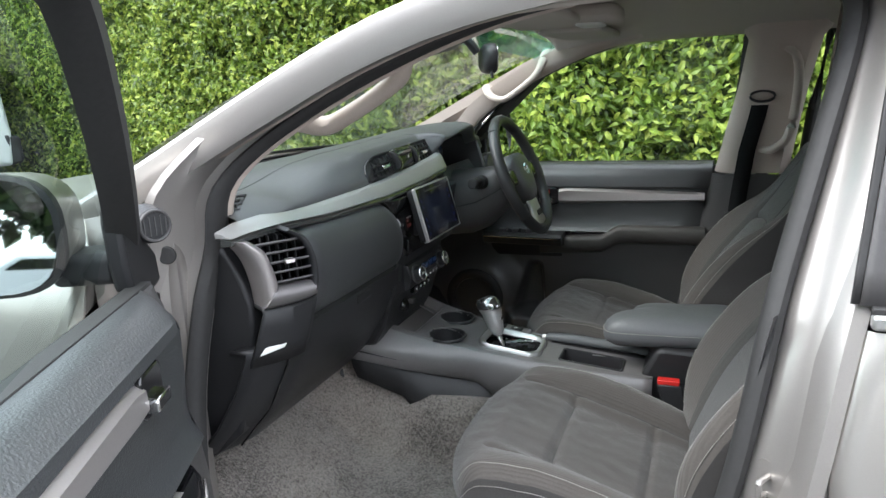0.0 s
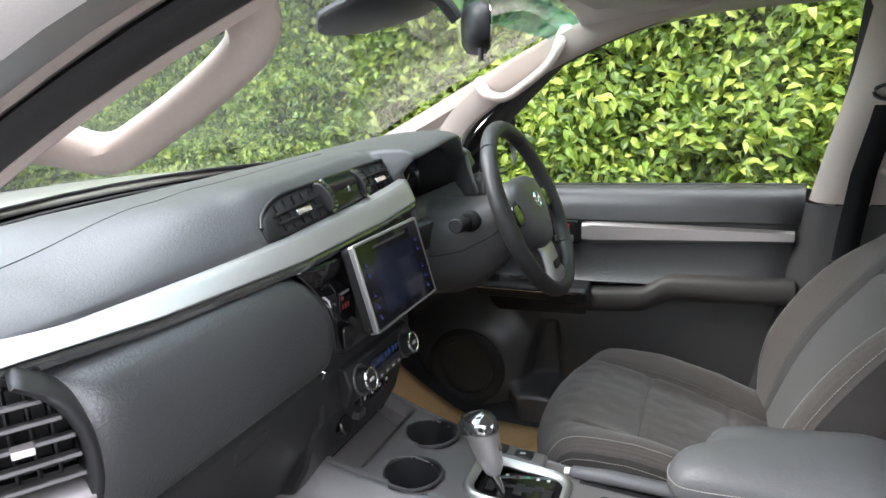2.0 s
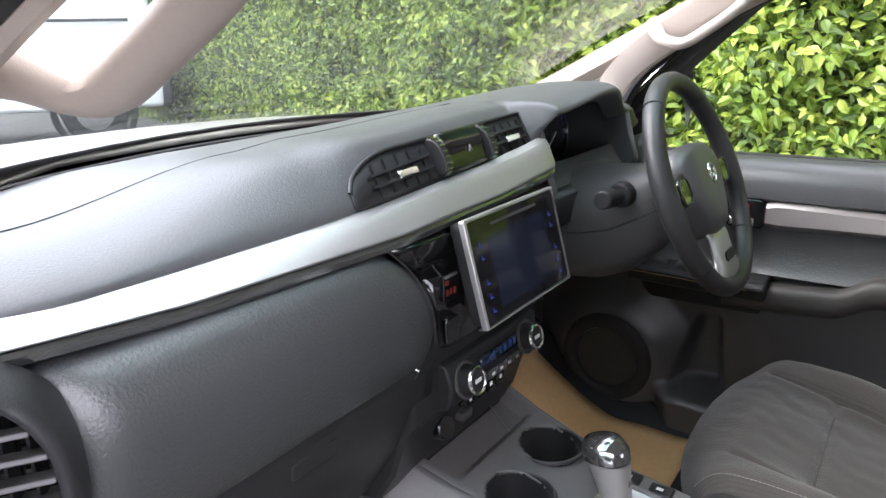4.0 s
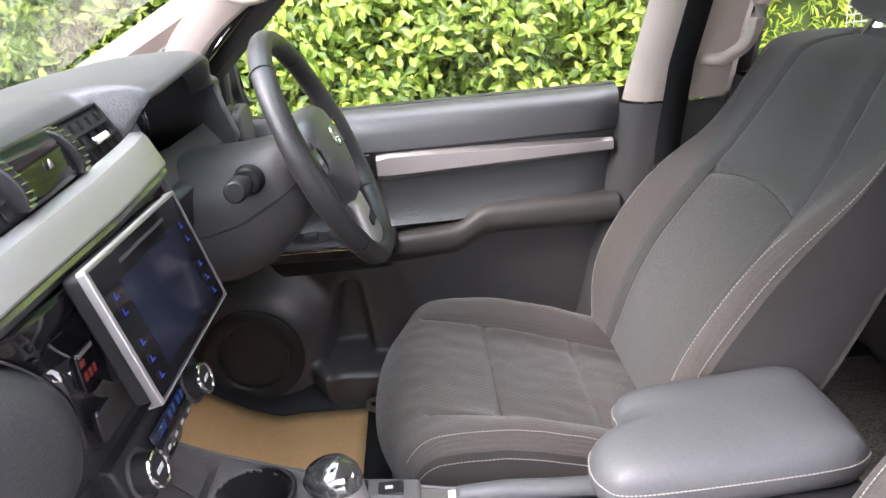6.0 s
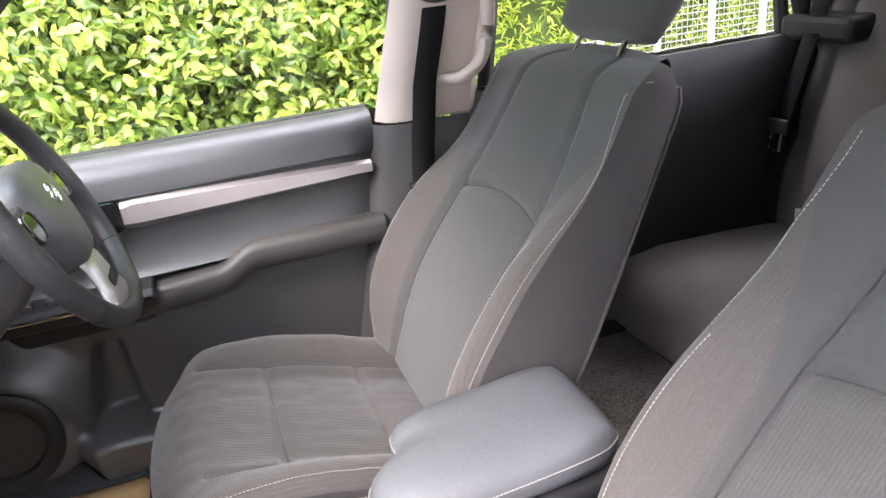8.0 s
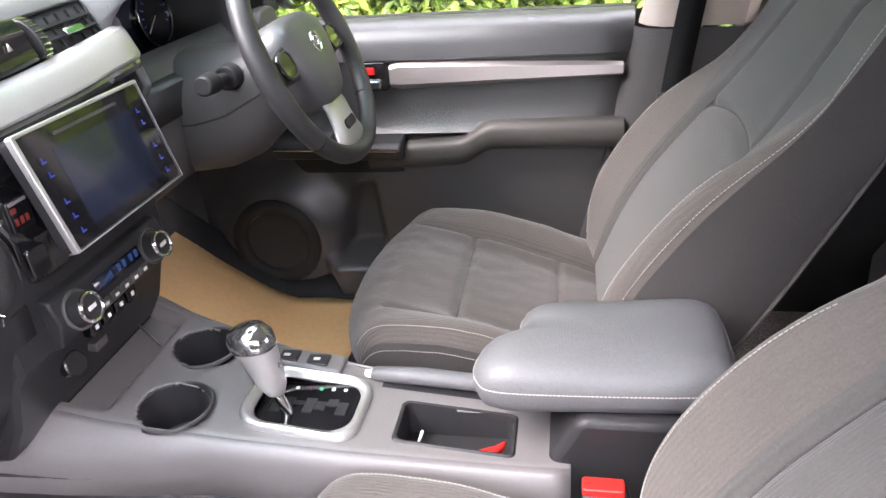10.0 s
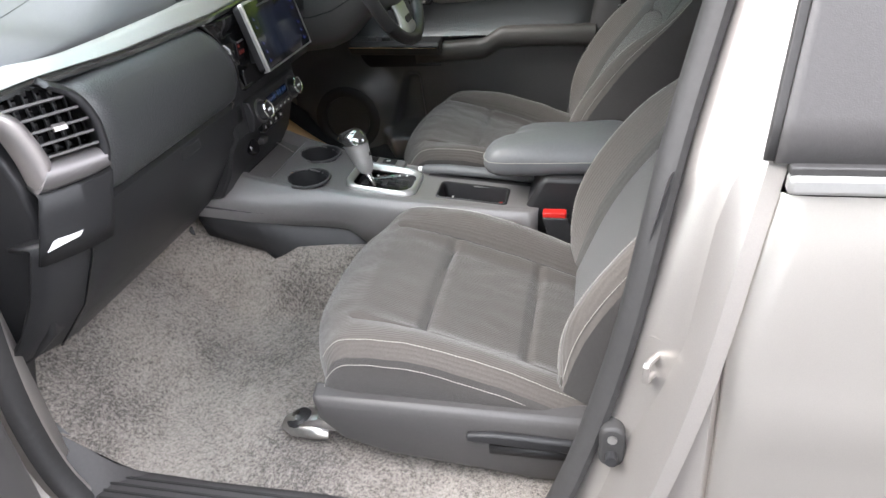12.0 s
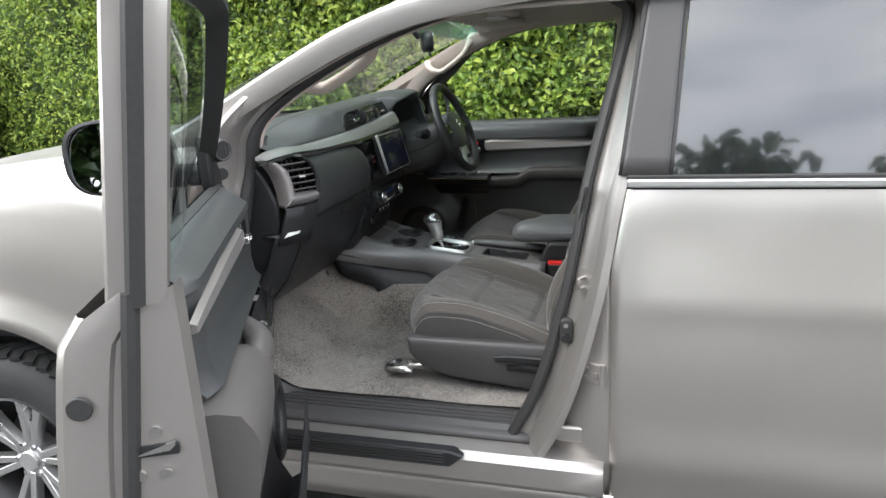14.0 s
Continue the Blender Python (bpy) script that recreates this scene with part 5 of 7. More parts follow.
part("shroud", loft([[(x + 0.4 * h * math.sin(a) * -0.4, 0.382 + w * (abs(math.cos(a)) ** 0.75) * (1 if math.cos(a) > 0 else -1), z + h * (abs(math.sin(a)) ** 0.75) * (1 if math.sin(a) > 0 else -1)) for a in [2 * math.pi * k / 28 for k in range(28)]] for x, z, w, h in cx]), M_GREYPL, col, "dark grey column shroud", sharp=60)
part("shroud_joint", tube([(x, 0.382 - w - 0.0005, z) for x, z, w, h in cx], 0.002, 6), M_PLASTIC, col)
for s in (-1, 1):
    st = part("stalk", tube([(-0.735, 0.382 + s * 0.07, 1.30), (-0.735, 0.382 + s * 0.12, 1.305), (-0.732, 0.382 + s * 0.165, 1.31)], [0.010, 0.009, 0.008], 10), M_PLASTIC, col, "black control stalk")
    part("stalk_collar", disc((-0.735, 0.382 + s * 0.085, 1.302), (0, s, 0.06), 0.023, 0.022, 24, 0.019), M_PLASTIC, st, bevel=0.003)
    part("stalk_end", disc((-0.732, 0.382 + s * 0.150, 1.309), (0, s, 0.06), 0.0165, 0.036, 20, 0.015), M_PLASTIC, st, bevel=0.003)
part("ignition", disc((-0.72, 0.46, 1.25), (0.9, 0.3, 0), 0.016, 0.02, 20), M_CHROME, col)

# ---- centre console ----
con = thing("centre_console", (-0.55, -0.02, 0.7), "dark grey centre console with gear selector and cup holders", "car console")


def along(table, x):
    """A value read from (x, value) pairs, straight between them."""
    for (xa, va), (xb, vb) in zip(table[:-1], table[1:]):
        if x <= xb:
            return va + (vb - va) * max(0.0, (x - xa) / (xb - xa))
    return table[-1][1]


def con_z(x):
    """Height of the console's deck, which falls towards the armrest."""
    return along([(-0.96, 1.002), (-0.89, 0.984), (-0.80, 0.958), (-0.73, 0.944), (-0.62, 0.925), (-0.48, 0.907), (-0.27, 0.886), (-0.18, 0.880)], x)


def near_y(x):
    return -0.130 + 0.075 * (x + 0.89)


def far_y(x):
    return along([(-0.92, 0.165), (-0.73, 0.120), (-0.60, 0.090), (-0.50, 0.080), (-0.20, 0.078)], x)


TRAY = (-0.428, -0.276, -0.063, 0.010)
CUPS = [(-0.747, 0.059), (-0.729, -0.072)]
# top deck with cup, gate and tray openings left free
bm = B()
deck = bmesh.ops.create_grid(bm, x_segments=168, y_segments=60, size=0.5)
for v in bm.verts:
    x = -0.875 + 0.675 * (v.co.x + 0.5)
    y = near_y(x) + (far_y(x) - near_y(x)) * (v.co.y + 0.5)
    edge = min(y - near_y(x), far_y(x) - y)
    dip = 0.022 * max(0, min(1, (-0.802 - x) / 0.02)) * max(0, min(1, (edge - 0.018) / 0.012))
    v.co = (x, y, con_z(x) - (0.006 * (1 - min(1, edge / 0.012)) ** 2) - dip)


def in_hole(c):
    x, y = c.x, c.y
    if any(math.hypot(x - a, y - b) < 0.0465 for a, b in CUPS):
        return True
    if TRAY[0] < x < TRAY[1] and TRAY[2] < y < TRAY[3]:
        return True
    return -0.63 < x < -0.492 and -0.072 < y < 0.030


bmesh.ops.delete(bm, geom=[f for f in bm.faces if in_hole(f.calc_center_median())], context="FACES")
part("deck", bm, M_CONSOLE, con, "dark grey console deck", solid=0.003)
for a, b in CUPS:
    c = part("cup_holder", loft([[(a + r * math.cos(t), b + r * math.sin(t), con_z(a) + d) for t in [2 * math.pi * k / 36 for k in range(36)]] for r, d in ((0.0545, 0.0008), (0.052, 0.0035), (0.048, 0.003), (0.0455, -0.006), (0.0425, -0.06), (0.0, -0.06))], caps=False), M_PLASTIC, con, "round black cup holder")
    part("cup_rim", ring((a, b, con_z(a) + 0.003), (0, 0, 1), 0.051, 0.0018, 36), M_GREYPL, c)
x0, x1, y0, y1 = TRAY
tz = con_z(-0.35)
tray = part("storage_tray", loft([[(x, y, con_z(x) + d) for x, y in rrect((x0 + x1) / 2, (y0 + y1) / 2, x1 - x0 - i, y1 - y0 - i, 0.010)] for i, d in ((-0.012, 0.001), (-0.006, 0.004), (0.0, 0.003), (0.004, -0.005), (0.008, -0.045))], caps=False), M_PLASTIC, con, "small open storage tray")
part("tray_floor", prism(rrect((x0 + x1) / 2, (y0 + y1) / 2, x1 - x0, y1 - y0, 0.008), "z", tz - 0.047, tz - 0.043), M_PLASTIC, tray)
# gear gate and selector
gz = con_z(-0.561)
gate = part("gear_gate", loft([[(x, y, con_z(x) + d) for x, y in rrect(-0.561, -0.021, 0.166 - i, 0.130 - i, 0.032, 6)] for i, d in ((0.0, -0.002), (0.002, 0.008), (0.01, 0.012), (0.024, 0.009), (0.03, 0.002))], caps=False), M_SATIN, con, "satin silver gear gate surround", sharp=60)
part("gate_plate", prism(rrect(-0.561, -0.021, 0.140, 0.104, 0.018), "z", gz - 0.014, gz - 0.003), M_GLOSS, gate, "gloss black gate plate")
for k in range(7):
    x = -0.615 + 0.016 * k
    part("gate_slot", box((x, -0.035 + 0.008 * (k % 3), gz - 0.004), (x + 0.015, -0.012 + 0.006 * (k % 2), gz - 0.001)), M_PLASTIC, gate)
for k, mm in enumerate((M_WHITE, M_REDLED, M_GREENLED, M_WHITE, M_WHITE)):
    part("gear_mark", box((-0.592 + 0.018 * k, 0.014, gz - 0.004), (-0.587 + 0.018 * k, 0.019, gz - 0.0018)), mm, gate)
lev = thing("gear_selector", (-0.60, -0.075, gz), "chrome and silver automatic gear selector lever", "gear lever")
part("stem", tube([(-0.580, -0.078, gz + 0.02), (-0.600, -0.074, gz + 0.075)], [0.0085, 0.007], 12), M_CHROME, lev, "chrome selector stem")
kn = [((-0.600, -0.073, 0.986), 0.010, 0.010), ((-0.604, -0.071, 1.0), 0.0155, 0.014), ((-0.611, -0.067, 1.02), 0.018, 0.0165), ((-0.618, -0.063, 1.04), 0.0205, 0.020), ((-0.625, -0.060, 1.054), 0.024, 0.023), ((-0.629, -0.058, 1.066), 0.0245, 0.024), ((-0.632, -0.057, 1.077), 0.019, 0.019), ((-0.633, -0.0565, 1.082), 0.009, 0.009)]
part("knob_body", loft([[(c[0] + 1.35 * a * math.cos(t), c[1] + 1.2 * b * math.sin(t), c[2]) for t in [2 * math.pi * k / 24 for k in range(24)]] for c, a, b in kn[:5]]), M_SATIN, lev, "satin silver knob", sharp=60)
part("knob_cap", loft([[(c[0] + 1.35 * a * math.cos(t), c[1] + 1.2 * b * math.sin(t), c[2] + 0.004 * math.cos(t)) for t in [2 * math.pi * k / 24 for k in range(24)]] for c, a, b in kn[4:]]), M_DARKCHROME, lev, "glossy dark chrome knob cap", sharp=60)
part("release_button", loft([[(c[0] + 0.02 + d, c[1] + e, c[2]) for d, e in ((0, -0.008), (0.006, -0.006), (0.006, 0.006), (0, 0.008))] for c in ((-0.612, -0.065, 1.025), (-0.625, -0.060, 1.055))]), M_CHROME, lev, bevel=0.002)
lev.location += Vector((0.0, 0.043, -0.041))
sp_ = part("switch_plinth", loft([[(x, y, con_z(x) + z) for y, z in ((0.046, -0.003), (0.049, 0.009), (0.086, 0.009), (0.092, -0.004))] for x in (-0.652, -0.535)]), M_CONSOLE, con, bevel=0.004)
for k in range(2):
    b = part("console_switch", box((-0.640 + 0.046 * k, 0.053, con_z(-0.617 + 0.046 * k) + 0.006), (-0.602 + 0.046 * k, 0.080, con_z(-0.617 + 0.046 * k) + 0.012)), M_PLASTIC, sp_, bevel=0.003)
    part("switch_mark", box((-0.626 + 0.046 * k, 0.063, con_z(-0.617 + 0.046 * k) + 0.0115), (-0.616 + 0.046 * k, 0.069, con_z(-0.617 + 0.046 * k) + 0.0126)), M_WHITE, b)
hb = thing("hand_brake", (-0.35, 0.03, 0.93), "dark grey hand brake lever lying down", "hand brake")
part("lever", loft([[(x, 0.056 + w * math.cos(t), z + h * math.sin(t)) for t in [2 * math.pi * k / 16 for k in range(16)]] for x, z, w, h in ((-0.490, 0.915, 0.006, 0.006), (-0.483, 0.916, 0.012, 0.010), (-0.42, 0.915, 0.014, 0.013), (-0.36, 0.910, 0.014, 0.012), (-0.30, 0.906, 0.014, 0.013), (-0.22, 0.900, 0.014, 0.014))]), M_LEATHER, hb, sharp=60)
part("release_knob", disc((-0.499, 0.056, 0.9155), (1, 0, 0.02), 0.0065, 0.012, 14), M_WHITE, hb, "pale release button", bevel=0.002)
part("lever_slot", loft([[(x, y, con_z(x) + 0.002) for y in (0.036, 0.074)] for x in span(-0.47, -0.22, 10)], False, False), M_PLASTIC, con)
# flanks: sloping upper panel, dark lower panel
for edge_y, s in ((near_y, -1), (far_y, 1)):
    up, low = [], []
    for i in range(29):
        x = -0.90 + 0.70 * i / 28
        y = edge_y(x)
        d = max(0, (-0.66 - x) / 0.24)
        drop = 0.078 if x < -0.62 else 0.078 + 0.05 * min(1, (x + 0.62) / 0.06)
        up.append([(x - 0.01 * d, y - s * 0.004, con_z(x) + 0.001), (x - 0.01 * d, y + s * 0.004, con_z(x) - 0.005), (x - 0.03 * d, y + s * (0.014 + 0.03 * d), con_z(x) - 0.028), (x - 0.06 * d, y + s * (0.020 + 0.065 * d), con_z(x) - drop + 0.01 * d)])
        foot = along([(-0.92, 0.865), (-0.80, 0.80), (-0.74, 0.70), (-0.62, 0.66)], x)
        low.append([(x - 0.055 * d, y + s * (0.012 + 0.06 * d), con_z(x) - drop + 0.02 + 0.01 * d), (x - 0.05 * d, y + s * (0.012 + 0.05 * d), min(foot + 0.03, con_z(x) - drop)), (x - 0.04 * d, y + s * (0.010 + 0.05 * d), min(foot, con_z(x) - drop - 0.004))])
    part("upper_flank", loft(up, False, False), M_CONSOLE, con, "dark grey console side", solid=0.004)
    part("lower_flank", loft(low, False, False), M_PLASTIC, con, "black lower console side", solid=0.006)
part("front_wall", loft([[(x, y, z) for x, z in ((-0.872, 0.955), (-0.885, 0.972), (-0.895, 1.02))] for y in (near_y(-0.88) + 0.005, 0, far_y(-0.88) - 0.005)], False, False), M_PLASTIC, con, solid=0.004)
part("tray_edge", tube([(-0.885, 0.094, 0.972), (-0.808, 0.040, 0.9625)], 0.0016, 6), M_PINKSAT, con)
bx = part("armrest_box", loft([[(x, y, z) for x, y in ((-0.255 + k, -0.066), (-0.01, -0.066), (-0.01, 0.135), (-0.255 + k, 0.135))] for z, k in ((0.66, 0.0), (0.86, 0.015), (0.94, 0.055), (0.955, 0.07))]), M_PLASTIC, con, "black armrest storage box", bevel=0.012, seg=3)
arm = thing("armrest", (-0.15, -0.02, 1.03), "dark grey stitched leather centre armrest lid", "armrest")


def arm_ring(g, z):
    pts = [(-0.327, -0.085), (-0.32, -0.115), (-0.295, -0.134), (-0.20, -0.137), (-0.06, -0.133), (-0.015, -0.120), (0.0, -0.09), (0.002, 0.03), (-0.012, 0.058), (-0.05, 0.068), (-0.16, 0.064), (-0.225, 0.056), (-0.262, 0.040), (-0.272, 0.018), (-0.272, -0.004), (-0.290, -0.028), (-0.318, -0.05)]
    line = smooth_line([Vector((a, b, 0)) for a, b in pts], 4, True)
    c = Vector((-0.13, -0.04, 0))
    out = []
    for p in line:
        d = p - c
        q = p - d.normalized() * g
        out.append((q.x, q.y, z + 0.02 * (q.x + 0.15)))
    return out


part("pad", loft([arm_ring(0.016, 1.004), arm_ring(0.004, 1.012), arm_ring(0.0, 1.024), arm_ring(0.001, 1.038), arm_ring(0.006, 1.050), arm_ring(0.016, 1.060), arm_ring(0.032, 1.067), arm_ring(0.052, 1.071), arm_ring(0.075, 1.073)]), M_LEATHER, arm, "padded grey leather lid", sharp=70)
stitches(arm_ring(0.0004, 1.0385) + arm_ring(0.0004, 1.0385)[:1], arm, 0.005, 0.0008)
part("lid_latch", box((-0.318, -0.105, 1.0), (-0.285, -0.07, 1.016)), M_PLASTIC, arm, bevel=0.004)
arm.location += Vector((0.0, 0.08, -0.053))
key = thing("car_key", (-0.33, -0.09, 0.89), "red plastic key tag on a cord in the tray", "key")
part("tag", prism([(-0.345, -0.095), (-0.30, -0.075), (-0.285, -0.062), (-0.29, -0.078), (-0.30, -0.09), (-0.335, -0.107)], "z", 0.893, 0.905), M_RED, key, "red plastic tag", bevel=0.003)
part("cord", tube(smooth_line([(-0.40, -0.07, 0.918), (-0.405, -0.085, 0.895), (-0.38, -0.095, 0.886), (-0.34, -0.1, 0.891)], 5), 0.0022, 6), M_WHITE, key, "white cord")
part("key_blade", box((-0.345, -0.114, 0.884), (-0.29, -0.105, 0.888)), M_STEEL, key)

key.location += Vector((0.0, 0.045, -0.032))

# ---- seats ----
def grid_part(name, us, vs, f, material, parent, label="", solid=0.0):
    return part(name, loft([[f(u, v) for u in us] for v in vs], False, False), material, parent, label, sharp=70, solid=solid)


def groove(d, w=0.008, depth=0.012):
    return depth * math.exp(-(d / w) ** 2)


def front_seat(yc, out, who, fore):
    """A cloth bucket seat; out is the side of the door: -1 or 1."""
    s = thing("bucket_seat", (-0.25, yc, 0.66), f"dark grey cloth {who} seat with pale stitching", "car seat", "front seats")
    HW = 0.248
    R = 0.075

    RIDGE = [(-0.60, 0.855), (-0.54, 0.882), (-0.50, 0.906), (-0.46, 0.920), (-0.34, 0.914), (-0.22, 0.878), (-0.10, 0.830), (-0.02, 0.80)]

    def ridge(x):
        """Height of the bolsters' crest along the cushion."""
        for (xa, za), (xb, zb) in zip(RIDGE[:-1], RIDGE[1:]):
            if x <= xb:
                t = max(0.0, (x - xa) / (xb - xa))
                return za + (zb - za) * t
        return RIDGE[-1][1]

    def top(u, x):
        """Height of the cushion: u from -1 to 1 across, x along."""
        middle = min(0.905, 0.866 - 0.33 * (x + 0.356)) - 0.014 * max(0.0, (-0.47 - x) / 0.1)
        crest = sum(ridge(x + d) for d in (-0.03, 0.0, 0.03)) / 3
        k = max(0.0, min(1.0, (abs(u) - 0.50) / 0.36))
        z = middle + (crest - middle) * k * k * (3 - 2 * k) + 0.006 * math.cos(u * 2.2)
        z -= 0.026 * max(0, (abs(u) - 0.88) / 0.12) ** 2.2
        if abs(u) < 0.66:
            z -= groove(x + 0.36) + groove(x + 0.185)
        if x > -0.48:
            z -= groove((abs(u) - 0.66) * HW, 0.006, 0.012)
        return z + 0.004 * noise.noise(Vector((u * 2.3 + yc, x * 7, 1))) + 0.002 * noise.noise(Vector((u * 9 + yc, x * 26, 4)))

    def cushion(u, p):
        """Cushion surface: p from 0 at the foot of the rolled front to 1 at the backrest."""
        a = min(1.0, p / 0.24) * math.pi / 2
        x = -0.578 + R * (1 - math.cos(a)) + (max(0.0, p - 0.24) / 0.76) * (0.508 - R)
        x += 0.062 * abs(u) ** 2.6 * (1 - p) ** 1.3
        h = HW * (1 - 0.10 * (1 - min(1.0, p / 0.30)) ** 2)
        return Vector((x, yc + u * h, top(u, x) - R * (1 - math.sin(a))))

    ps_ = span(0.0, 1.0, 76)
    grid_part("cushion_centre", span(-0.66, 0.66, 44), ps_, cushion, M_CLOTH, s, "ribbed dark grey cloth seat centre")
    for k in (-1, 1):
        grid_part("cushion_bolster", span(0.66, 1.0, 18), ps_, lambda u, p: cushion(k * u, p), M_CLOTH, s, "dark grey cloth side bolster")
        side = []
        for p in ps_:
            c = cushion(k, p)
            side.append([(c.x, c.y + k * 0.006 * math.sin(math.pi * t), c.z + (0.795 - c.z) * t) for t in span(0, 1, 6)])
        part("cushion_side", loft(side, False, False), M_MESHC, s, "black woven cushion side", sharp=70)
        stitches([cushion(k * 0.93, p) + Vector((0, 0, 0.001)) for p in span(0.10, 0.97, 46)], s)
        low = []
        for p in span(0.13, 0.97, 44):
            c = cushion(k, p)
            low.append(c + Vector((0, k * 0.0045, -0.012)))
        stitches([low[0] + Vector((-0.012, 0, -0.055)), low[0] + Vector((-0.014, 0, -0.03)), low[0] + Vector((-0.008, 0, -0.01))] + low, s)
    for xx in (-0.36, -0.185):
        part("seam", tube([(xx, yc + u * HW, top(u, xx) + 0.0008) for u in span(-0.64, 0.64, 30)], 0.0014, 6), M_MESHC, s)
    for k in (-1, 1):
        part("seam", tube([(x, yc + k * 0.66 * HW, top(0.66, x) + 0.0008) for x in span(-0.47, -0.09, 40)], 0.0013, 6), M_MESHC, s)
    fr = []
    for u in span(-1, 1, 32):
        c = cushion(u, 0.0)
        fr.append([(c.x + 0.012 * t, c.y, c.z + (0.775 - c.z) * t) for t in span(0, 1, 4)])
    part("cushion_front", loft(fr, False, False), M_CLOTHP, s, sharp=70)
    part("cushion_base", loft([[(x, yc + k * 0.215, z) for k in (-1, 1)] for x, z in ((-0.50, 0.745), (-0.08, 0.735))], False, False), M_PLASTIC, s, solid=0.02)
    # plastic side shield, lever, rails
    yo = yc + out * 0.262
    sh = part("side_shield", loft([[(x, yo + out * d, z) for x, z in poly] for d, poly in (
        (-0.03, [(-0.535, 0.815), (-0.53, 0.76), (-0.49, 0.715), (-0.40, 0.69), (-0.16, 0.665), (-0.06, 0.665), (-0.02, 0.72), (-0.04, 0.815)]),
        (0.006, [(-0.53, 0.812), (-0.525, 0.765), (-0.485, 0.722), (-0.40, 0.697), (-0.16, 0.672), (-0.06, 0.672), (-0.03, 0.72), (-0.045, 0.812)]),
        (0.014, [(-0.515, 0.80), (-0.51, 0.77), (-0.475, 0.735), (-0.40, 0.712), (-0.16, 0.69), (-0.07, 0.69), (-0.045, 0.73), (-0.055, 0.80)]))]), M_GREYPL, s, "dark plastic seat side shield", bevel=0.006)
    part("recline_lever", loft([[(x, yo + out * (0.016 + d), z + e) for d, e in ((0, h), (0.012, h * 0.8), (0.012, -h), (0, -h))] for x, z, h in ((-0.265, 0.772, 0.008), (-0.22, 0.775, 0.011), (-0.12, 0.772, 0.012), (-0.05, 0.768, 0.013))]), M_PLASTIC, sh, "black recline lever", bevel=0.004)
    part("pocket_edge", loft([[(x, yo + out * 0.0165, z) for z in (0.735, 0.752)] for x in (-0.23, -0.06)], False, False), M_PLASTIC, sh, solid=0.004)
    for q in (-0.21, 0.21):
        rl = part("seat_rail", loft([[(x, yc + q + d, z) for d in (-0.022, 0.022)] for x, z in ((-0.60, 0.672), (-0.585, 0.700), (-0.50, 0.705), (-0.05, 0.70))], False, False), M_STEEL, s, "steel seat rail", solid=0.012)
        part("rail_cap", loft([[(x, yc + q + w * math.cos(t), 0.684 + 0.022 * math.sin(t) * h) for t in span(0, math.pi, 10)] for x, w, h in ((-0.625, 0.014, 0.4), (-0.60, 0.03, 0.9), (-0.56, 0.032, 1.0), (-0.53, 0.03, 0.9))], False, False), M_STEEL, rl, "bare steel rail end", solid=0.004)
        part("rail_bolt", disc((-0.548, yc + q, 0.706), (0, 0, 1), 0.010, 0.006, 6), M_STEEL, rl)
        part("bolt_cup", disc((-0.595, yc + q, 0.697), (-0.35, 0, 0.94), 0.026, 0.008, 24, 0.022), M_PLASTIC, rl, "dark round bolt cup", bevel=0.002)
        part("bolt_head", disc((-0.598, yc + q, 0.7045), (-0.35, 0, 0.94), 0.009, 0.006, 6), M_CHROME, rl)
    # backrest: e runs up it, u across, forward is away from the occupant's back
    A, UP, FW = Vector((-0.076, yc, 0.8124)), Vector((0.5, 0, 0.866)) * 1.04, Vector((-0.866, 0, 0.5))

    def bw(e):
        k = math.sin(math.pi * (e + 0.12) / 0.70) if e < 0.23 else 1 - 0.55 * ((e - 0.23) / 0.43) ** 1.3
        return 0.206 + 0.050 * k - 0.045 * max(0, (e - 0.60) / 0.06) ** 2.5

    def front(u, e):
        d = 0.028 + 0.03 * math.exp(-((e - 0.18) / 0.18) ** 2)
        wing = 0.054 * math.exp(-((e - 0.21) / 0.205) ** 4)
        d += wing * max(0, (abs(u) - 0.52) / 0.36) ** 1.4 * (1 if abs(u) < 0.88 else 1 - ((abs(u) - 0.88) / 0.12) ** 2 * 0.7)
        d -= 0.055 * max(0, (e - 0.59) / 0.07) ** 2
        arc = 0.37 + 0.02 * (1 - (u / 0.55) ** 2) if abs(u) < 0.6 else None
        if arc is not None:
            d -= groove(e - arc, 0.008, 0.013)
        seam = 0.60 if e < 0.37 else 0.60 - 0.14 * (e - 0.37) / 0.285
        d -= groove((abs(u) - seam) * 0.23, 0.007, 0.011)
        return A + UP * e + Vector((0, u * bw(e), 0)) + FW * d

    es = span(0.0, 0.66, 70)
    arc_e = lambda u: 0.37 + 0.02 * (1 - (u / 0.55) ** 2)
    grid_part("back_centre", span(-0.6, 0.6, 44), span(0.0, 1.0, 44), lambda u, t: front(u, t * arc_e(u)), M_CLOTHV, s, "ribbed grey cloth lower backrest")
    grid_part("back_yoke", span(-0.6, 0.6, 44), span(0.0, 1.0, 36), lambda u, t: front(u, arc_e(u) + (0.66 - arc_e(u)) * t), M_YOKE, s, "plain dark cloth shoulder panel")
    for k in (-1, 1):
        top_e = lambda u: 0.34 + 0.20 * max(0.0, (u - 0.66) / 0.34) ** 0.8
        grid_part("back_bolster", span(0.66, 1.0, 14), span(0.0, 1.0, 44), lambda u, t: front(k * u, t * top_e(u)), M_CLOTHW, s, "ribbed brown-grey cloth side wing")
        grid_part("wing_strip", span(0.6, 0.66, 4), span(0.0, 0.34, 40), lambda u, e: front(k * u, e), M_CLOTHV, s, "ribbed cloth strip beside the wing")
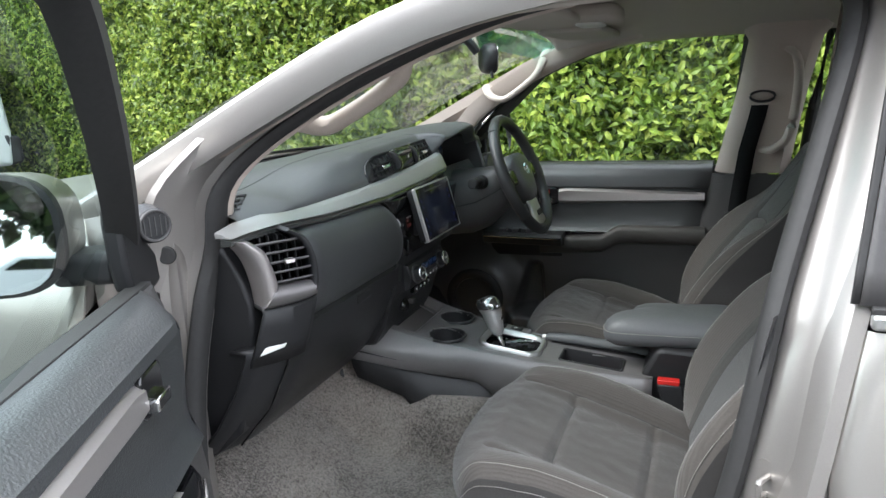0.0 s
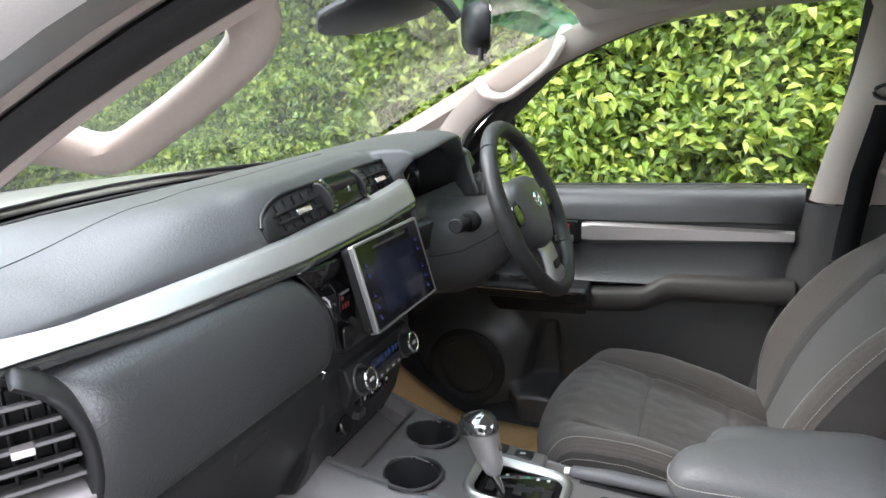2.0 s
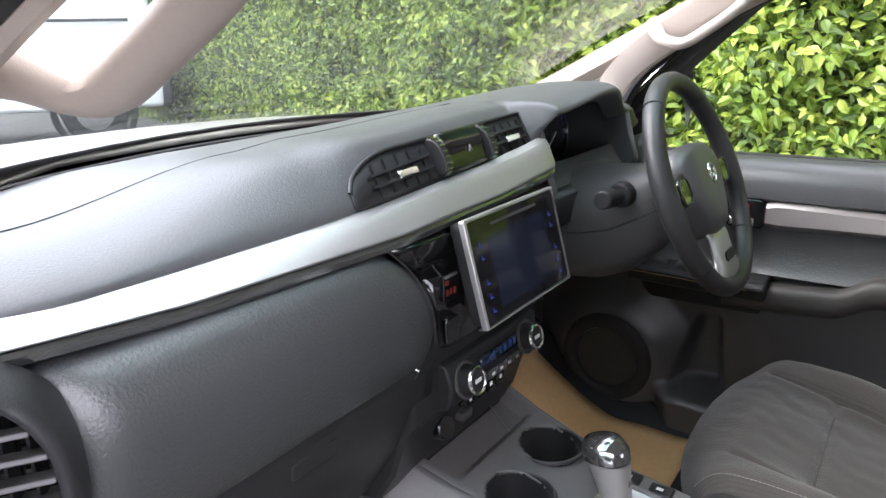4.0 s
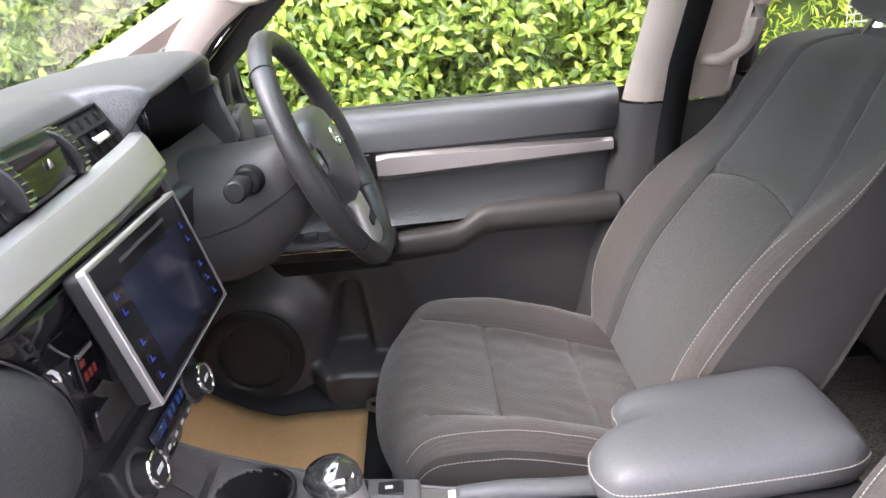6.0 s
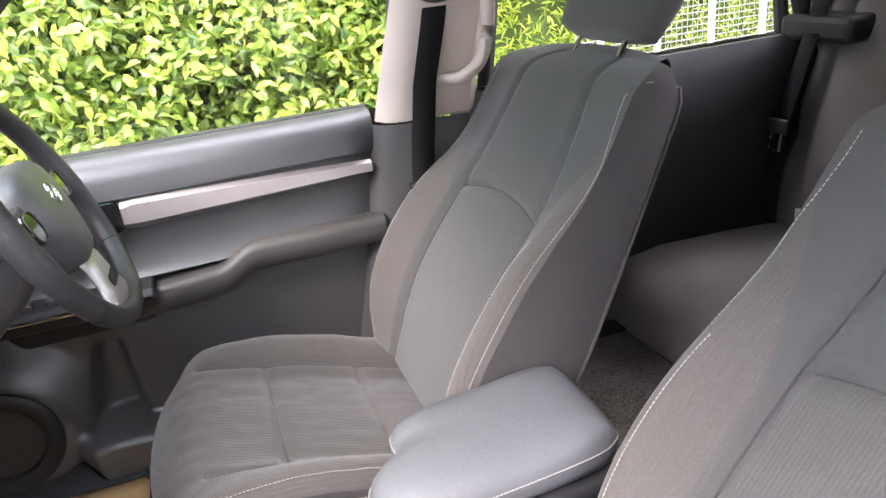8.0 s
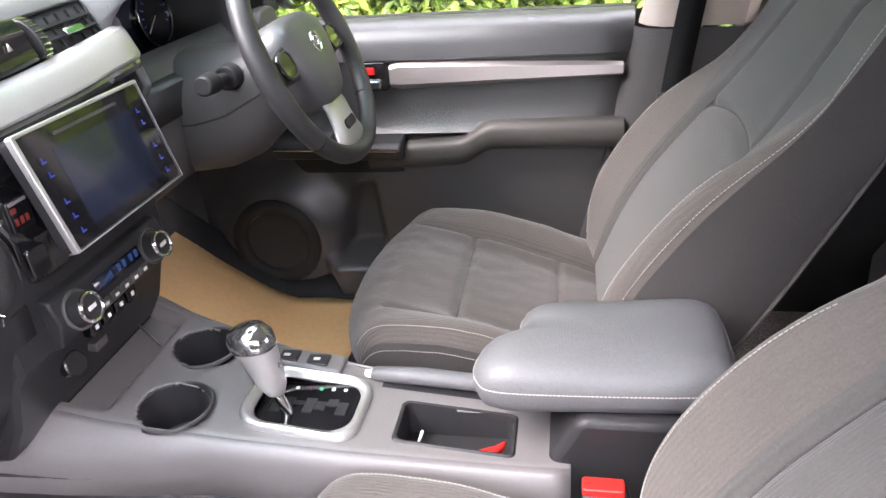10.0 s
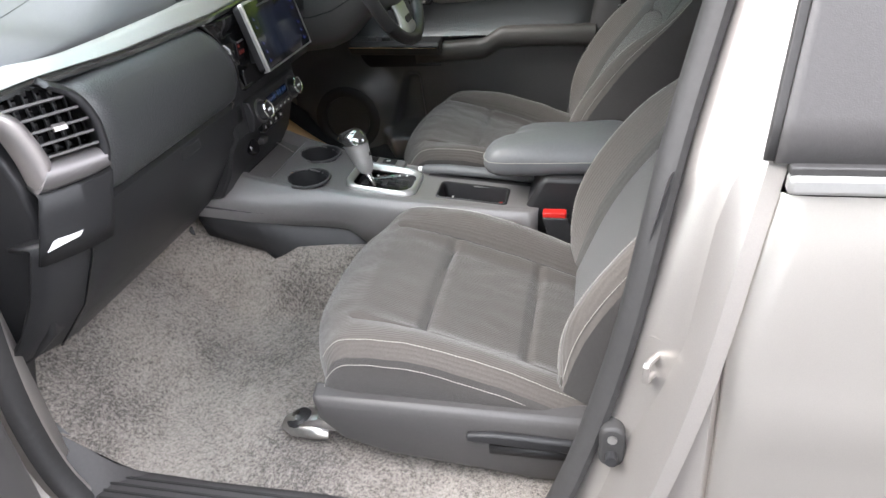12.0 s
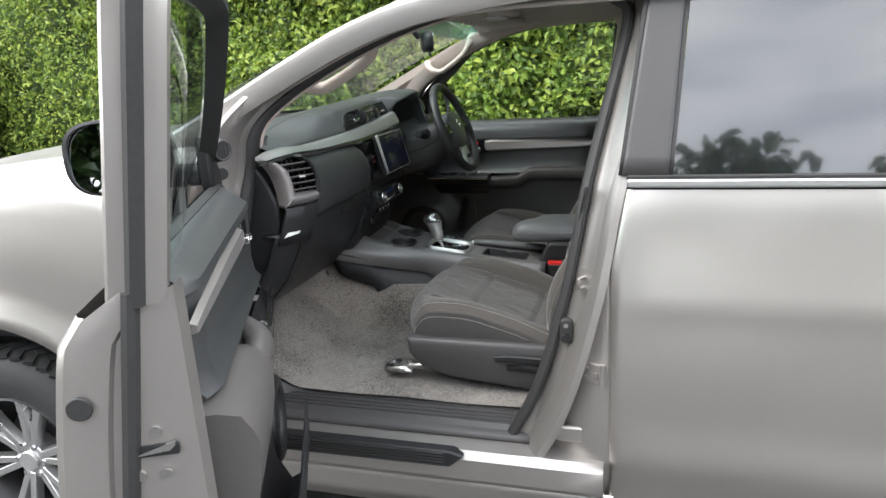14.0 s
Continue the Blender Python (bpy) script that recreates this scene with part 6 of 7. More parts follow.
        grid_part("shoulder", span(0.6, 1.0, 20), span(0.0, 1.0, 34), lambda u, t: front(k * u, top_e(u) + (0.66 - top_e(u)) * t), M_YOKE, s, "plain dark cloth shoulder")
        side = []
        for e in es:
            p = front(k * 1.0, e)
            q = A + UP * e + Vector((0, k * (bw(e) - 0.025), 0)) - FW * (0.115 - 0.04 * (e / 0.66))
            side.append([p.lerp(q, t) + Vector((0, k * 0.012 * math.sin(math.pi * t), 0)) for t in span(0, 1, 6)])
        part("back_side", loft(side, False, False), M_MESHC, s, "black woven backrest side", sharp=70)
        stitches([front(k * 0.985, e) + FW * 0.0008 + Vector((0, k * 0.001, 0)) for e in span(0.02, 0.50, 40)], s)
        stitches([front(k * 0.90, e) + FW * 0.001 for e in span(0.02, 0.36, 34)], s, 0.006, 0.0007)
    part("seam", tube([front(u, 0.37 + 0.02 * (1 - (u / 0.55) ** 2)) + FW * 0.001 for u in span(-0.56, 0.56, 30)], 0.0018, 6), M_MESHC, s)
    for k in (-1, 1):
        part("seam", tube([front(k * (0.60 if e < 0.37 else 0.60 - 0.14 * (e - 0.37) / 0.285), e) + FW * 0.0012 for e in span(0.02, 0.60, 50)], 0.0016, 6), M_MESHC, s)
    rear_ = [[A + UP * e + Vector((0, u * (bw(e) - 0.025), 0)) - FW * (0.115 - 0.04 * (e / 0.66)) for u in span(-1, 1, 12)] for e in es]
    part("back_panel", loft(rear_, False, False), M_CLOTHP, s, "plain cloth back panel", sharp=70)
    cap = []
    for u in span(-1, 1, 24):
        p, q = front(u, 0.66), A + UP * 0.66 + Vector((0, u * (bw(0.66) - 0.025), 0)) - FW * 0.075
        cap.append([p.lerp(q, t) + UP * 0.022 * math.sin(math.pi * t) * (1 - 0.5 * u * u) for t in span(0, 1, 8)])
    part("back_top", loft(cap, False, False), M_CLOTHP, s, sharp=70)
    hr = part("headrest", loft([[A + UP * e + Vector((0, w * (abs(math.cos(t)) ** 0.6) * (1 if math.cos(t) > 0 else -1), 0)) + FW * (-0.035 + d * (abs(math.sin(t)) ** 0.8) * (1 if math.sin(t) > 0 else -1)) for t in [2 * math.pi * k / 28 for k in range(28)]]
                              for e, w, d in ((0.688, 0.09, 0.02), (0.698, 0.122, 0.046), (0.76, 0.134, 0.056), (0.86, 0.124, 0.052), (0.905, 0.10, 0.04), (0.915, 0.06, 0.02))]), M_YOKE, s, "dark cloth headrest", sharp=70)
    for q in (-0.07, 0.07):
        part("headrest_post", tube([A + UP * 0.62 + Vector((0, q, 0)) - FW * 0.03, A + UP * 0.75 + Vector((0, q, 0)) - FW * 0.035], 0.0055, 10), M_CHROME, hr)
    for k in (-1, 1):
        edge = [A + UP * e + Vector((0, k * (bw(e) - 0.022), 0)) - FW * (0.113 - 0.04 * (e / 0.66)) for e in span(0.02, 0.64, 30)]
        # added tube that draws the rim-lit line down the backrest's rear edge
        part("rim_light_edge", tube(edge, 0.0035, 6), M_ARM, s, "thin raised edge standing in for rim light along the back")
        turn = [front(k * 0.985, 0.50), front(k * 0.96, 0.535), front(k * 0.94, 0.57), front(k * 0.935, 0.595)]
        stitches([p + FW * 0.0012 for p in turn] + [front(k * 1.0, 0.62).lerp(edge[-1], t) + Vector((0, k * 0.006, 0)) for t in (0.1, 0.4, 0.7, 0.95)], s)
    part("hinge_cover", disc((-0.10, yc + out * 0.21, 0.855), (0, out, 0), 0.022, 0.02, 16), M_STEEL, s, "bare metal recliner joint")
    s.location.x += fore
    return s


front_seat(-0.365, -1, "passenger", 0.0)
front_seat(0.420, 1, "driver", -0.042)
bk = thing("belt_buckle", (-0.16, -0.145, 0.80), "black seat belt buckle with red release button", "belt buckle")
part("buckle_body", loft([[(x + dx, -0.145 + w * sy, z) for dx, sy in ((-0.028, -1), (0.028, -1), (0.028, 1), (-0.028, 1))] for x, z, w in ((-0.14, 0.80, 0.010), (-0.155, 0.86, 0.012), (-0.165, 0.898, 0.013))]), M_PLASTIC, bk, bevel=0.004)
part("release", prism(rrect(-0.167, -0.145, 0.05, 0.022, 0.004), "z", 0.897, 0.909), M_RED, bk, "red release button", bevel=0.002)

bk.location += Vector((0.005, 0.032, -0.008))

# ---- rear bench ----
bench = thing("rear_bench", (0.85, 0, 0.6), "dark cloth rear bench seat", "car seat")
for yc, hw in ((-0.30, 0.33), (0.36, 0.32)):
    part("bench_cushion", loft([[(x, yc + hw * u, z - 0.03 * max(0, abs(u) - 0.9) * 10) for u in span(-1, 1, 14)] for x, z in ((0.42, 0.72), (0.415, 0.82), (0.44, 0.87), (0.55, 0.885), (0.75, 0.875), (0.92, 0.86))], False, False), M_BENCH, bench, "dark cloth bench cushion", sharp=70)
    part("bench_back", loft([[(0.90 + 0.16 * t - 0.02 * math.sin(math.pi * t) + 0.02 * (u * u) - 0.012 * groove((abs(u) - 0.66) * 0.3, 0.01, 1.0), yc + hw * u, 0.86 + 0.60 * t - 0.02 * abs(u) ** 6) for u in span(-1, 1, 24)] for t in span(0, 1, 20)], False, False), M_BENCH, bench, "dark cloth bench back", sharp=70)
    hd = part("bench_headrest", loft([[(1.07 + 0.045 * math.sin(t) + 0.1 * (z - 1.45), yc + w * math.cos(t), z) for t in [2 * math.pi * k / 20 for k in range(20)]] for z, w in ((1.47, 0.08), (1.485, 0.125), (1.56, 0.13), (1.6, 0.10), (1.61, 0.05))]), M_BENCH, bench, "dark cloth bench headrest", sharp=70)
part("bench_base", box((0.46, -0.66, 0.66), (0.9, 0.66, 0.74)), M_PLASTIC, bench, bevel=0.02)
part("child_anchor_tag", box((0.884, 0.548, 0.90), (0.890, 0.56, 0.925)), M_WHITE, bench, "small white anchor tag")

# ---- front doors ----
SWING = radians(65)
DS, DN = Vector((math.cos(SWING), -math.sin(SWING), 0)), Vector((math.sin(SWING), math.cos(SWING), 0))


def open_door(s, n, z):
    return Vector((-1.04, -0.79, z)) + DS * s + DN * n


def shut_door(s, n, z):
    eye = Vector((-0.35, -0.75, 1.56))
    return eye + (Vector((-1.04 + s, 0.79 - n, z)) - eye) * 1.05


def skin_n(z):
    return side_y(z) + 0.79 + 0.055 * max(0, (z - 1.26) / 0.07) ** 2


def frame_n(z, s=1.0):
    """How far the window frame stands in from the hinge line, by height and length."""
    t = max(0.0, min(1.0, (s - 0.1) / 0.7))
    front = -0.022 + 0.35 * (z - 1.35)
    return front + (0.082 + 0.168 * (z - 1.34) - front) * t


FRAME_LINE = [(0.060, 1.34), (0.135, 1.408), (0.243, 1.50), (0.36, 1.60), (0.468, 1.690), (0.54, 1.727), (0.66, 1.742), (0.84, 1.745), (0.99, 1.744), (1.065, 1.728), (1.088, 1.69), (1.080, 1.50), (1.070, 1.31)]


def front_door(P, at, label, lit):
    d = thing("front_door", at, label, "car door", "front doors")
    # outer skin and edge faces
    rows = []
    for j in range(19):
        z = 0.50 + 0.80 * j / 18
        rear = 1.072 - 0.05 * max(0, (0.85 - z) / 0.35) ** 1.5
        rows.append([P(s, skin_n(z) + o, z) for s, o in [(0.0, 0.03), (0.006, 0.004), (0.02, 0.0)] + [(0.06 + (rear - 0.08) * i / 12, -0.004) for i in range(13)] + [(rear - 0.006, 0.002), (rear, 0.012)]])
    part("door_skin", loft(rows, False, False), M_PAINT, d, "silver outer door skin")
    edge, seal = [], []
    for j in range(25):
        z = 0.50 + 0.83 * j / 24
        rear = 1.072 - 0.05 * max(0, (0.85 - z) / 0.35) ** 1.5
        o = skin_n(z)
        w = 0.155 - 0.012 * max(0, z - 1.05) / 0.28
        edge.append([P(rear, o + 0.012, z), P(rear + 0.004, o + 0.03, z), P(rear + 0.002, min(0.12, o + 0.07), z), P(rear - 0.004, min(0.125, o + 0.075), z), P(rear - 0.004, 0.5 * (o + 0.09) + 0.07, z), P(rear - 0.012, max(0.15, 0.158), z), P(rear - 0.05, 0.162, z)])
        seal.append([P(rear + a, 0.046 + 0.16 * (z - 1.03) + b, z) for a, b in ((-0.006, 0.0), (0.008, 0.004), (0.013, 0.013), (0.008, 0.022), (-0.006, 0.026))])
    part("door_edge", loft(edge, False, False), M_SHADEDPAINT, d, "silver painted rear edge of the door")
    part("edge_seal", loft(seal), M_RUBBER, d, "dark rubber seal along the door edge")
    part("door_front_edge", loft([[P(0.0, skin_n(z) + 0.03, z), P(0.012, 0.02, z), P(0.07, 0.05, z), P(0.13, 0.075, z), P(0.16, 0.10, z)] for z in span(0.5, 1.3, 8)], False, False), M_SHADEDPAINT, d)
    part("door_underside", loft([[P(s, n, 0.50) for n in (-0.01, 0.14)] for s in span(0.0, 1.02, 6)], False, False), M_SHADEDPAINT, d, solid=0.004)
    part("edge_plug", disc(P(1.076, skin_n(1.178) + 0.035, 1.178), P(1, 0, 0) - P(0, 0, 0), 0.017, 0.006, 20), M_RUBBER, d, "round black rubber plug", bevel=0.002)
    latch = part("door_latch", loft([[P(1.073, skin_n(1.1) + n, z) for n, z in rrect(0.125, 1.10, 0.075, 0.016, 0.004)], [P(1.067, skin_n(1.1) + n, z) for n, z in rrect(0.125, 1.10, 0.075, 0.016, 0.004)]]), M_PLASTIC, d, "dark door latch slot")
    part("latch_claw", loft([[P(1.0745, skin_n(1.1) + n, z) for n, z in ((0.10, 1.094), (0.15, 1.099), (0.158, 1.106), (0.158, 1.112))], [P(1.069, skin_n(1.1) + n, z) for n, z in ((0.10, 1.094), (0.15, 1.099), (0.158, 1.106), (0.158, 1.112))]]), M_STEEL, latch)
    for n, z in ((0.135, 1.128), (0.105, 1.063), (0.14, 1.062)):
        part("latch_screw", disc(P(1.068, skin_n(1.1) + n, z), P(1, 0, 0) - P(0, 0, 0), 0.0075, 0.004, 14), M_STEEL, d)
    # window frame
    fr, rub = [], []
    line = smooth_line([Vector((a, b, 0)) for a, b in FRAME_LINE], 5)
    mid = Vector((0.6, 1.45, 0))
    for i, p in enumerate(line):
        a, b = line[max(0, i - 1)], line[min(len(line) - 1, i + 1)]
        t = (b - a).normalized()
        q = Vector((t.y, -t.x, 0))
        if q.dot(p - mid) > 0:
            q = -q
        o = frame_n(p.y, p.x)
        f = lambda inn, n: P(p.x + q.x * inn, o + n, p.y + q.y * inn)
        k = max(0.0, min(1.0, (p.x - 0.45) / 0.3)) if p.y > 1.3 else 1.0
        g = 0.042 * (1 - k)
        fr.append([f(0.0, g), f(0.008, g - 0.006 * k), f(0.030, g - 0.004 * k), f(0.032, 0.5 * g + 0.02), f(0.032, 0.06), f(0.024, 0.072), f(0.006, 0.072), f(-0.004 * k, 0.05)])
        rub.append([f(-0.004, 0.022 + 0.6 * g), f(-0.004 - 0.008 * k, 0.03 + 0.5 * g), f(-0.003 - 0.007 * k, 0.044 + 0.2 * g), f(0.0, 0.05 + 0.1 * g), f(0.004, 0.03 + 0.5 * g)])
    cut = next(i for i, p in enumerate(line) if p.x > 0.6)
    part("window_frame", loft(fr[cut:]), M_SHADEDPAINT, d, "silver painted window frame")
    part("front_frame", loft(fr[:cut + 1]), M_PLASTIC, d, "black front bar of the window frame")
    part("frame_seal", loft(rub), M_RUBBER, d, "dark rubber frame seal")
    run = []
    for i, p in enumerate(line):
        a, b = line[max(0, i - 1)], line[min(len(line) - 1, i + 1)]
        t = (b - a).normalized()
        q = Vector((t.y, -t.x, 0))
        if q.dot(p - mid) > 0:
            q = -q
        o = frame_n(p.y, p.x)
        run.append([P(p.x + q.x * k, o + n, p.y + q.y * k) for k, n in ((0.028, 0.03), (0.040, 0.03), (0.042, 0.05), (0.03, 0.074), (0.012, 0.0755), (0.012, 0.07))])
    last = next(i for i, p in enumerate(line) if p.x > 1.0)
    part("glass_run", loft(run[:last]), M_RUBBER, d, "black glass channel")
    part("rear_glass_run", loft([[P(1.088 - 0.03 - 0.06 * max(0, 1.69 - z) * 0.3 - k, frame_n(z) + n, z) for k, n in ((0.0, 0.03), (0.012, 0.03), (0.012, 0.05), (0.0, 0.055))] for z in span(1.31, 1.70, 6)]), M_RUBBER, d, "black rear glass channel")
    if P is shut_door:
        post = [[P(s, frame_n(z) + n, z) for s, n in ((s0, 0.03), (s0 - 0.004, 0.06), (s0 + 0.012, 0.073), (s0 + 0.03, 0.074), (s0 + 0.034, 0.03))] for z, s0 in ((1.30, 0.975), (1.45, 0.995), (1.58, 1.01), (1.70, 1.02))]
        part("rear_frame_cover", loft(post), M_RUBBER, d, "black inner cover of the rear frame post")
    pane = part("door_glass", loft([[P(s0 + (s1 - s0) * i / 10, frame_n(z, s0 + (s1 - s0) * i / 10) + 0.034, z) for i in range(11)] for z, s0, s1 in ((1.29, 0.10, 1.045), (1.40, 0.14, 1.047), (1.48, 0.22, 1.048), (1.56, 0.33, 1.05), (1.62, 0.42, 1.05), (1.67, 0.50, 1.05), (1.715, 0.60, 1.05))], False, False), lit, d, "tinted door glass")
    pane.visible_shadow = False
    # mirror sail with tweeter
    part("sail", loft([[P(s, n, z) for s, z in ((0.055, 1.295), (0.12, 1.285), (0.18, 1.31), (0.192, 1.35), (0.196, 1.42), (0.19, 1.445), (0.14, 1.41), (0.062, 1.345))] for n in (0.04, 0.07)]), M_PLASTIC, d, "black mirror sail", bevel=0.008)
    tw = part("tweeter", disc(P(0.085, 0.066, 1.398), P(0.72, 0.69, 0) - P(0, 0, 0), 0.034, 0.036, 28, 0.027), M_PLASTIC, d, "round black tweeter", bevel=0.004)
    part("tweeter_ring", ring(P(0.085 + 0.72 * 0.0365, 0.066 + 0.69 * 0.0365, 1.398), P(0.72, 0.69, 0) - P(0, 0, 0), 0.0245, 0.0028, 28), M_GREYPL, tw)
    for k in range(5):
        q = -0.018 + 0.009 * k
        part("grille_bar", tube([P(0.085 + 0.72 * 0.0365 - 0.69 * q, 0.066 + 0.69 * 0.0365 + 0.72 * q, 1.398 + e * 0.016) for e in (-1, 1)], 0.0015, 5), M_GREYPL, tw)
    # inner trim: belt, upper pad, recess, armrest, pocket
    up = 0.03 if P is open_door else 0.0
    def trim(name, prof, s0, s1, material, label="", n=30, front=0.0, rise=0.0):
        rows = []
        for i in range(n + 1):
            t = i / n
            e = min(1, t * (s1 - s0) / 0.09, 0.5 + (1 - t) * (s1 - s0) / 0.1)
            e = math.sqrt(max(0.0, e)) if front else 1
            rows.append([P(s0 + (min(s1, 0.945 - 0.13 * max(0, 1.3 - z)) - s0) * t, 0.085 + (nn - 0.085) * (0.12 + 0.88 * e), z) for nn, z in prof])
        return part(name, loft(rows, False, False), material, d, label, sharp=50)
    part("belt_seal", loft([[P(s, n, z) for n, z in ((0.045, 1.305), (0.058, 1.318), (0.085, 1.318), (0.09, 1.305))] for s in span(0.15, 0.95, 20)]), M_RUBBER, d, "black window belt seal")
    trim("upper_pad", [(0.07, 1.312), (0.095, 1.318), (0.13, 1.312), (0.150, 1.295), (0.158, 1.275 + 0.5 * up), (0.160, 1.245 + up), (0.150, 1.238 + up)], 0.20, 1.055, M_LID if P is open_door else M_DASH, "dark grained upper door pad", front=1)
    trim("recess_panel", [(0.152, 1.24 + up), (0.150, 1.20), (0.146, 1.15), (0.152, 1.11), (0.165, 1.095)], 0.17, 1.05, M_LID, "black door recess", front=1)
    if P is shut_door:
        rows = []
        for i in range(41):
            s = 0.40 + 0.53 * i / 40
            k = max(0.0, min(1.0, (s - 0.60) / 0.075))
            zt = 1.074 + 0.012 * min(1, (s - 0.40) / 0.2) + 0.034 * k * k * (3 - 2 * k)
            e = math.sqrt(min(1.0, (s - 0.395) / 0.10))
            rows.append([P(s, 0.15 + (n - 0.15) * e, zt + dz) for n, dz in ((0.140, -0.003), (0.162, 0.0), (0.177, -0.001), (0.186, -0.006), (0.190, -0.015), (0.190, -0.032), (0.186, -0.046), (0.176, -0.056), (0.160, -0.062), (0.135, -0.064))])
        part("arm_ledge", loft(rows, False, False), M_ARM, d, "grey door armrest", sharp=70)
    if P is shut_door:
        def mould(s, z):
            """The lower door moulding: a pod round the speaker, a bottle recess, and the pocket's bulging wall."""
            r = math.hypot(s - 0.165, z - 0.845)
            ease = lambda t: max(0.0, min(1.0, t)) ** 2 * (3 - 2 * max(0.0, min(1.0, t)))
            n = 0.136 + 0.046 * ease((0.20 - r) / 0.10) - 0.03 * ease((0.086 - r) / 0.012)
            pocket = ease((s - 0.27) / 0.05) * ease((0.815 + 0.01 * math.sin(9 * s) - z) / 0.03)
            n += 0.066 * pocket * ease((z - 0.56) / 0.10)
            t = max(0.0, min(1.0, (0.985 - z) / 0.17))
            lo, hi = 0.350 - 0.045 * t, 0.405 + 0.012 * t
            hole = ease((s - lo) / 0.02) * ease((hi - s) / 0.02) * ease((0.985 - z) / 0.03) * ease((z - 0.80) / 0.02)
            return P(s, n - 0.045 * hole, z)
        grid = [[mould(s, z) for s in span(-0.02, 0.90, 150)] for z in span(0.57, 1.085, 100)]
        part("lower_panel", loft(grid, False, False), M_MOULD, d, "black moulded lower door panel with bottle pocket", sharp=75)
    else:
        # grey in place of black plastic: outdoor light on the open door as colour
        trim("lower_panel", [(0.15, 1.10), (0.158, 1.03), (0.160, 0.98), (0.158, 0.85), (0.156, 0.72), (0.15, 0.60), (0.12, 0.555)], 0.15, 1.045, M_GREYPL, "dark lower door panel", front=1)
    # the open door's copy is lighter, daylight on the trim put into its colour
    trim("front_panel", [(0.075, 1.315), (0.10, 1.312), (0.125, 1.285), (0.14, 1.22), (0.142, 1.10), (0.142, 1.0)], 0.15, 0.50, M_GREYPL if P is open_door else M_PLASTIC, "black front part of the door trim", front=1)
    part("silver_strip", loft([[P(s, 0.152 + 0.012 * b, zc + (h * k)) for k, b in ((1, 0.0), (0.6, 0.9), (-0.6, 1.0), (-1, 0.0))] for s, zc, h in (((0.43, 1.243, 0.020), (0.46, 1.244, 0.026), (0.7, 1.243, 0.020), (0.9, 1.240, 0.013), (0.985, 1.238, 0.009)) if P is open_door else ((0.468, 1.213, 0.024), (0.49, 1.214, 0.029), (0.7, 1.214, 0.021), (0.85, 1.214, 0.016), (0.925, 1.214, 0.013)))]), M_PINKSAT, d, "satin silver door strip")
    hd = part("handle_recess", loft([[P(s, n, z) for s, z in rrect(0.43 - up, 1.213 + up, 0.07, 0.058, 0.01)] for n in (0.14, 0.160)]), M_GLOSS, d, "black inner handle recess", bevel=0.003)
    part("door_handle", loft([[P(s, n, z) for n, z in ((0.158, 1.205 + up), (0.172, 1.207 + up), (0.172, 1.19 + up), (0.158, 1.188 + up))] for s in (0.402 - up, 0.45 - up)]), M_CHROME, hd, "chrome inner door handle", bevel=0.003)
    if P is shut_door:
        part("lock_tab", loft([[P(s, n, z) for n, z in ((0.158, 1.232), (0.166, 1.232), (0.166, 1.218), (0.158, 1.218))] for s in (0.415, 0.438)]), M_RED, hd, "red lock tab", bevel=0.001)
    if P is open_door:
        plan = [(0.25, 0.105), (0.262, 0.125), (0.29, 0.152), (0.335, 0.182), (0.385, 0.198), (0.45, 0.205), (0.57, 0.208), (0.56, 0.15), (0.52, 0.12), (0.45, 0.10)]
        swp = part("switch_panel", loft([[P(s, n, z) for s, n in plan] for z in (1.03, 1.086)]), M_GLOSS, d, "gloss black window switch panel", bevel=0.007, seg=3)
        part("panel_edge", tube([P(0.34, 0.187, 1.079), P(0.385, 0.201, 1.078), P(0.45, 0.208, 1.076), P(0.565, 0.2105, 1.072)], 0.0026, 6), M_CHROME, swp, "chrome edge")
        part("panel_side", loft([[P(0.25 + 0.0 * q, 0.10, 1.03), P(0.30, 0.16, 1.03), P(0.40, 0.202, 1.03), P(0.60, 0.212, 1.03), P(0.60, 0.10, 1.03)] if q == 0 else [P(0.30, 0.12, 0.93), P(0.34, 0.15, 0.93), P(0.42, 0.172, 0.93), P(0.60, 0.178, 0.93), P(0.60, 0.10, 0.93)] for q in (0, 1)]), M_PLASTIC, d, "dark underside of the armrest")
    else:
        swp = part("switch_panel", loft([[P(s, n, z + 0.02 * (0.5 - s)) for n, z in ((0.15, 1.086), (0.16, 1.094), (0.215, 1.090), (0.226, 1.078), (0.21, 1.05), (0.15, 1.05))] for s in (0.215, 0.24, 0.46, 0.49)]), M_PLASTIC, d, "black window switch panel", bevel=0.005)
        part("panel_edge", tube([P(0.22, 0.2275, 1.084), P(0.485, 0.2275, 1.0785)], 0.0028, 6), M_CHROME, swp, "chrome edge")
    for k in range(1 if P is open_door else 4):
        s, dn, dz = (0.39, 0.03, 0.021) if P is open_door else (0.27 + 0.045 * k, 0.0, 0.01)
        lo = 0.007 if P is open_door else 0.0
        part("window_switch", loft([[P(s + u, n, z) for n, z in ((0.178 - dn, 1.104 - dz), (0.182 - dn, 1.116 - dz - lo), (0.202 - dn, 1.114 - dz - lo), (0.206 - dn, 1.100 - dz))] for u in ((-0.012, 0.030) if P is open_door else (0.0, 0.026))]), M_PINKSAT if P is open_door else M_GREYPL, swp, "window switch", bevel=0.002)
    # pull grip and the armrest body behind it
    if P is open_door:
        grip = smooth_line([P(0.475, 0.118, 1.055), P(0.51, 0.140, 1.062), P(0.555, 0.168, 1.062), P(0.595, 0.188, 1.058), P(0.64, 0.193, 1.054), P(0.70, 0.185, 1.045)], 5)
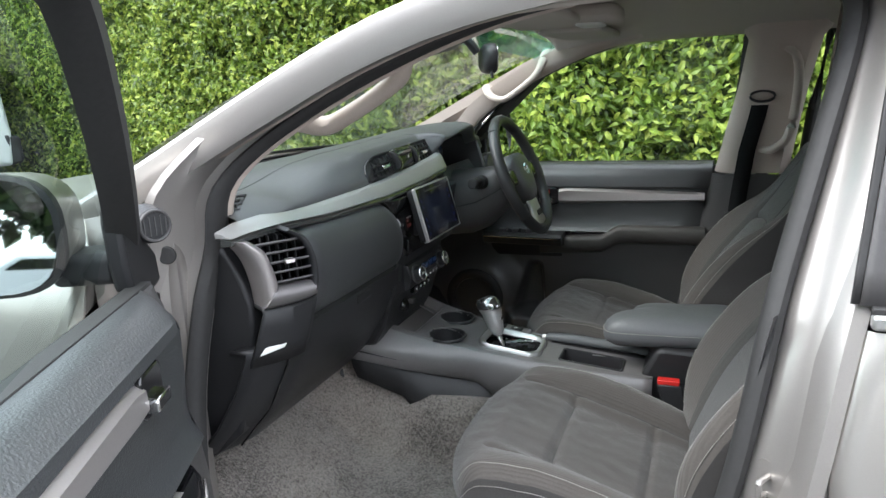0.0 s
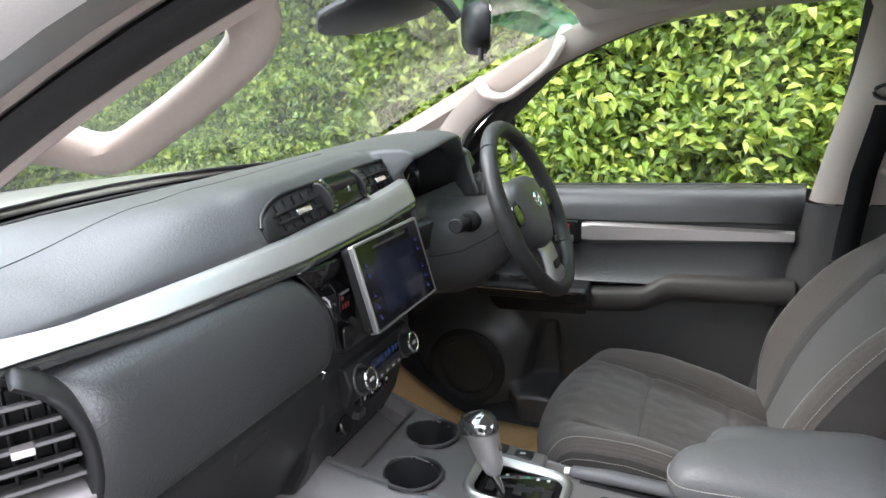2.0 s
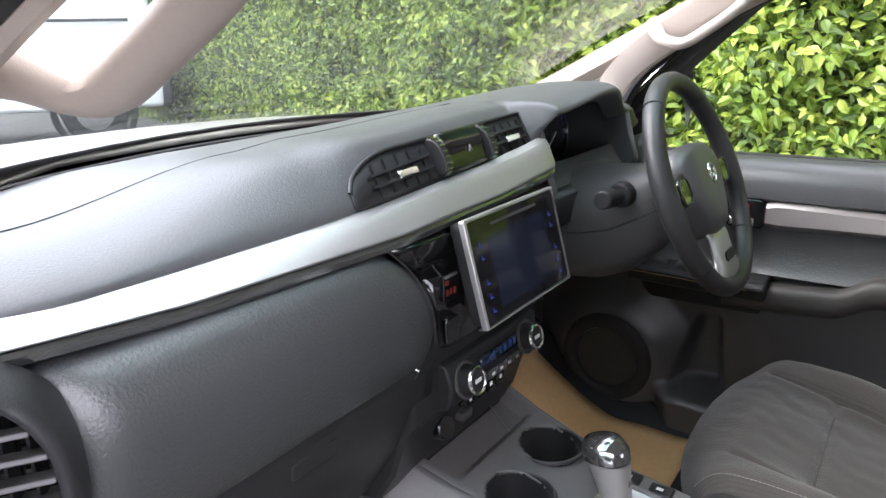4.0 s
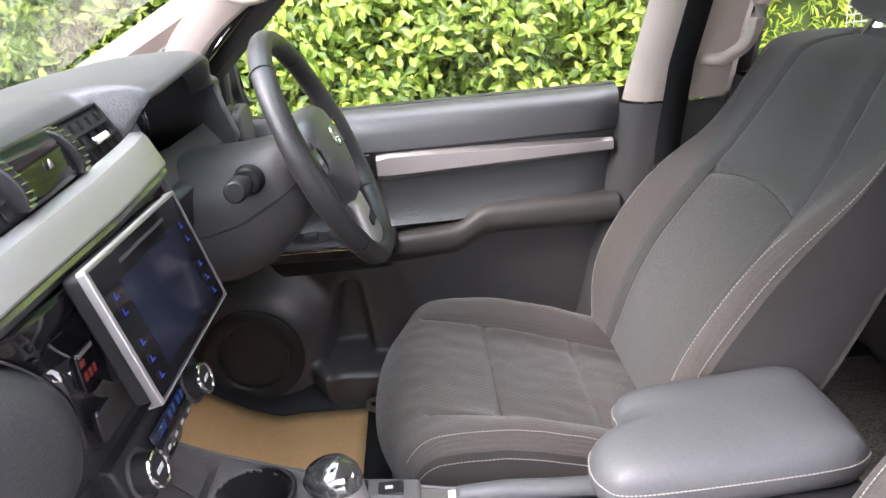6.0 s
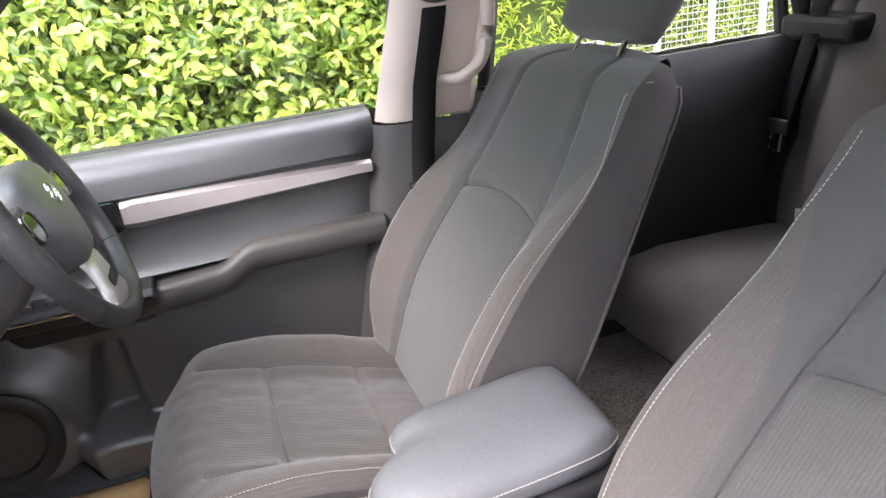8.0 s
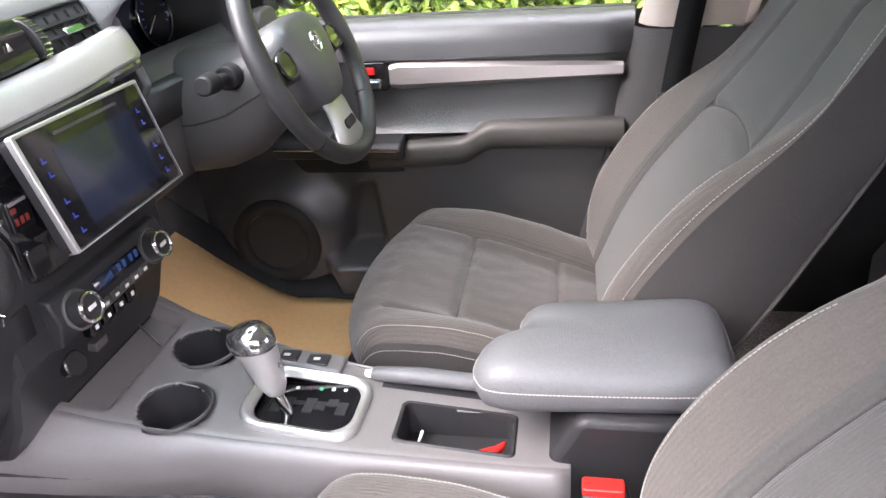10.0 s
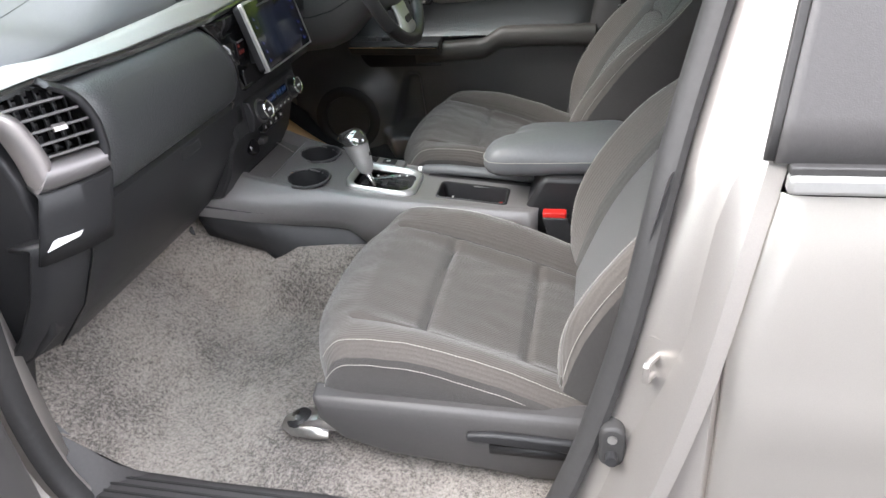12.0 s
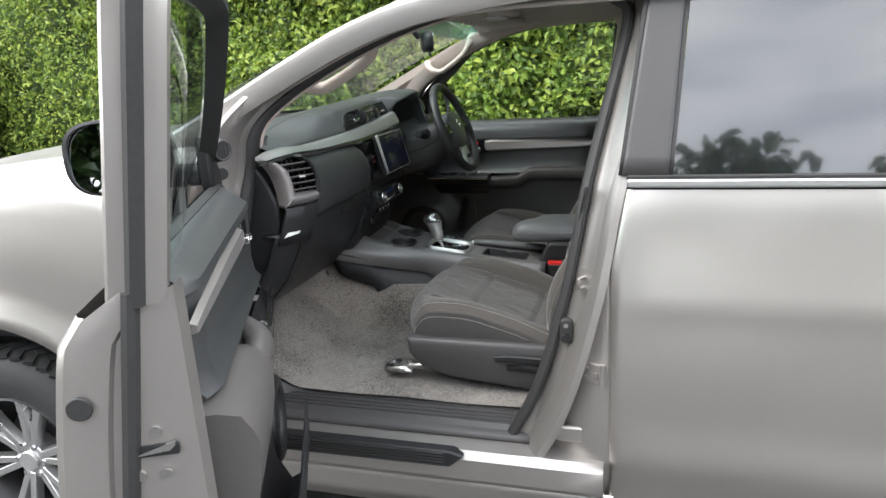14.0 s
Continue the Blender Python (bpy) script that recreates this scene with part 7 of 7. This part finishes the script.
        part("pull_handle", tube(grip, [0.026 + 0.003 * math.sin(math.pi * i / (len(grip) - 1)) for i in range(len(grip))], 16, flat=1.0), M_SAIL, d, "light grey door pull handle")
        body = []
        for i in range(21):
            t = i / 20
            s = 0.645 + 0.315 * t
            e = math.sqrt(min(1.0, 0.12 + t / 0.22))
            w = 0.125 + 0.004 * t
            body.append([P(s, n, z) for n, z in ((0.10, 1.06 + 0.02 * e), (0.13, 1.066 + 0.02 * e), (0.165, 1.066 + 0.02 * e), (0.192 + 0.008 * e, 1.062 + 0.016 * e), (0.207 + 0.010 * e, 1.05), (0.212 + 0.011 * e, 1.03), (0.210 + 0.010 * e, 0.98), (0.200 + 0.008 * e, 0.92), (0.185, 0.85), (0.165, 0.80), (0.12, 0.79))])
        part("arm_body", loft(body), M_SAIL, d, "light grey door armrest body", sharp=70)
    if P is open_door:
        part("door_pocket", loft([[P(s, n, z) for n, z in ((0.158, 0.80 + 0.02 * e), (0.165, 0.64), (0.19, 0.585), (0.222, 0.60), (0.238, 0.70), (0.242, 0.775 + 0.02 * e), (0.250, 0.775 + 0.02 * e), (0.246, 0.69), (0.226, 0.58), (0.185, 0.565), (0.15, 0.57))] for s, e in ((0.36, 1), (0.40, 0), (0.6, -0.5), (0.9, 0), (0.97, 1))]), M_PLASTIC, d, "black door pocket", bevel=0.003)
    ss, sn, sz = (0.29, 0.158, 0.72) if P is open_door else (0.165, 0.176, 0.845)
    spk = part("speaker_bowl", ring(P(ss, sn, sz), P(0, 1, 0) - P(0, 0, 0), 0.094, 0.020, 40, 10, 0.9), M_PLASTIC, d, "black speaker surround")
    part("speaker_grille", disc(P(ss, sn - 0.012, sz), P(0, 1, 0) - P(0, 0, 0), 0.088, 0.014, 40), M_RUBBER, spk, "black perforated grille", bevel=0.003)
    part("speaker_ring", ring(P(ss, sn + 0.006, sz), P(0, 1, 0) - P(0, 0, 0), 0.084, 0.005, 40), M_GREYPL, spk)
    # door mirror outside
    mr = part("door_mirror", loft([[P(0.14 + 0.075 * k, n, z) for n, z in [(-0.03 - 0.11 + 0.125 * r * (abs(math.cos(a)) ** 0.6) * (1 if math.cos(a) > 0 else -1), 1.408 + 0.092 * r * (abs(math.sin(a)) ** 0.7) * (1 if math.sin(a) > 0 else -1)) for a in [2 * math.pi * q / 28 for q in range(28)]]] for k, r in ((-1.3, 0.35), (-1.1, 0.7), (-0.6, 0.93), (0.2, 1.0), (0.5, 0.99))]), M_PAINT, d, "silver door mirror housing", sharp=60)
    part("mirror_rim", loft([[P(0.18 + o, n, z) for n, z in [(-0.14 + w * 0.125 * (abs(math.cos(a)) ** 0.6) * (1 if math.cos(a) > 0 else -1), 1.408 + w * 0.092 * (abs(math.sin(a)) ** 0.7) * (1 if math.sin(a) > 0 else -1)) for a in [2 * math.pi * q / 28 for q in range(28)]]] for w, o in ((1.0, -0.005), (1.01, 0.012), (0.94, 0.016), (0.92, 0.006))], caps=False), M_PLASTIC, mr, "black mirror rim")
    part("mirror_glass", loft([[P(0.186 + o - 0.11 * (z - 1.408) + 0.05 * (n + 0.14), n, z) for n, z in [(-0.14 + 0.93 * 0.125 * (abs(math.cos(a)) ** 0.6) * (1 if math.cos(a) > 0 else -1), 1.408 + 0.93 * 0.092 * (abs(math.sin(a)) ** 0.7) * (1 if math.sin(a) > 0 else -1)) for a in [2 * math.pi * q / 28 for q in range(28)]]] for o in (0.0, 0.004)]), M_MIRROR, mr, "mirror glass")
    part("mirror_arm", loft([[P(s, n, z) for s, z in rrect(0.13, 1.345, 0.09, 0.05, 0.015)] for n in (-0.05, 0.04)]), M_PLASTIC, mr, bevel=0.006)
    return d


front_door(open_door, (-1.04, -0.79, 0.5), "silver passenger door standing wide open with dark trim", G_DOOR)
front_door(shut_door, (-1.04, 0.79, 0.5), "closed driver's door with dark trim and silver strip", G_CLEAR)

# ---- pillars, belts, handles, mirror ----
def b_trim(side):
    rows = []
    ahead = 0.085 if side > 0 else 0.0
    for z, x0, x1 in ((0.66, -0.13, 0.09), (0.82, -0.10, 0.10), (1.05, -0.045, 0.12), (1.275, -0.005, 0.14)):
        x0 -= ahead
        rows.append([(x0, side * 0.74, z), (x0 + 0.015, side * 0.70, z), (x0 + 0.05, side * 0.675, z), (x1 - 0.03, side * 0.675, z), (x1, side * 0.72, z)])
    part("lower_pillar_trim", loft(rows, False, False), M_GREYPL, truck, "dark grey lower centre pillar trim", sharp=50)
    rows = []
    for z, x0, x1, i in ((1.278, -0.004, 0.14, 0.0), (1.40, 0.022, 0.155, 0.012), (1.55, 0.055, 0.175, 0.035), (1.68, 0.075, 0.20, 0.06), (1.74, 0.04, 0.24, 0.10)):
        x0 -= ahead * 0.85
        i += 0.10 * (z - 1.278) if side > 0 else 0.06 + 0.22 * (z - 1.278)
        rows.append([(x0, side * (0.735 - i), z), (x0 + 0.014, side * (0.70 - i), z), (x0 + 0.045, side * (0.678 - i), z), (x1 - 0.03, side * (0.678 - i), z), (x1, side * (0.72 - i), z)])
    part("upper_pillar_trim", loft(rows, False, False), M_PILLAR, truck, "beige upper centre pillar trim", sharp=50)


b_trim(-1)
b_trim(1)
for side in (-1, 1):
    bl = thing("seat_belt", (0.05, side * 0.66, 1.0), "black front seat belt hanging on the centre pillar", "seat belt", "seat belts")
    ax, lean_in = (0.048, 0.0) if side > 0 else (0.13, 0.10)
    part("webbing", loft([[(ax + x - 0.024, side * (y - lean_in), z), (ax + x + 0.024, side * (y - lean_in), z)] for x, y, z in ((0.0, 0.628, 1.52), (-0.010, 0.636, 1.46), (-0.034, 0.652, 1.35), (-0.05, 0.66, 1.22), (-0.06, 0.664, 1.12), (-0.065, 0.668, 0.95), (-0.07, 0.668, 0.75))], False, False), M_BELT, bl, "black belt webbing", solid=0.002)
    an = part("belt_anchor", prism(rrect(ax, 1.545, 0.05, 0.075, 0.012), "y", side * (0.645 - lean_in), side * (0.622 - lean_in)), M_PILLAR, bl, "beige belt anchor cover", bevel=0.004)
    part("anchor_slide", prism(rrect(ax + 0.012, 1.60, 0.03, 0.10, 0.006), "y", side * (0.635 - lean_in), side * (0.620 - lean_in)), M_GREYPL, an, bevel=0.003)
    part("anchor_ring", tube([(ax + 0.034 * math.cos(a), side * (0.622 - lean_in), 1.516 + 0.016 * math.sin(a)) for a in [2 * math.pi * k / 20 for k in range(20)]], 0.004, 8, closed=True), M_GREYPL, an)
    tx = ax - 0.094
    tg = part("belt_tongue", prism([(tx + 0.006, 1.155), (tx + 0.066, 1.165), (tx + 0.066, 1.145), (tx + 0.05, 1.135), (tx + 0.018, 1.13), (tx + 0.006, 1.14)], "y", side * 0.668, side * 0.650), M_PLASTIC, bl, "black belt tongue", bevel=0.003)
    part("tongue_plate", tube([(tx + 0.02, side * 0.656, 1.135), (tx + 0.012, side * 0.654, 1.095), (tx + 0.034, side * 0.654, 1.088), (tx + 0.044, side * 0.656, 1.13)], 0.004, 6, closed=True), M_CHROME, tg, "bright steel tongue plate")
    part("retractor_guide", prism(rrect(0.01, 0.76, 0.07, 0.03, 0.01), "y", side * 0.69, side * 0.665), M_PLASTIC, bl)


def handle(pts, r, at, label, material=M_PILLAR, ends=True, wide=0.0):
    h = thing("grab_handle", at, label, "grab handle", "grab handles")
    line = smooth_line(pts, 6)
    n = len(line)
    part("grip", tube(line, [r * ((0.8 + 0.3 * math.sin(math.pi * i / (n - 1))) if not wide else 1.0 + wide * abs(2 * i / (n - 1) - 1) ** 2.2) for i in range(n)], 12, flat=0.85), material, h, "moulded grip")
    if ends:
        for p in (pts[0], pts[-1]):
            part("end_mount", tube([Vector(p) + Vector((0, 0.012 * (1 if p[1] > 0 else -1), 0.0)), p], [r * 1.25, r * 1.1], 12), material, h)
    return h


handle([(-0.85, -0.62, 1.562), (-0.805, -0.585, 1.545), (-0.755, -0.564, 1.531), (-0.70, -0.560, 1.553), (-0.635, -0.557, 1.589), (-0.602, -0.558, 1.616), (-0.600, -0.568, 1.648), (-0.605, -0.60, 1.675)], 0.019, (-0.72, -0.60, 1.56), "beige grab handle on the windscreen pillar", wide=0.7)
handle([(-0.815, 0.645, 1.575), (-0.800, 0.61, 1.560), (-0.780, 0.592, 1.545), (-0.740, 0.585, 1.538), (-0.695, 0.582, 1.562), (-0.645, 0.580, 1.597), (-0.620, 0.582, 1.625), (-0.608, 0.590, 1.655), (-0.600, 0.62, 1.68)], 0.0125, (-0.72, 0.60, 1.56), "pale grab handle on the driver's windscreen pillar", wide=0.5)
handle([(0.055, 0.67, 1.352), (0.085, 0.615, 1.360), (0.125, 0.605, 1.405), (0.140, 0.592, 1.55), (0.128, 0.585, 1.63), (0.095, 0.60, 1.655)], 0.0145, (0.10, 0.62, 1.36), "beige upright grab handle on the centre pillar")
mir = thing("rear_view_mirror", (-0.615, 0.02, 1.652), "black rear-view mirror turned towards the driver", "mirror")
MA, MN = Vector((-0.36, 0.93, 0)).normalized(), Vector((0.93, 0.36, 0)).normalized()


def mring(o, w, k=1.0):
    return [Vector((-0.615, 0.03, 1.652)) + MN * o + MA * (w * 0.112 * (abs(math.cos(a)) ** 0.5) * (1 if math.cos(a) > 0 else -1)) + Vector((0, 0, w * k * 0.036 * (abs(math.sin(a)) ** 0.7) * (1 if math.sin(a) > 0 else -1))) for a in [2 * math.pi * q / 28 for q in range(28)]]


part("housing", loft([mring(o, w) for o, w in ((-0.026, 0.6), (-0.018, 0.92), (-0.004, 1.0), (0.008, 0.99), (0.010, 0.94))]), M_PLASTIC, mir, "black mirror housing", sharp=60)
part("glass", loft([mring(o, 0.93) for o in (0.0095, 0.0115)]), M_MIRROR, mir, "mirror glass")
part("stem", tube(smooth_line([(-0.70, 0.0, 1.712), (-0.668, 0.005, 1.700), (-0.645, 0.018, 1.668)], 4), 0.011, 10), M_PLASTIC, mir)
part("tassel", tube([(-0.585, -0.06, 1.62), (-0.584, -0.062, 1.604)], 0.004, 8), M_PLASTIC, mir)
cmr = part("camera_shroud", loft([[(x, 0.01 + w * math.cos(a), z + h * math.sin(a)) for a in [2 * math.pi * q / 20 for q in range(20)]] for x, z, w, h in ((-0.86, 1.668, 0.05, 0.008), (-0.82, 1.680, 0.105, 0.020), (-0.73, 1.705, 0.12, 0.028), (-0.66, 1.735, 0.11, 0.018))]), M_PLASTIC, mir, "dark sensor shroud behind the mirror", sharp=60)
for side in (-1, 1):
    v = thing("sun_visor", (-0.5, side * 0.33, 1.70), "beige fabric sun visor folded up", "sun visor", "sun visors")
    part("visor_panel", prism(rrect(-0.44, side * 0.34, 0.17, 0.40, 0.03), "z", 1.708, 1.726), M_LINER, v, "beige visor panel", bevel=0.007, seg=3)
    part("visor_rod", tube([(-0.52, side * 0.13, 1.718), (-0.52, side * 0.56, 1.716), (-0.535, side * 0.58, 1.73)], 0.006, 8), M_PILLAR, v)
oc = thing("roof_console", (-0.42, 0, 1.72), "beige roof console with map lights", "roof console")
part("console_body", prism(rrect(-0.42, 0.0, 0.26, 0.17, 0.04), "z", 1.715, 1.752), M_LINER, oc, bevel=0.012, seg=3)
part("map_light", prism(rrect(-0.36, 0.0, 0.06, 0.11, 0.02), "z", 1.709, 1.717), M_WHITE, oc, "frosted map light", bevel=0.003)

# ---- floor things ----
mat_ = thing("paper_floor_mat", (-0.9, 0.45, 0.67), "tan kraft paper floor mat in the driver's footwell", "floor mat")
part("sheet", loft([[(-1.14 + 0.475 * i / 20, 0.22 + 0.42 * j / 12, floor_z(-1.14 + 0.475 * i / 20, 0.3 + 0.3 * j / 12) + 0.014 + 0.004 * noise.noise(Vector((i * 0.3, j * 0.4, 0)))) for j in range(13)] for i in range(21)], False, False), M_KRAFT, mat_, "tan kraft paper sheet", solid=0.001)
rub_ = thing("rubber_floor_mat", (-0.95, 0.45, 0.66), "black rubber mat lining the driver's footwell", "floor mat")
part("mat_sheet", loft([[(-1.40 + 0.79 * i / 24, 0.125 + 0.57 * j / 12, floor_z(-1.40 + 0.79 * i / 24, min(0.62, 0.125 + 0.57 * j / 12)) + 0.006 + 0.05 * max(0, (j - 10.5) / 1.5) ** 2) for j in range(13)] for i in range(25)], False, False), M_PLASTIC, rub_, "black rubber sheet", solid=0.003)
clip = thing("carpet_clip", (-0.995, -0.152, 0.85), "round dark grey carpet fastener", "fastener")
part("clip_head", disc((-0.998, -0.158, 0.846), (0.5, -0.75, 0.4), 0.013, 0.005, 16), M_PLASTIC, clip, bevel=0.002)

# rear passenger compartment, driver's side
rd = thing("rear_door", (0.6, 0.75, 0.5), "closed driver's side rear door with dark trim", "car door")
part("rear_trim", loft([[(x, y, z) for y, z in ((0.74, 1.31), (0.70, 1.315), (0.655, 1.27), (0.66, 1.15), (0.64, 1.08), (0.66, 1.0), (0.66, 0.66))] for x in span(0.16, 1.12, 10)], False, False), M_PLASTIC, rd, "black rear door trim", sharp=50)
part("silver_strip", loft([[(x, 0.655, 1.215 + h), (x, 0.645, 1.21 + h * 0.5), (x, 0.645, 1.20 - h * 0.5), (x, 0.655, 1.195 - h)] for x, h in ((0.25, 0.012), (0.46, 0.014))]), M_SATIN, rd)
part("door_skin", loft([[(x, 0.79, 1.31), (x, 0.84, 0.9), (x, 0.83, 0.5)] for x in span(0.12, 1.18, 4)], False, False), M_PAINT, rd)
pn = part("door_window", loft([[(x, -side_y(z) - 0.02, z) for x in span(a, b, 8)] for z, a, b in ((1.305, 0.19, 0.98), (1.45, 0.20, 0.94), (1.60, 0.215, 0.88), (1.70, 0.23, 0.82))], False, False), G_CLEAR, rd, "clear rear side window")
pn.visible_shadow = False
part("window_surround", tube([(0.185, 0.76, 1.30), (0.20, 0.735, 1.47), (0.225, 0.69, 1.70), (0.55, 0.675, 1.725), (0.82, 0.68, 1.70), (0.90, 0.70, 1.58), (0.985, 0.745, 1.32)], 0.018, 8), M_RUBBER, rd, "black window surround")
part("quarter_panel", prism([(0.88, 1.72), (1.2, 1.72), (1.2, 1.30), (1.0, 1.30), (0.93, 1.50)], "y", 0.68, 0.715), M_PLASTIC, truck, "dark rear quarter trim", bevel=0.01)
part("rear_shelf", box((0.95, 0.52, 1.30), (1.18, 0.72, 1.36)), M_PLASTIC, truck, bevel=0.015)
part("rear_pillar_trim", loft([[(x, y, z) for y, z in ((0.70, 1.30), (0.66, 1.45), (0.60, 1.72))] for x in (1.0, 1.08, 1.18)], False, False), M_PILLAR, truck, "beige rear pillar trim", solid=0.02)
rb = thing("seat_belt", (0.93, 0.6, 1.0), "black rear seat belt beside the bench", "seat belt", "seat belts")
part("webbing", loft([[(x, y - 0.022, z), (x, y + 0.022, z)] for x, y, z in ((1.02, 0.62, 1.62), (0.96, 0.62, 1.35), (0.885, 0.625, 1.12), (0.89, 0.64, 1.0), (0.895, 0.65, 0.86))], False, False), M_BELT, rb, "black belt webbing", solid=0.002)
part("belt_tongue", box((0.870, 0.598, 1.10), (0.882, 0.655, 1.135)), M_GREYPL, rb, bevel=0.004)
part("tongue_plate", tube([(0.874, 0.612, 1.10), (0.870, 0.612, 1.06), (0.870, 0.642, 1.06), (0.874, 0.642, 1.10)], 0.004, 6), M_CHROME, rb)

# rear passenger side closed off by its trim
part("rear_side_trim", loft([[(x, y, z) for y, z in ((-0.76, 1.32), (-0.70, 1.315), (-0.66, 1.25), (-0.66, 0.62))] for x in (0.14, 0.6, 1.16)], False, False), M_PLASTIC, truck)

# ---- yard ----
def parked(name, at, heading, prof, wheels, label, category, width=0.86):
    """A plain parked vehicle: prof is its side outline, heading the way its length runs."""
    v = thing(name, at, label, category)
    u = Vector((math.cos(heading), math.sin(heading), 0))
    w = Vector((-u.y, u.x, 0))
    q = lambda a, b, z: Vector(at) + u * a + w * b + Vector((0, 0, z))
    part("body", loft([[q(x, b * (1 - 0.09 * (z > 1.15)), z) for x, z in prof] for b in (-width, -width + 0.05, width - 0.05, width)]), M_WHITEP, v, "white bodywork", bevel=0.05, seg=3)
    for x in wheels:
        for sgn in (-1, 1):
            t = part("wheel", disc(q(x, sgn * (width - 0.16), 0.33), w * sgn, 0.325, 0.19, 32), M_TYRE, v, "black tyre on a silver steel wheel", bevel=0.03)
            part("wheel_trim", disc(q(x, sgn * (width + 0.022), 0.33), w * sgn, 0.20, 0.02, 28, 0.16), M_ALLOY, t, bevel=0.006)
            part("arch", ring(q(x, sgn * (width - 0.01), 0.35), w, 0.39, 0.035, 36), M_PLASTIC, v)
    return v, q


van, vq = parked("white_van", (-8.97, 2.51, 0.6), math.atan2(0.88, 0.474), [(1.95, 0.35), (1.98, 0.7), (1.95, 1.25), (1.90, 1.85), (1.7, 1.98), (-0.6, 2.0), (-1.2, 1.75), (-1.7, 1.2), (-2.5, 1.05), (-2.6, 0.4)], (1.25, -1.75), "white panel van parked in front of the hedge", "van")
part("side_moulding", loft([[vq(a, b, z) for b, z in ((-0.874, 1.245), (-0.885, 1.25), (-0.885, 1.27), (-0.874, 1.275))] for a in (-0.6, 1.7)]), M_PLASTIC, van, "dark side moulding")
part("bumper", loft([[vq(a, b, z) for a, z in ((1.9, 0.35), (2.06, 0.38), (2.06, 0.66), (1.9, 0.7))] for b in (-0.84, 0.84)]), M_PLASTIC, van, "dark grey bumper", bevel=0.03)
for b in (-0.865, 0.865):
    part("side_window", loft([[vq(a, b + o, z) for a, z in ((-0.5, 1.25), (-0.5, 1.8), (-1.1, 1.65), (-1.5, 1.25))] for o in (-0.01, 0.01)]), G_TINT, van, "dark cab window")
car2, cq = parked("white_car", (-1.6, -8.6, 0), 0.1, [(2.1, 0.3), (2.15, 0.7), (2.0, 0.92), (1.55, 1.0), (0.95, 1.42), (-0.4, 1.46), (-1.1, 1.02), (-2.05, 0.86), (-2.2, 0.35)], (1.35, -1.35), "white saloon car parked across the yard", "car")
for b in (-0.80, 0.80):
    part("side_window", loft([[cq(a, b + o, z) for a, z in ((1.4, 1.03), (0.9, 1.36), (-0.35, 1.40), (-0.9, 1.03))] for o in (-0.012, 0.012)]), G_TINT, car2, "dark side window")
rack = thing("mesh_gate", (1.5, 1.75, 0), "white tubular gate with wire mesh standing by the hedge", "gate")
for x in (1.10, 1.36, 1.62, 1.88, 2.14):
    part("gate_post", tube([(x, 1.75, 0), (x, 1.75, 2.2)], 0.0135, 10), M_WHITEP, rack, "white tubular post")
for z in (0.6, 2.15):
    part("gate_rail", tube([(0.99, 1.75, z), (2.14, 1.75, z)], 0.0135, 10), M_WHITEP, rack)
bm = B()
for k in range(46):
    x = 0.99 + 1.15 * k / 45
    tube([(x, 1.75, 0.6), (x, 1.75, 2.15)], 0.0018, 4, bm=bm)
for k in range(62):
    z = 0.62 + 1.52 * k / 61
    tube([(0.99, 1.752, z), (2.14, 1.752, z)], 0.0018, 4, bm=bm)
part("wire_mesh", bm, M_STEEL, rack, "grey wire mesh")

# ---- load bed and ends of the truck ----
for side in (-1, 1):
    rows = []
    for i in range(33):
        x = 1.215 + 1.55 * i / 32
        dx = x - 1.27
        zb = AZ + math.sqrt(max(0, 0.46 ** 2 - dx * dx)) if abs(dx) < 0.46 else 0.50
        rows.append([(x, side * (0.85 - 0.03 * ((z - 0.9) / 0.4) ** 2), z) for z in span(zb, 1.27, 10)] + [(x, side * 0.80, 1.285), (x, side * 0.77, 1.27)])
    part("bed_side", loft(rows, False, False), M_PAINT, truck, "silver load bed side", solid=0.01)
    part("bumper_corner", prism(rrect(2.78, 0.62, 0.16, 0.2, 0.04), "y", side * 0.55, side * 0.84), M_PLASTIC, truck, bevel=0.02)
part("bed_floor", box((1.215, -0.77, 0.72), (2.75, 0.77, 0.75)), M_PLASTIC, truck, "black load bed floor", bevel=0.005)
part("bed_front", box((1.21, -0.77, 0.6), (1.235, 0.77, 1.27)), M_PAINT, truck, bevel=0.004)
part("tailgate", prism(rrect(0.0, 0.99, 1.56, 0.56, 0.03), "x", 2.745, 2.79), M_PAINT, truck, "silver tailgate", bevel=0.01)
part("front_bumper", loft([[(x, y, z) for x, z in ((-2.30, 0.48), (-2.52 + 0.16 * (y / 0.85) ** 2, 0.52), (-2.55 + 0.16 * (y / 0.85) ** 2, 0.75), (-2.46 + 0.12 * (y / 0.85) ** 2, 0.95), (-2.42 + 0.12 * (y / 0.85) ** 2, 1.22), (-2.32, 1.27))] for y in span(-0.86, 0.86, 16)], False, False), M_PAINT, truck, "silver front bumper and nose", solid=0.01)
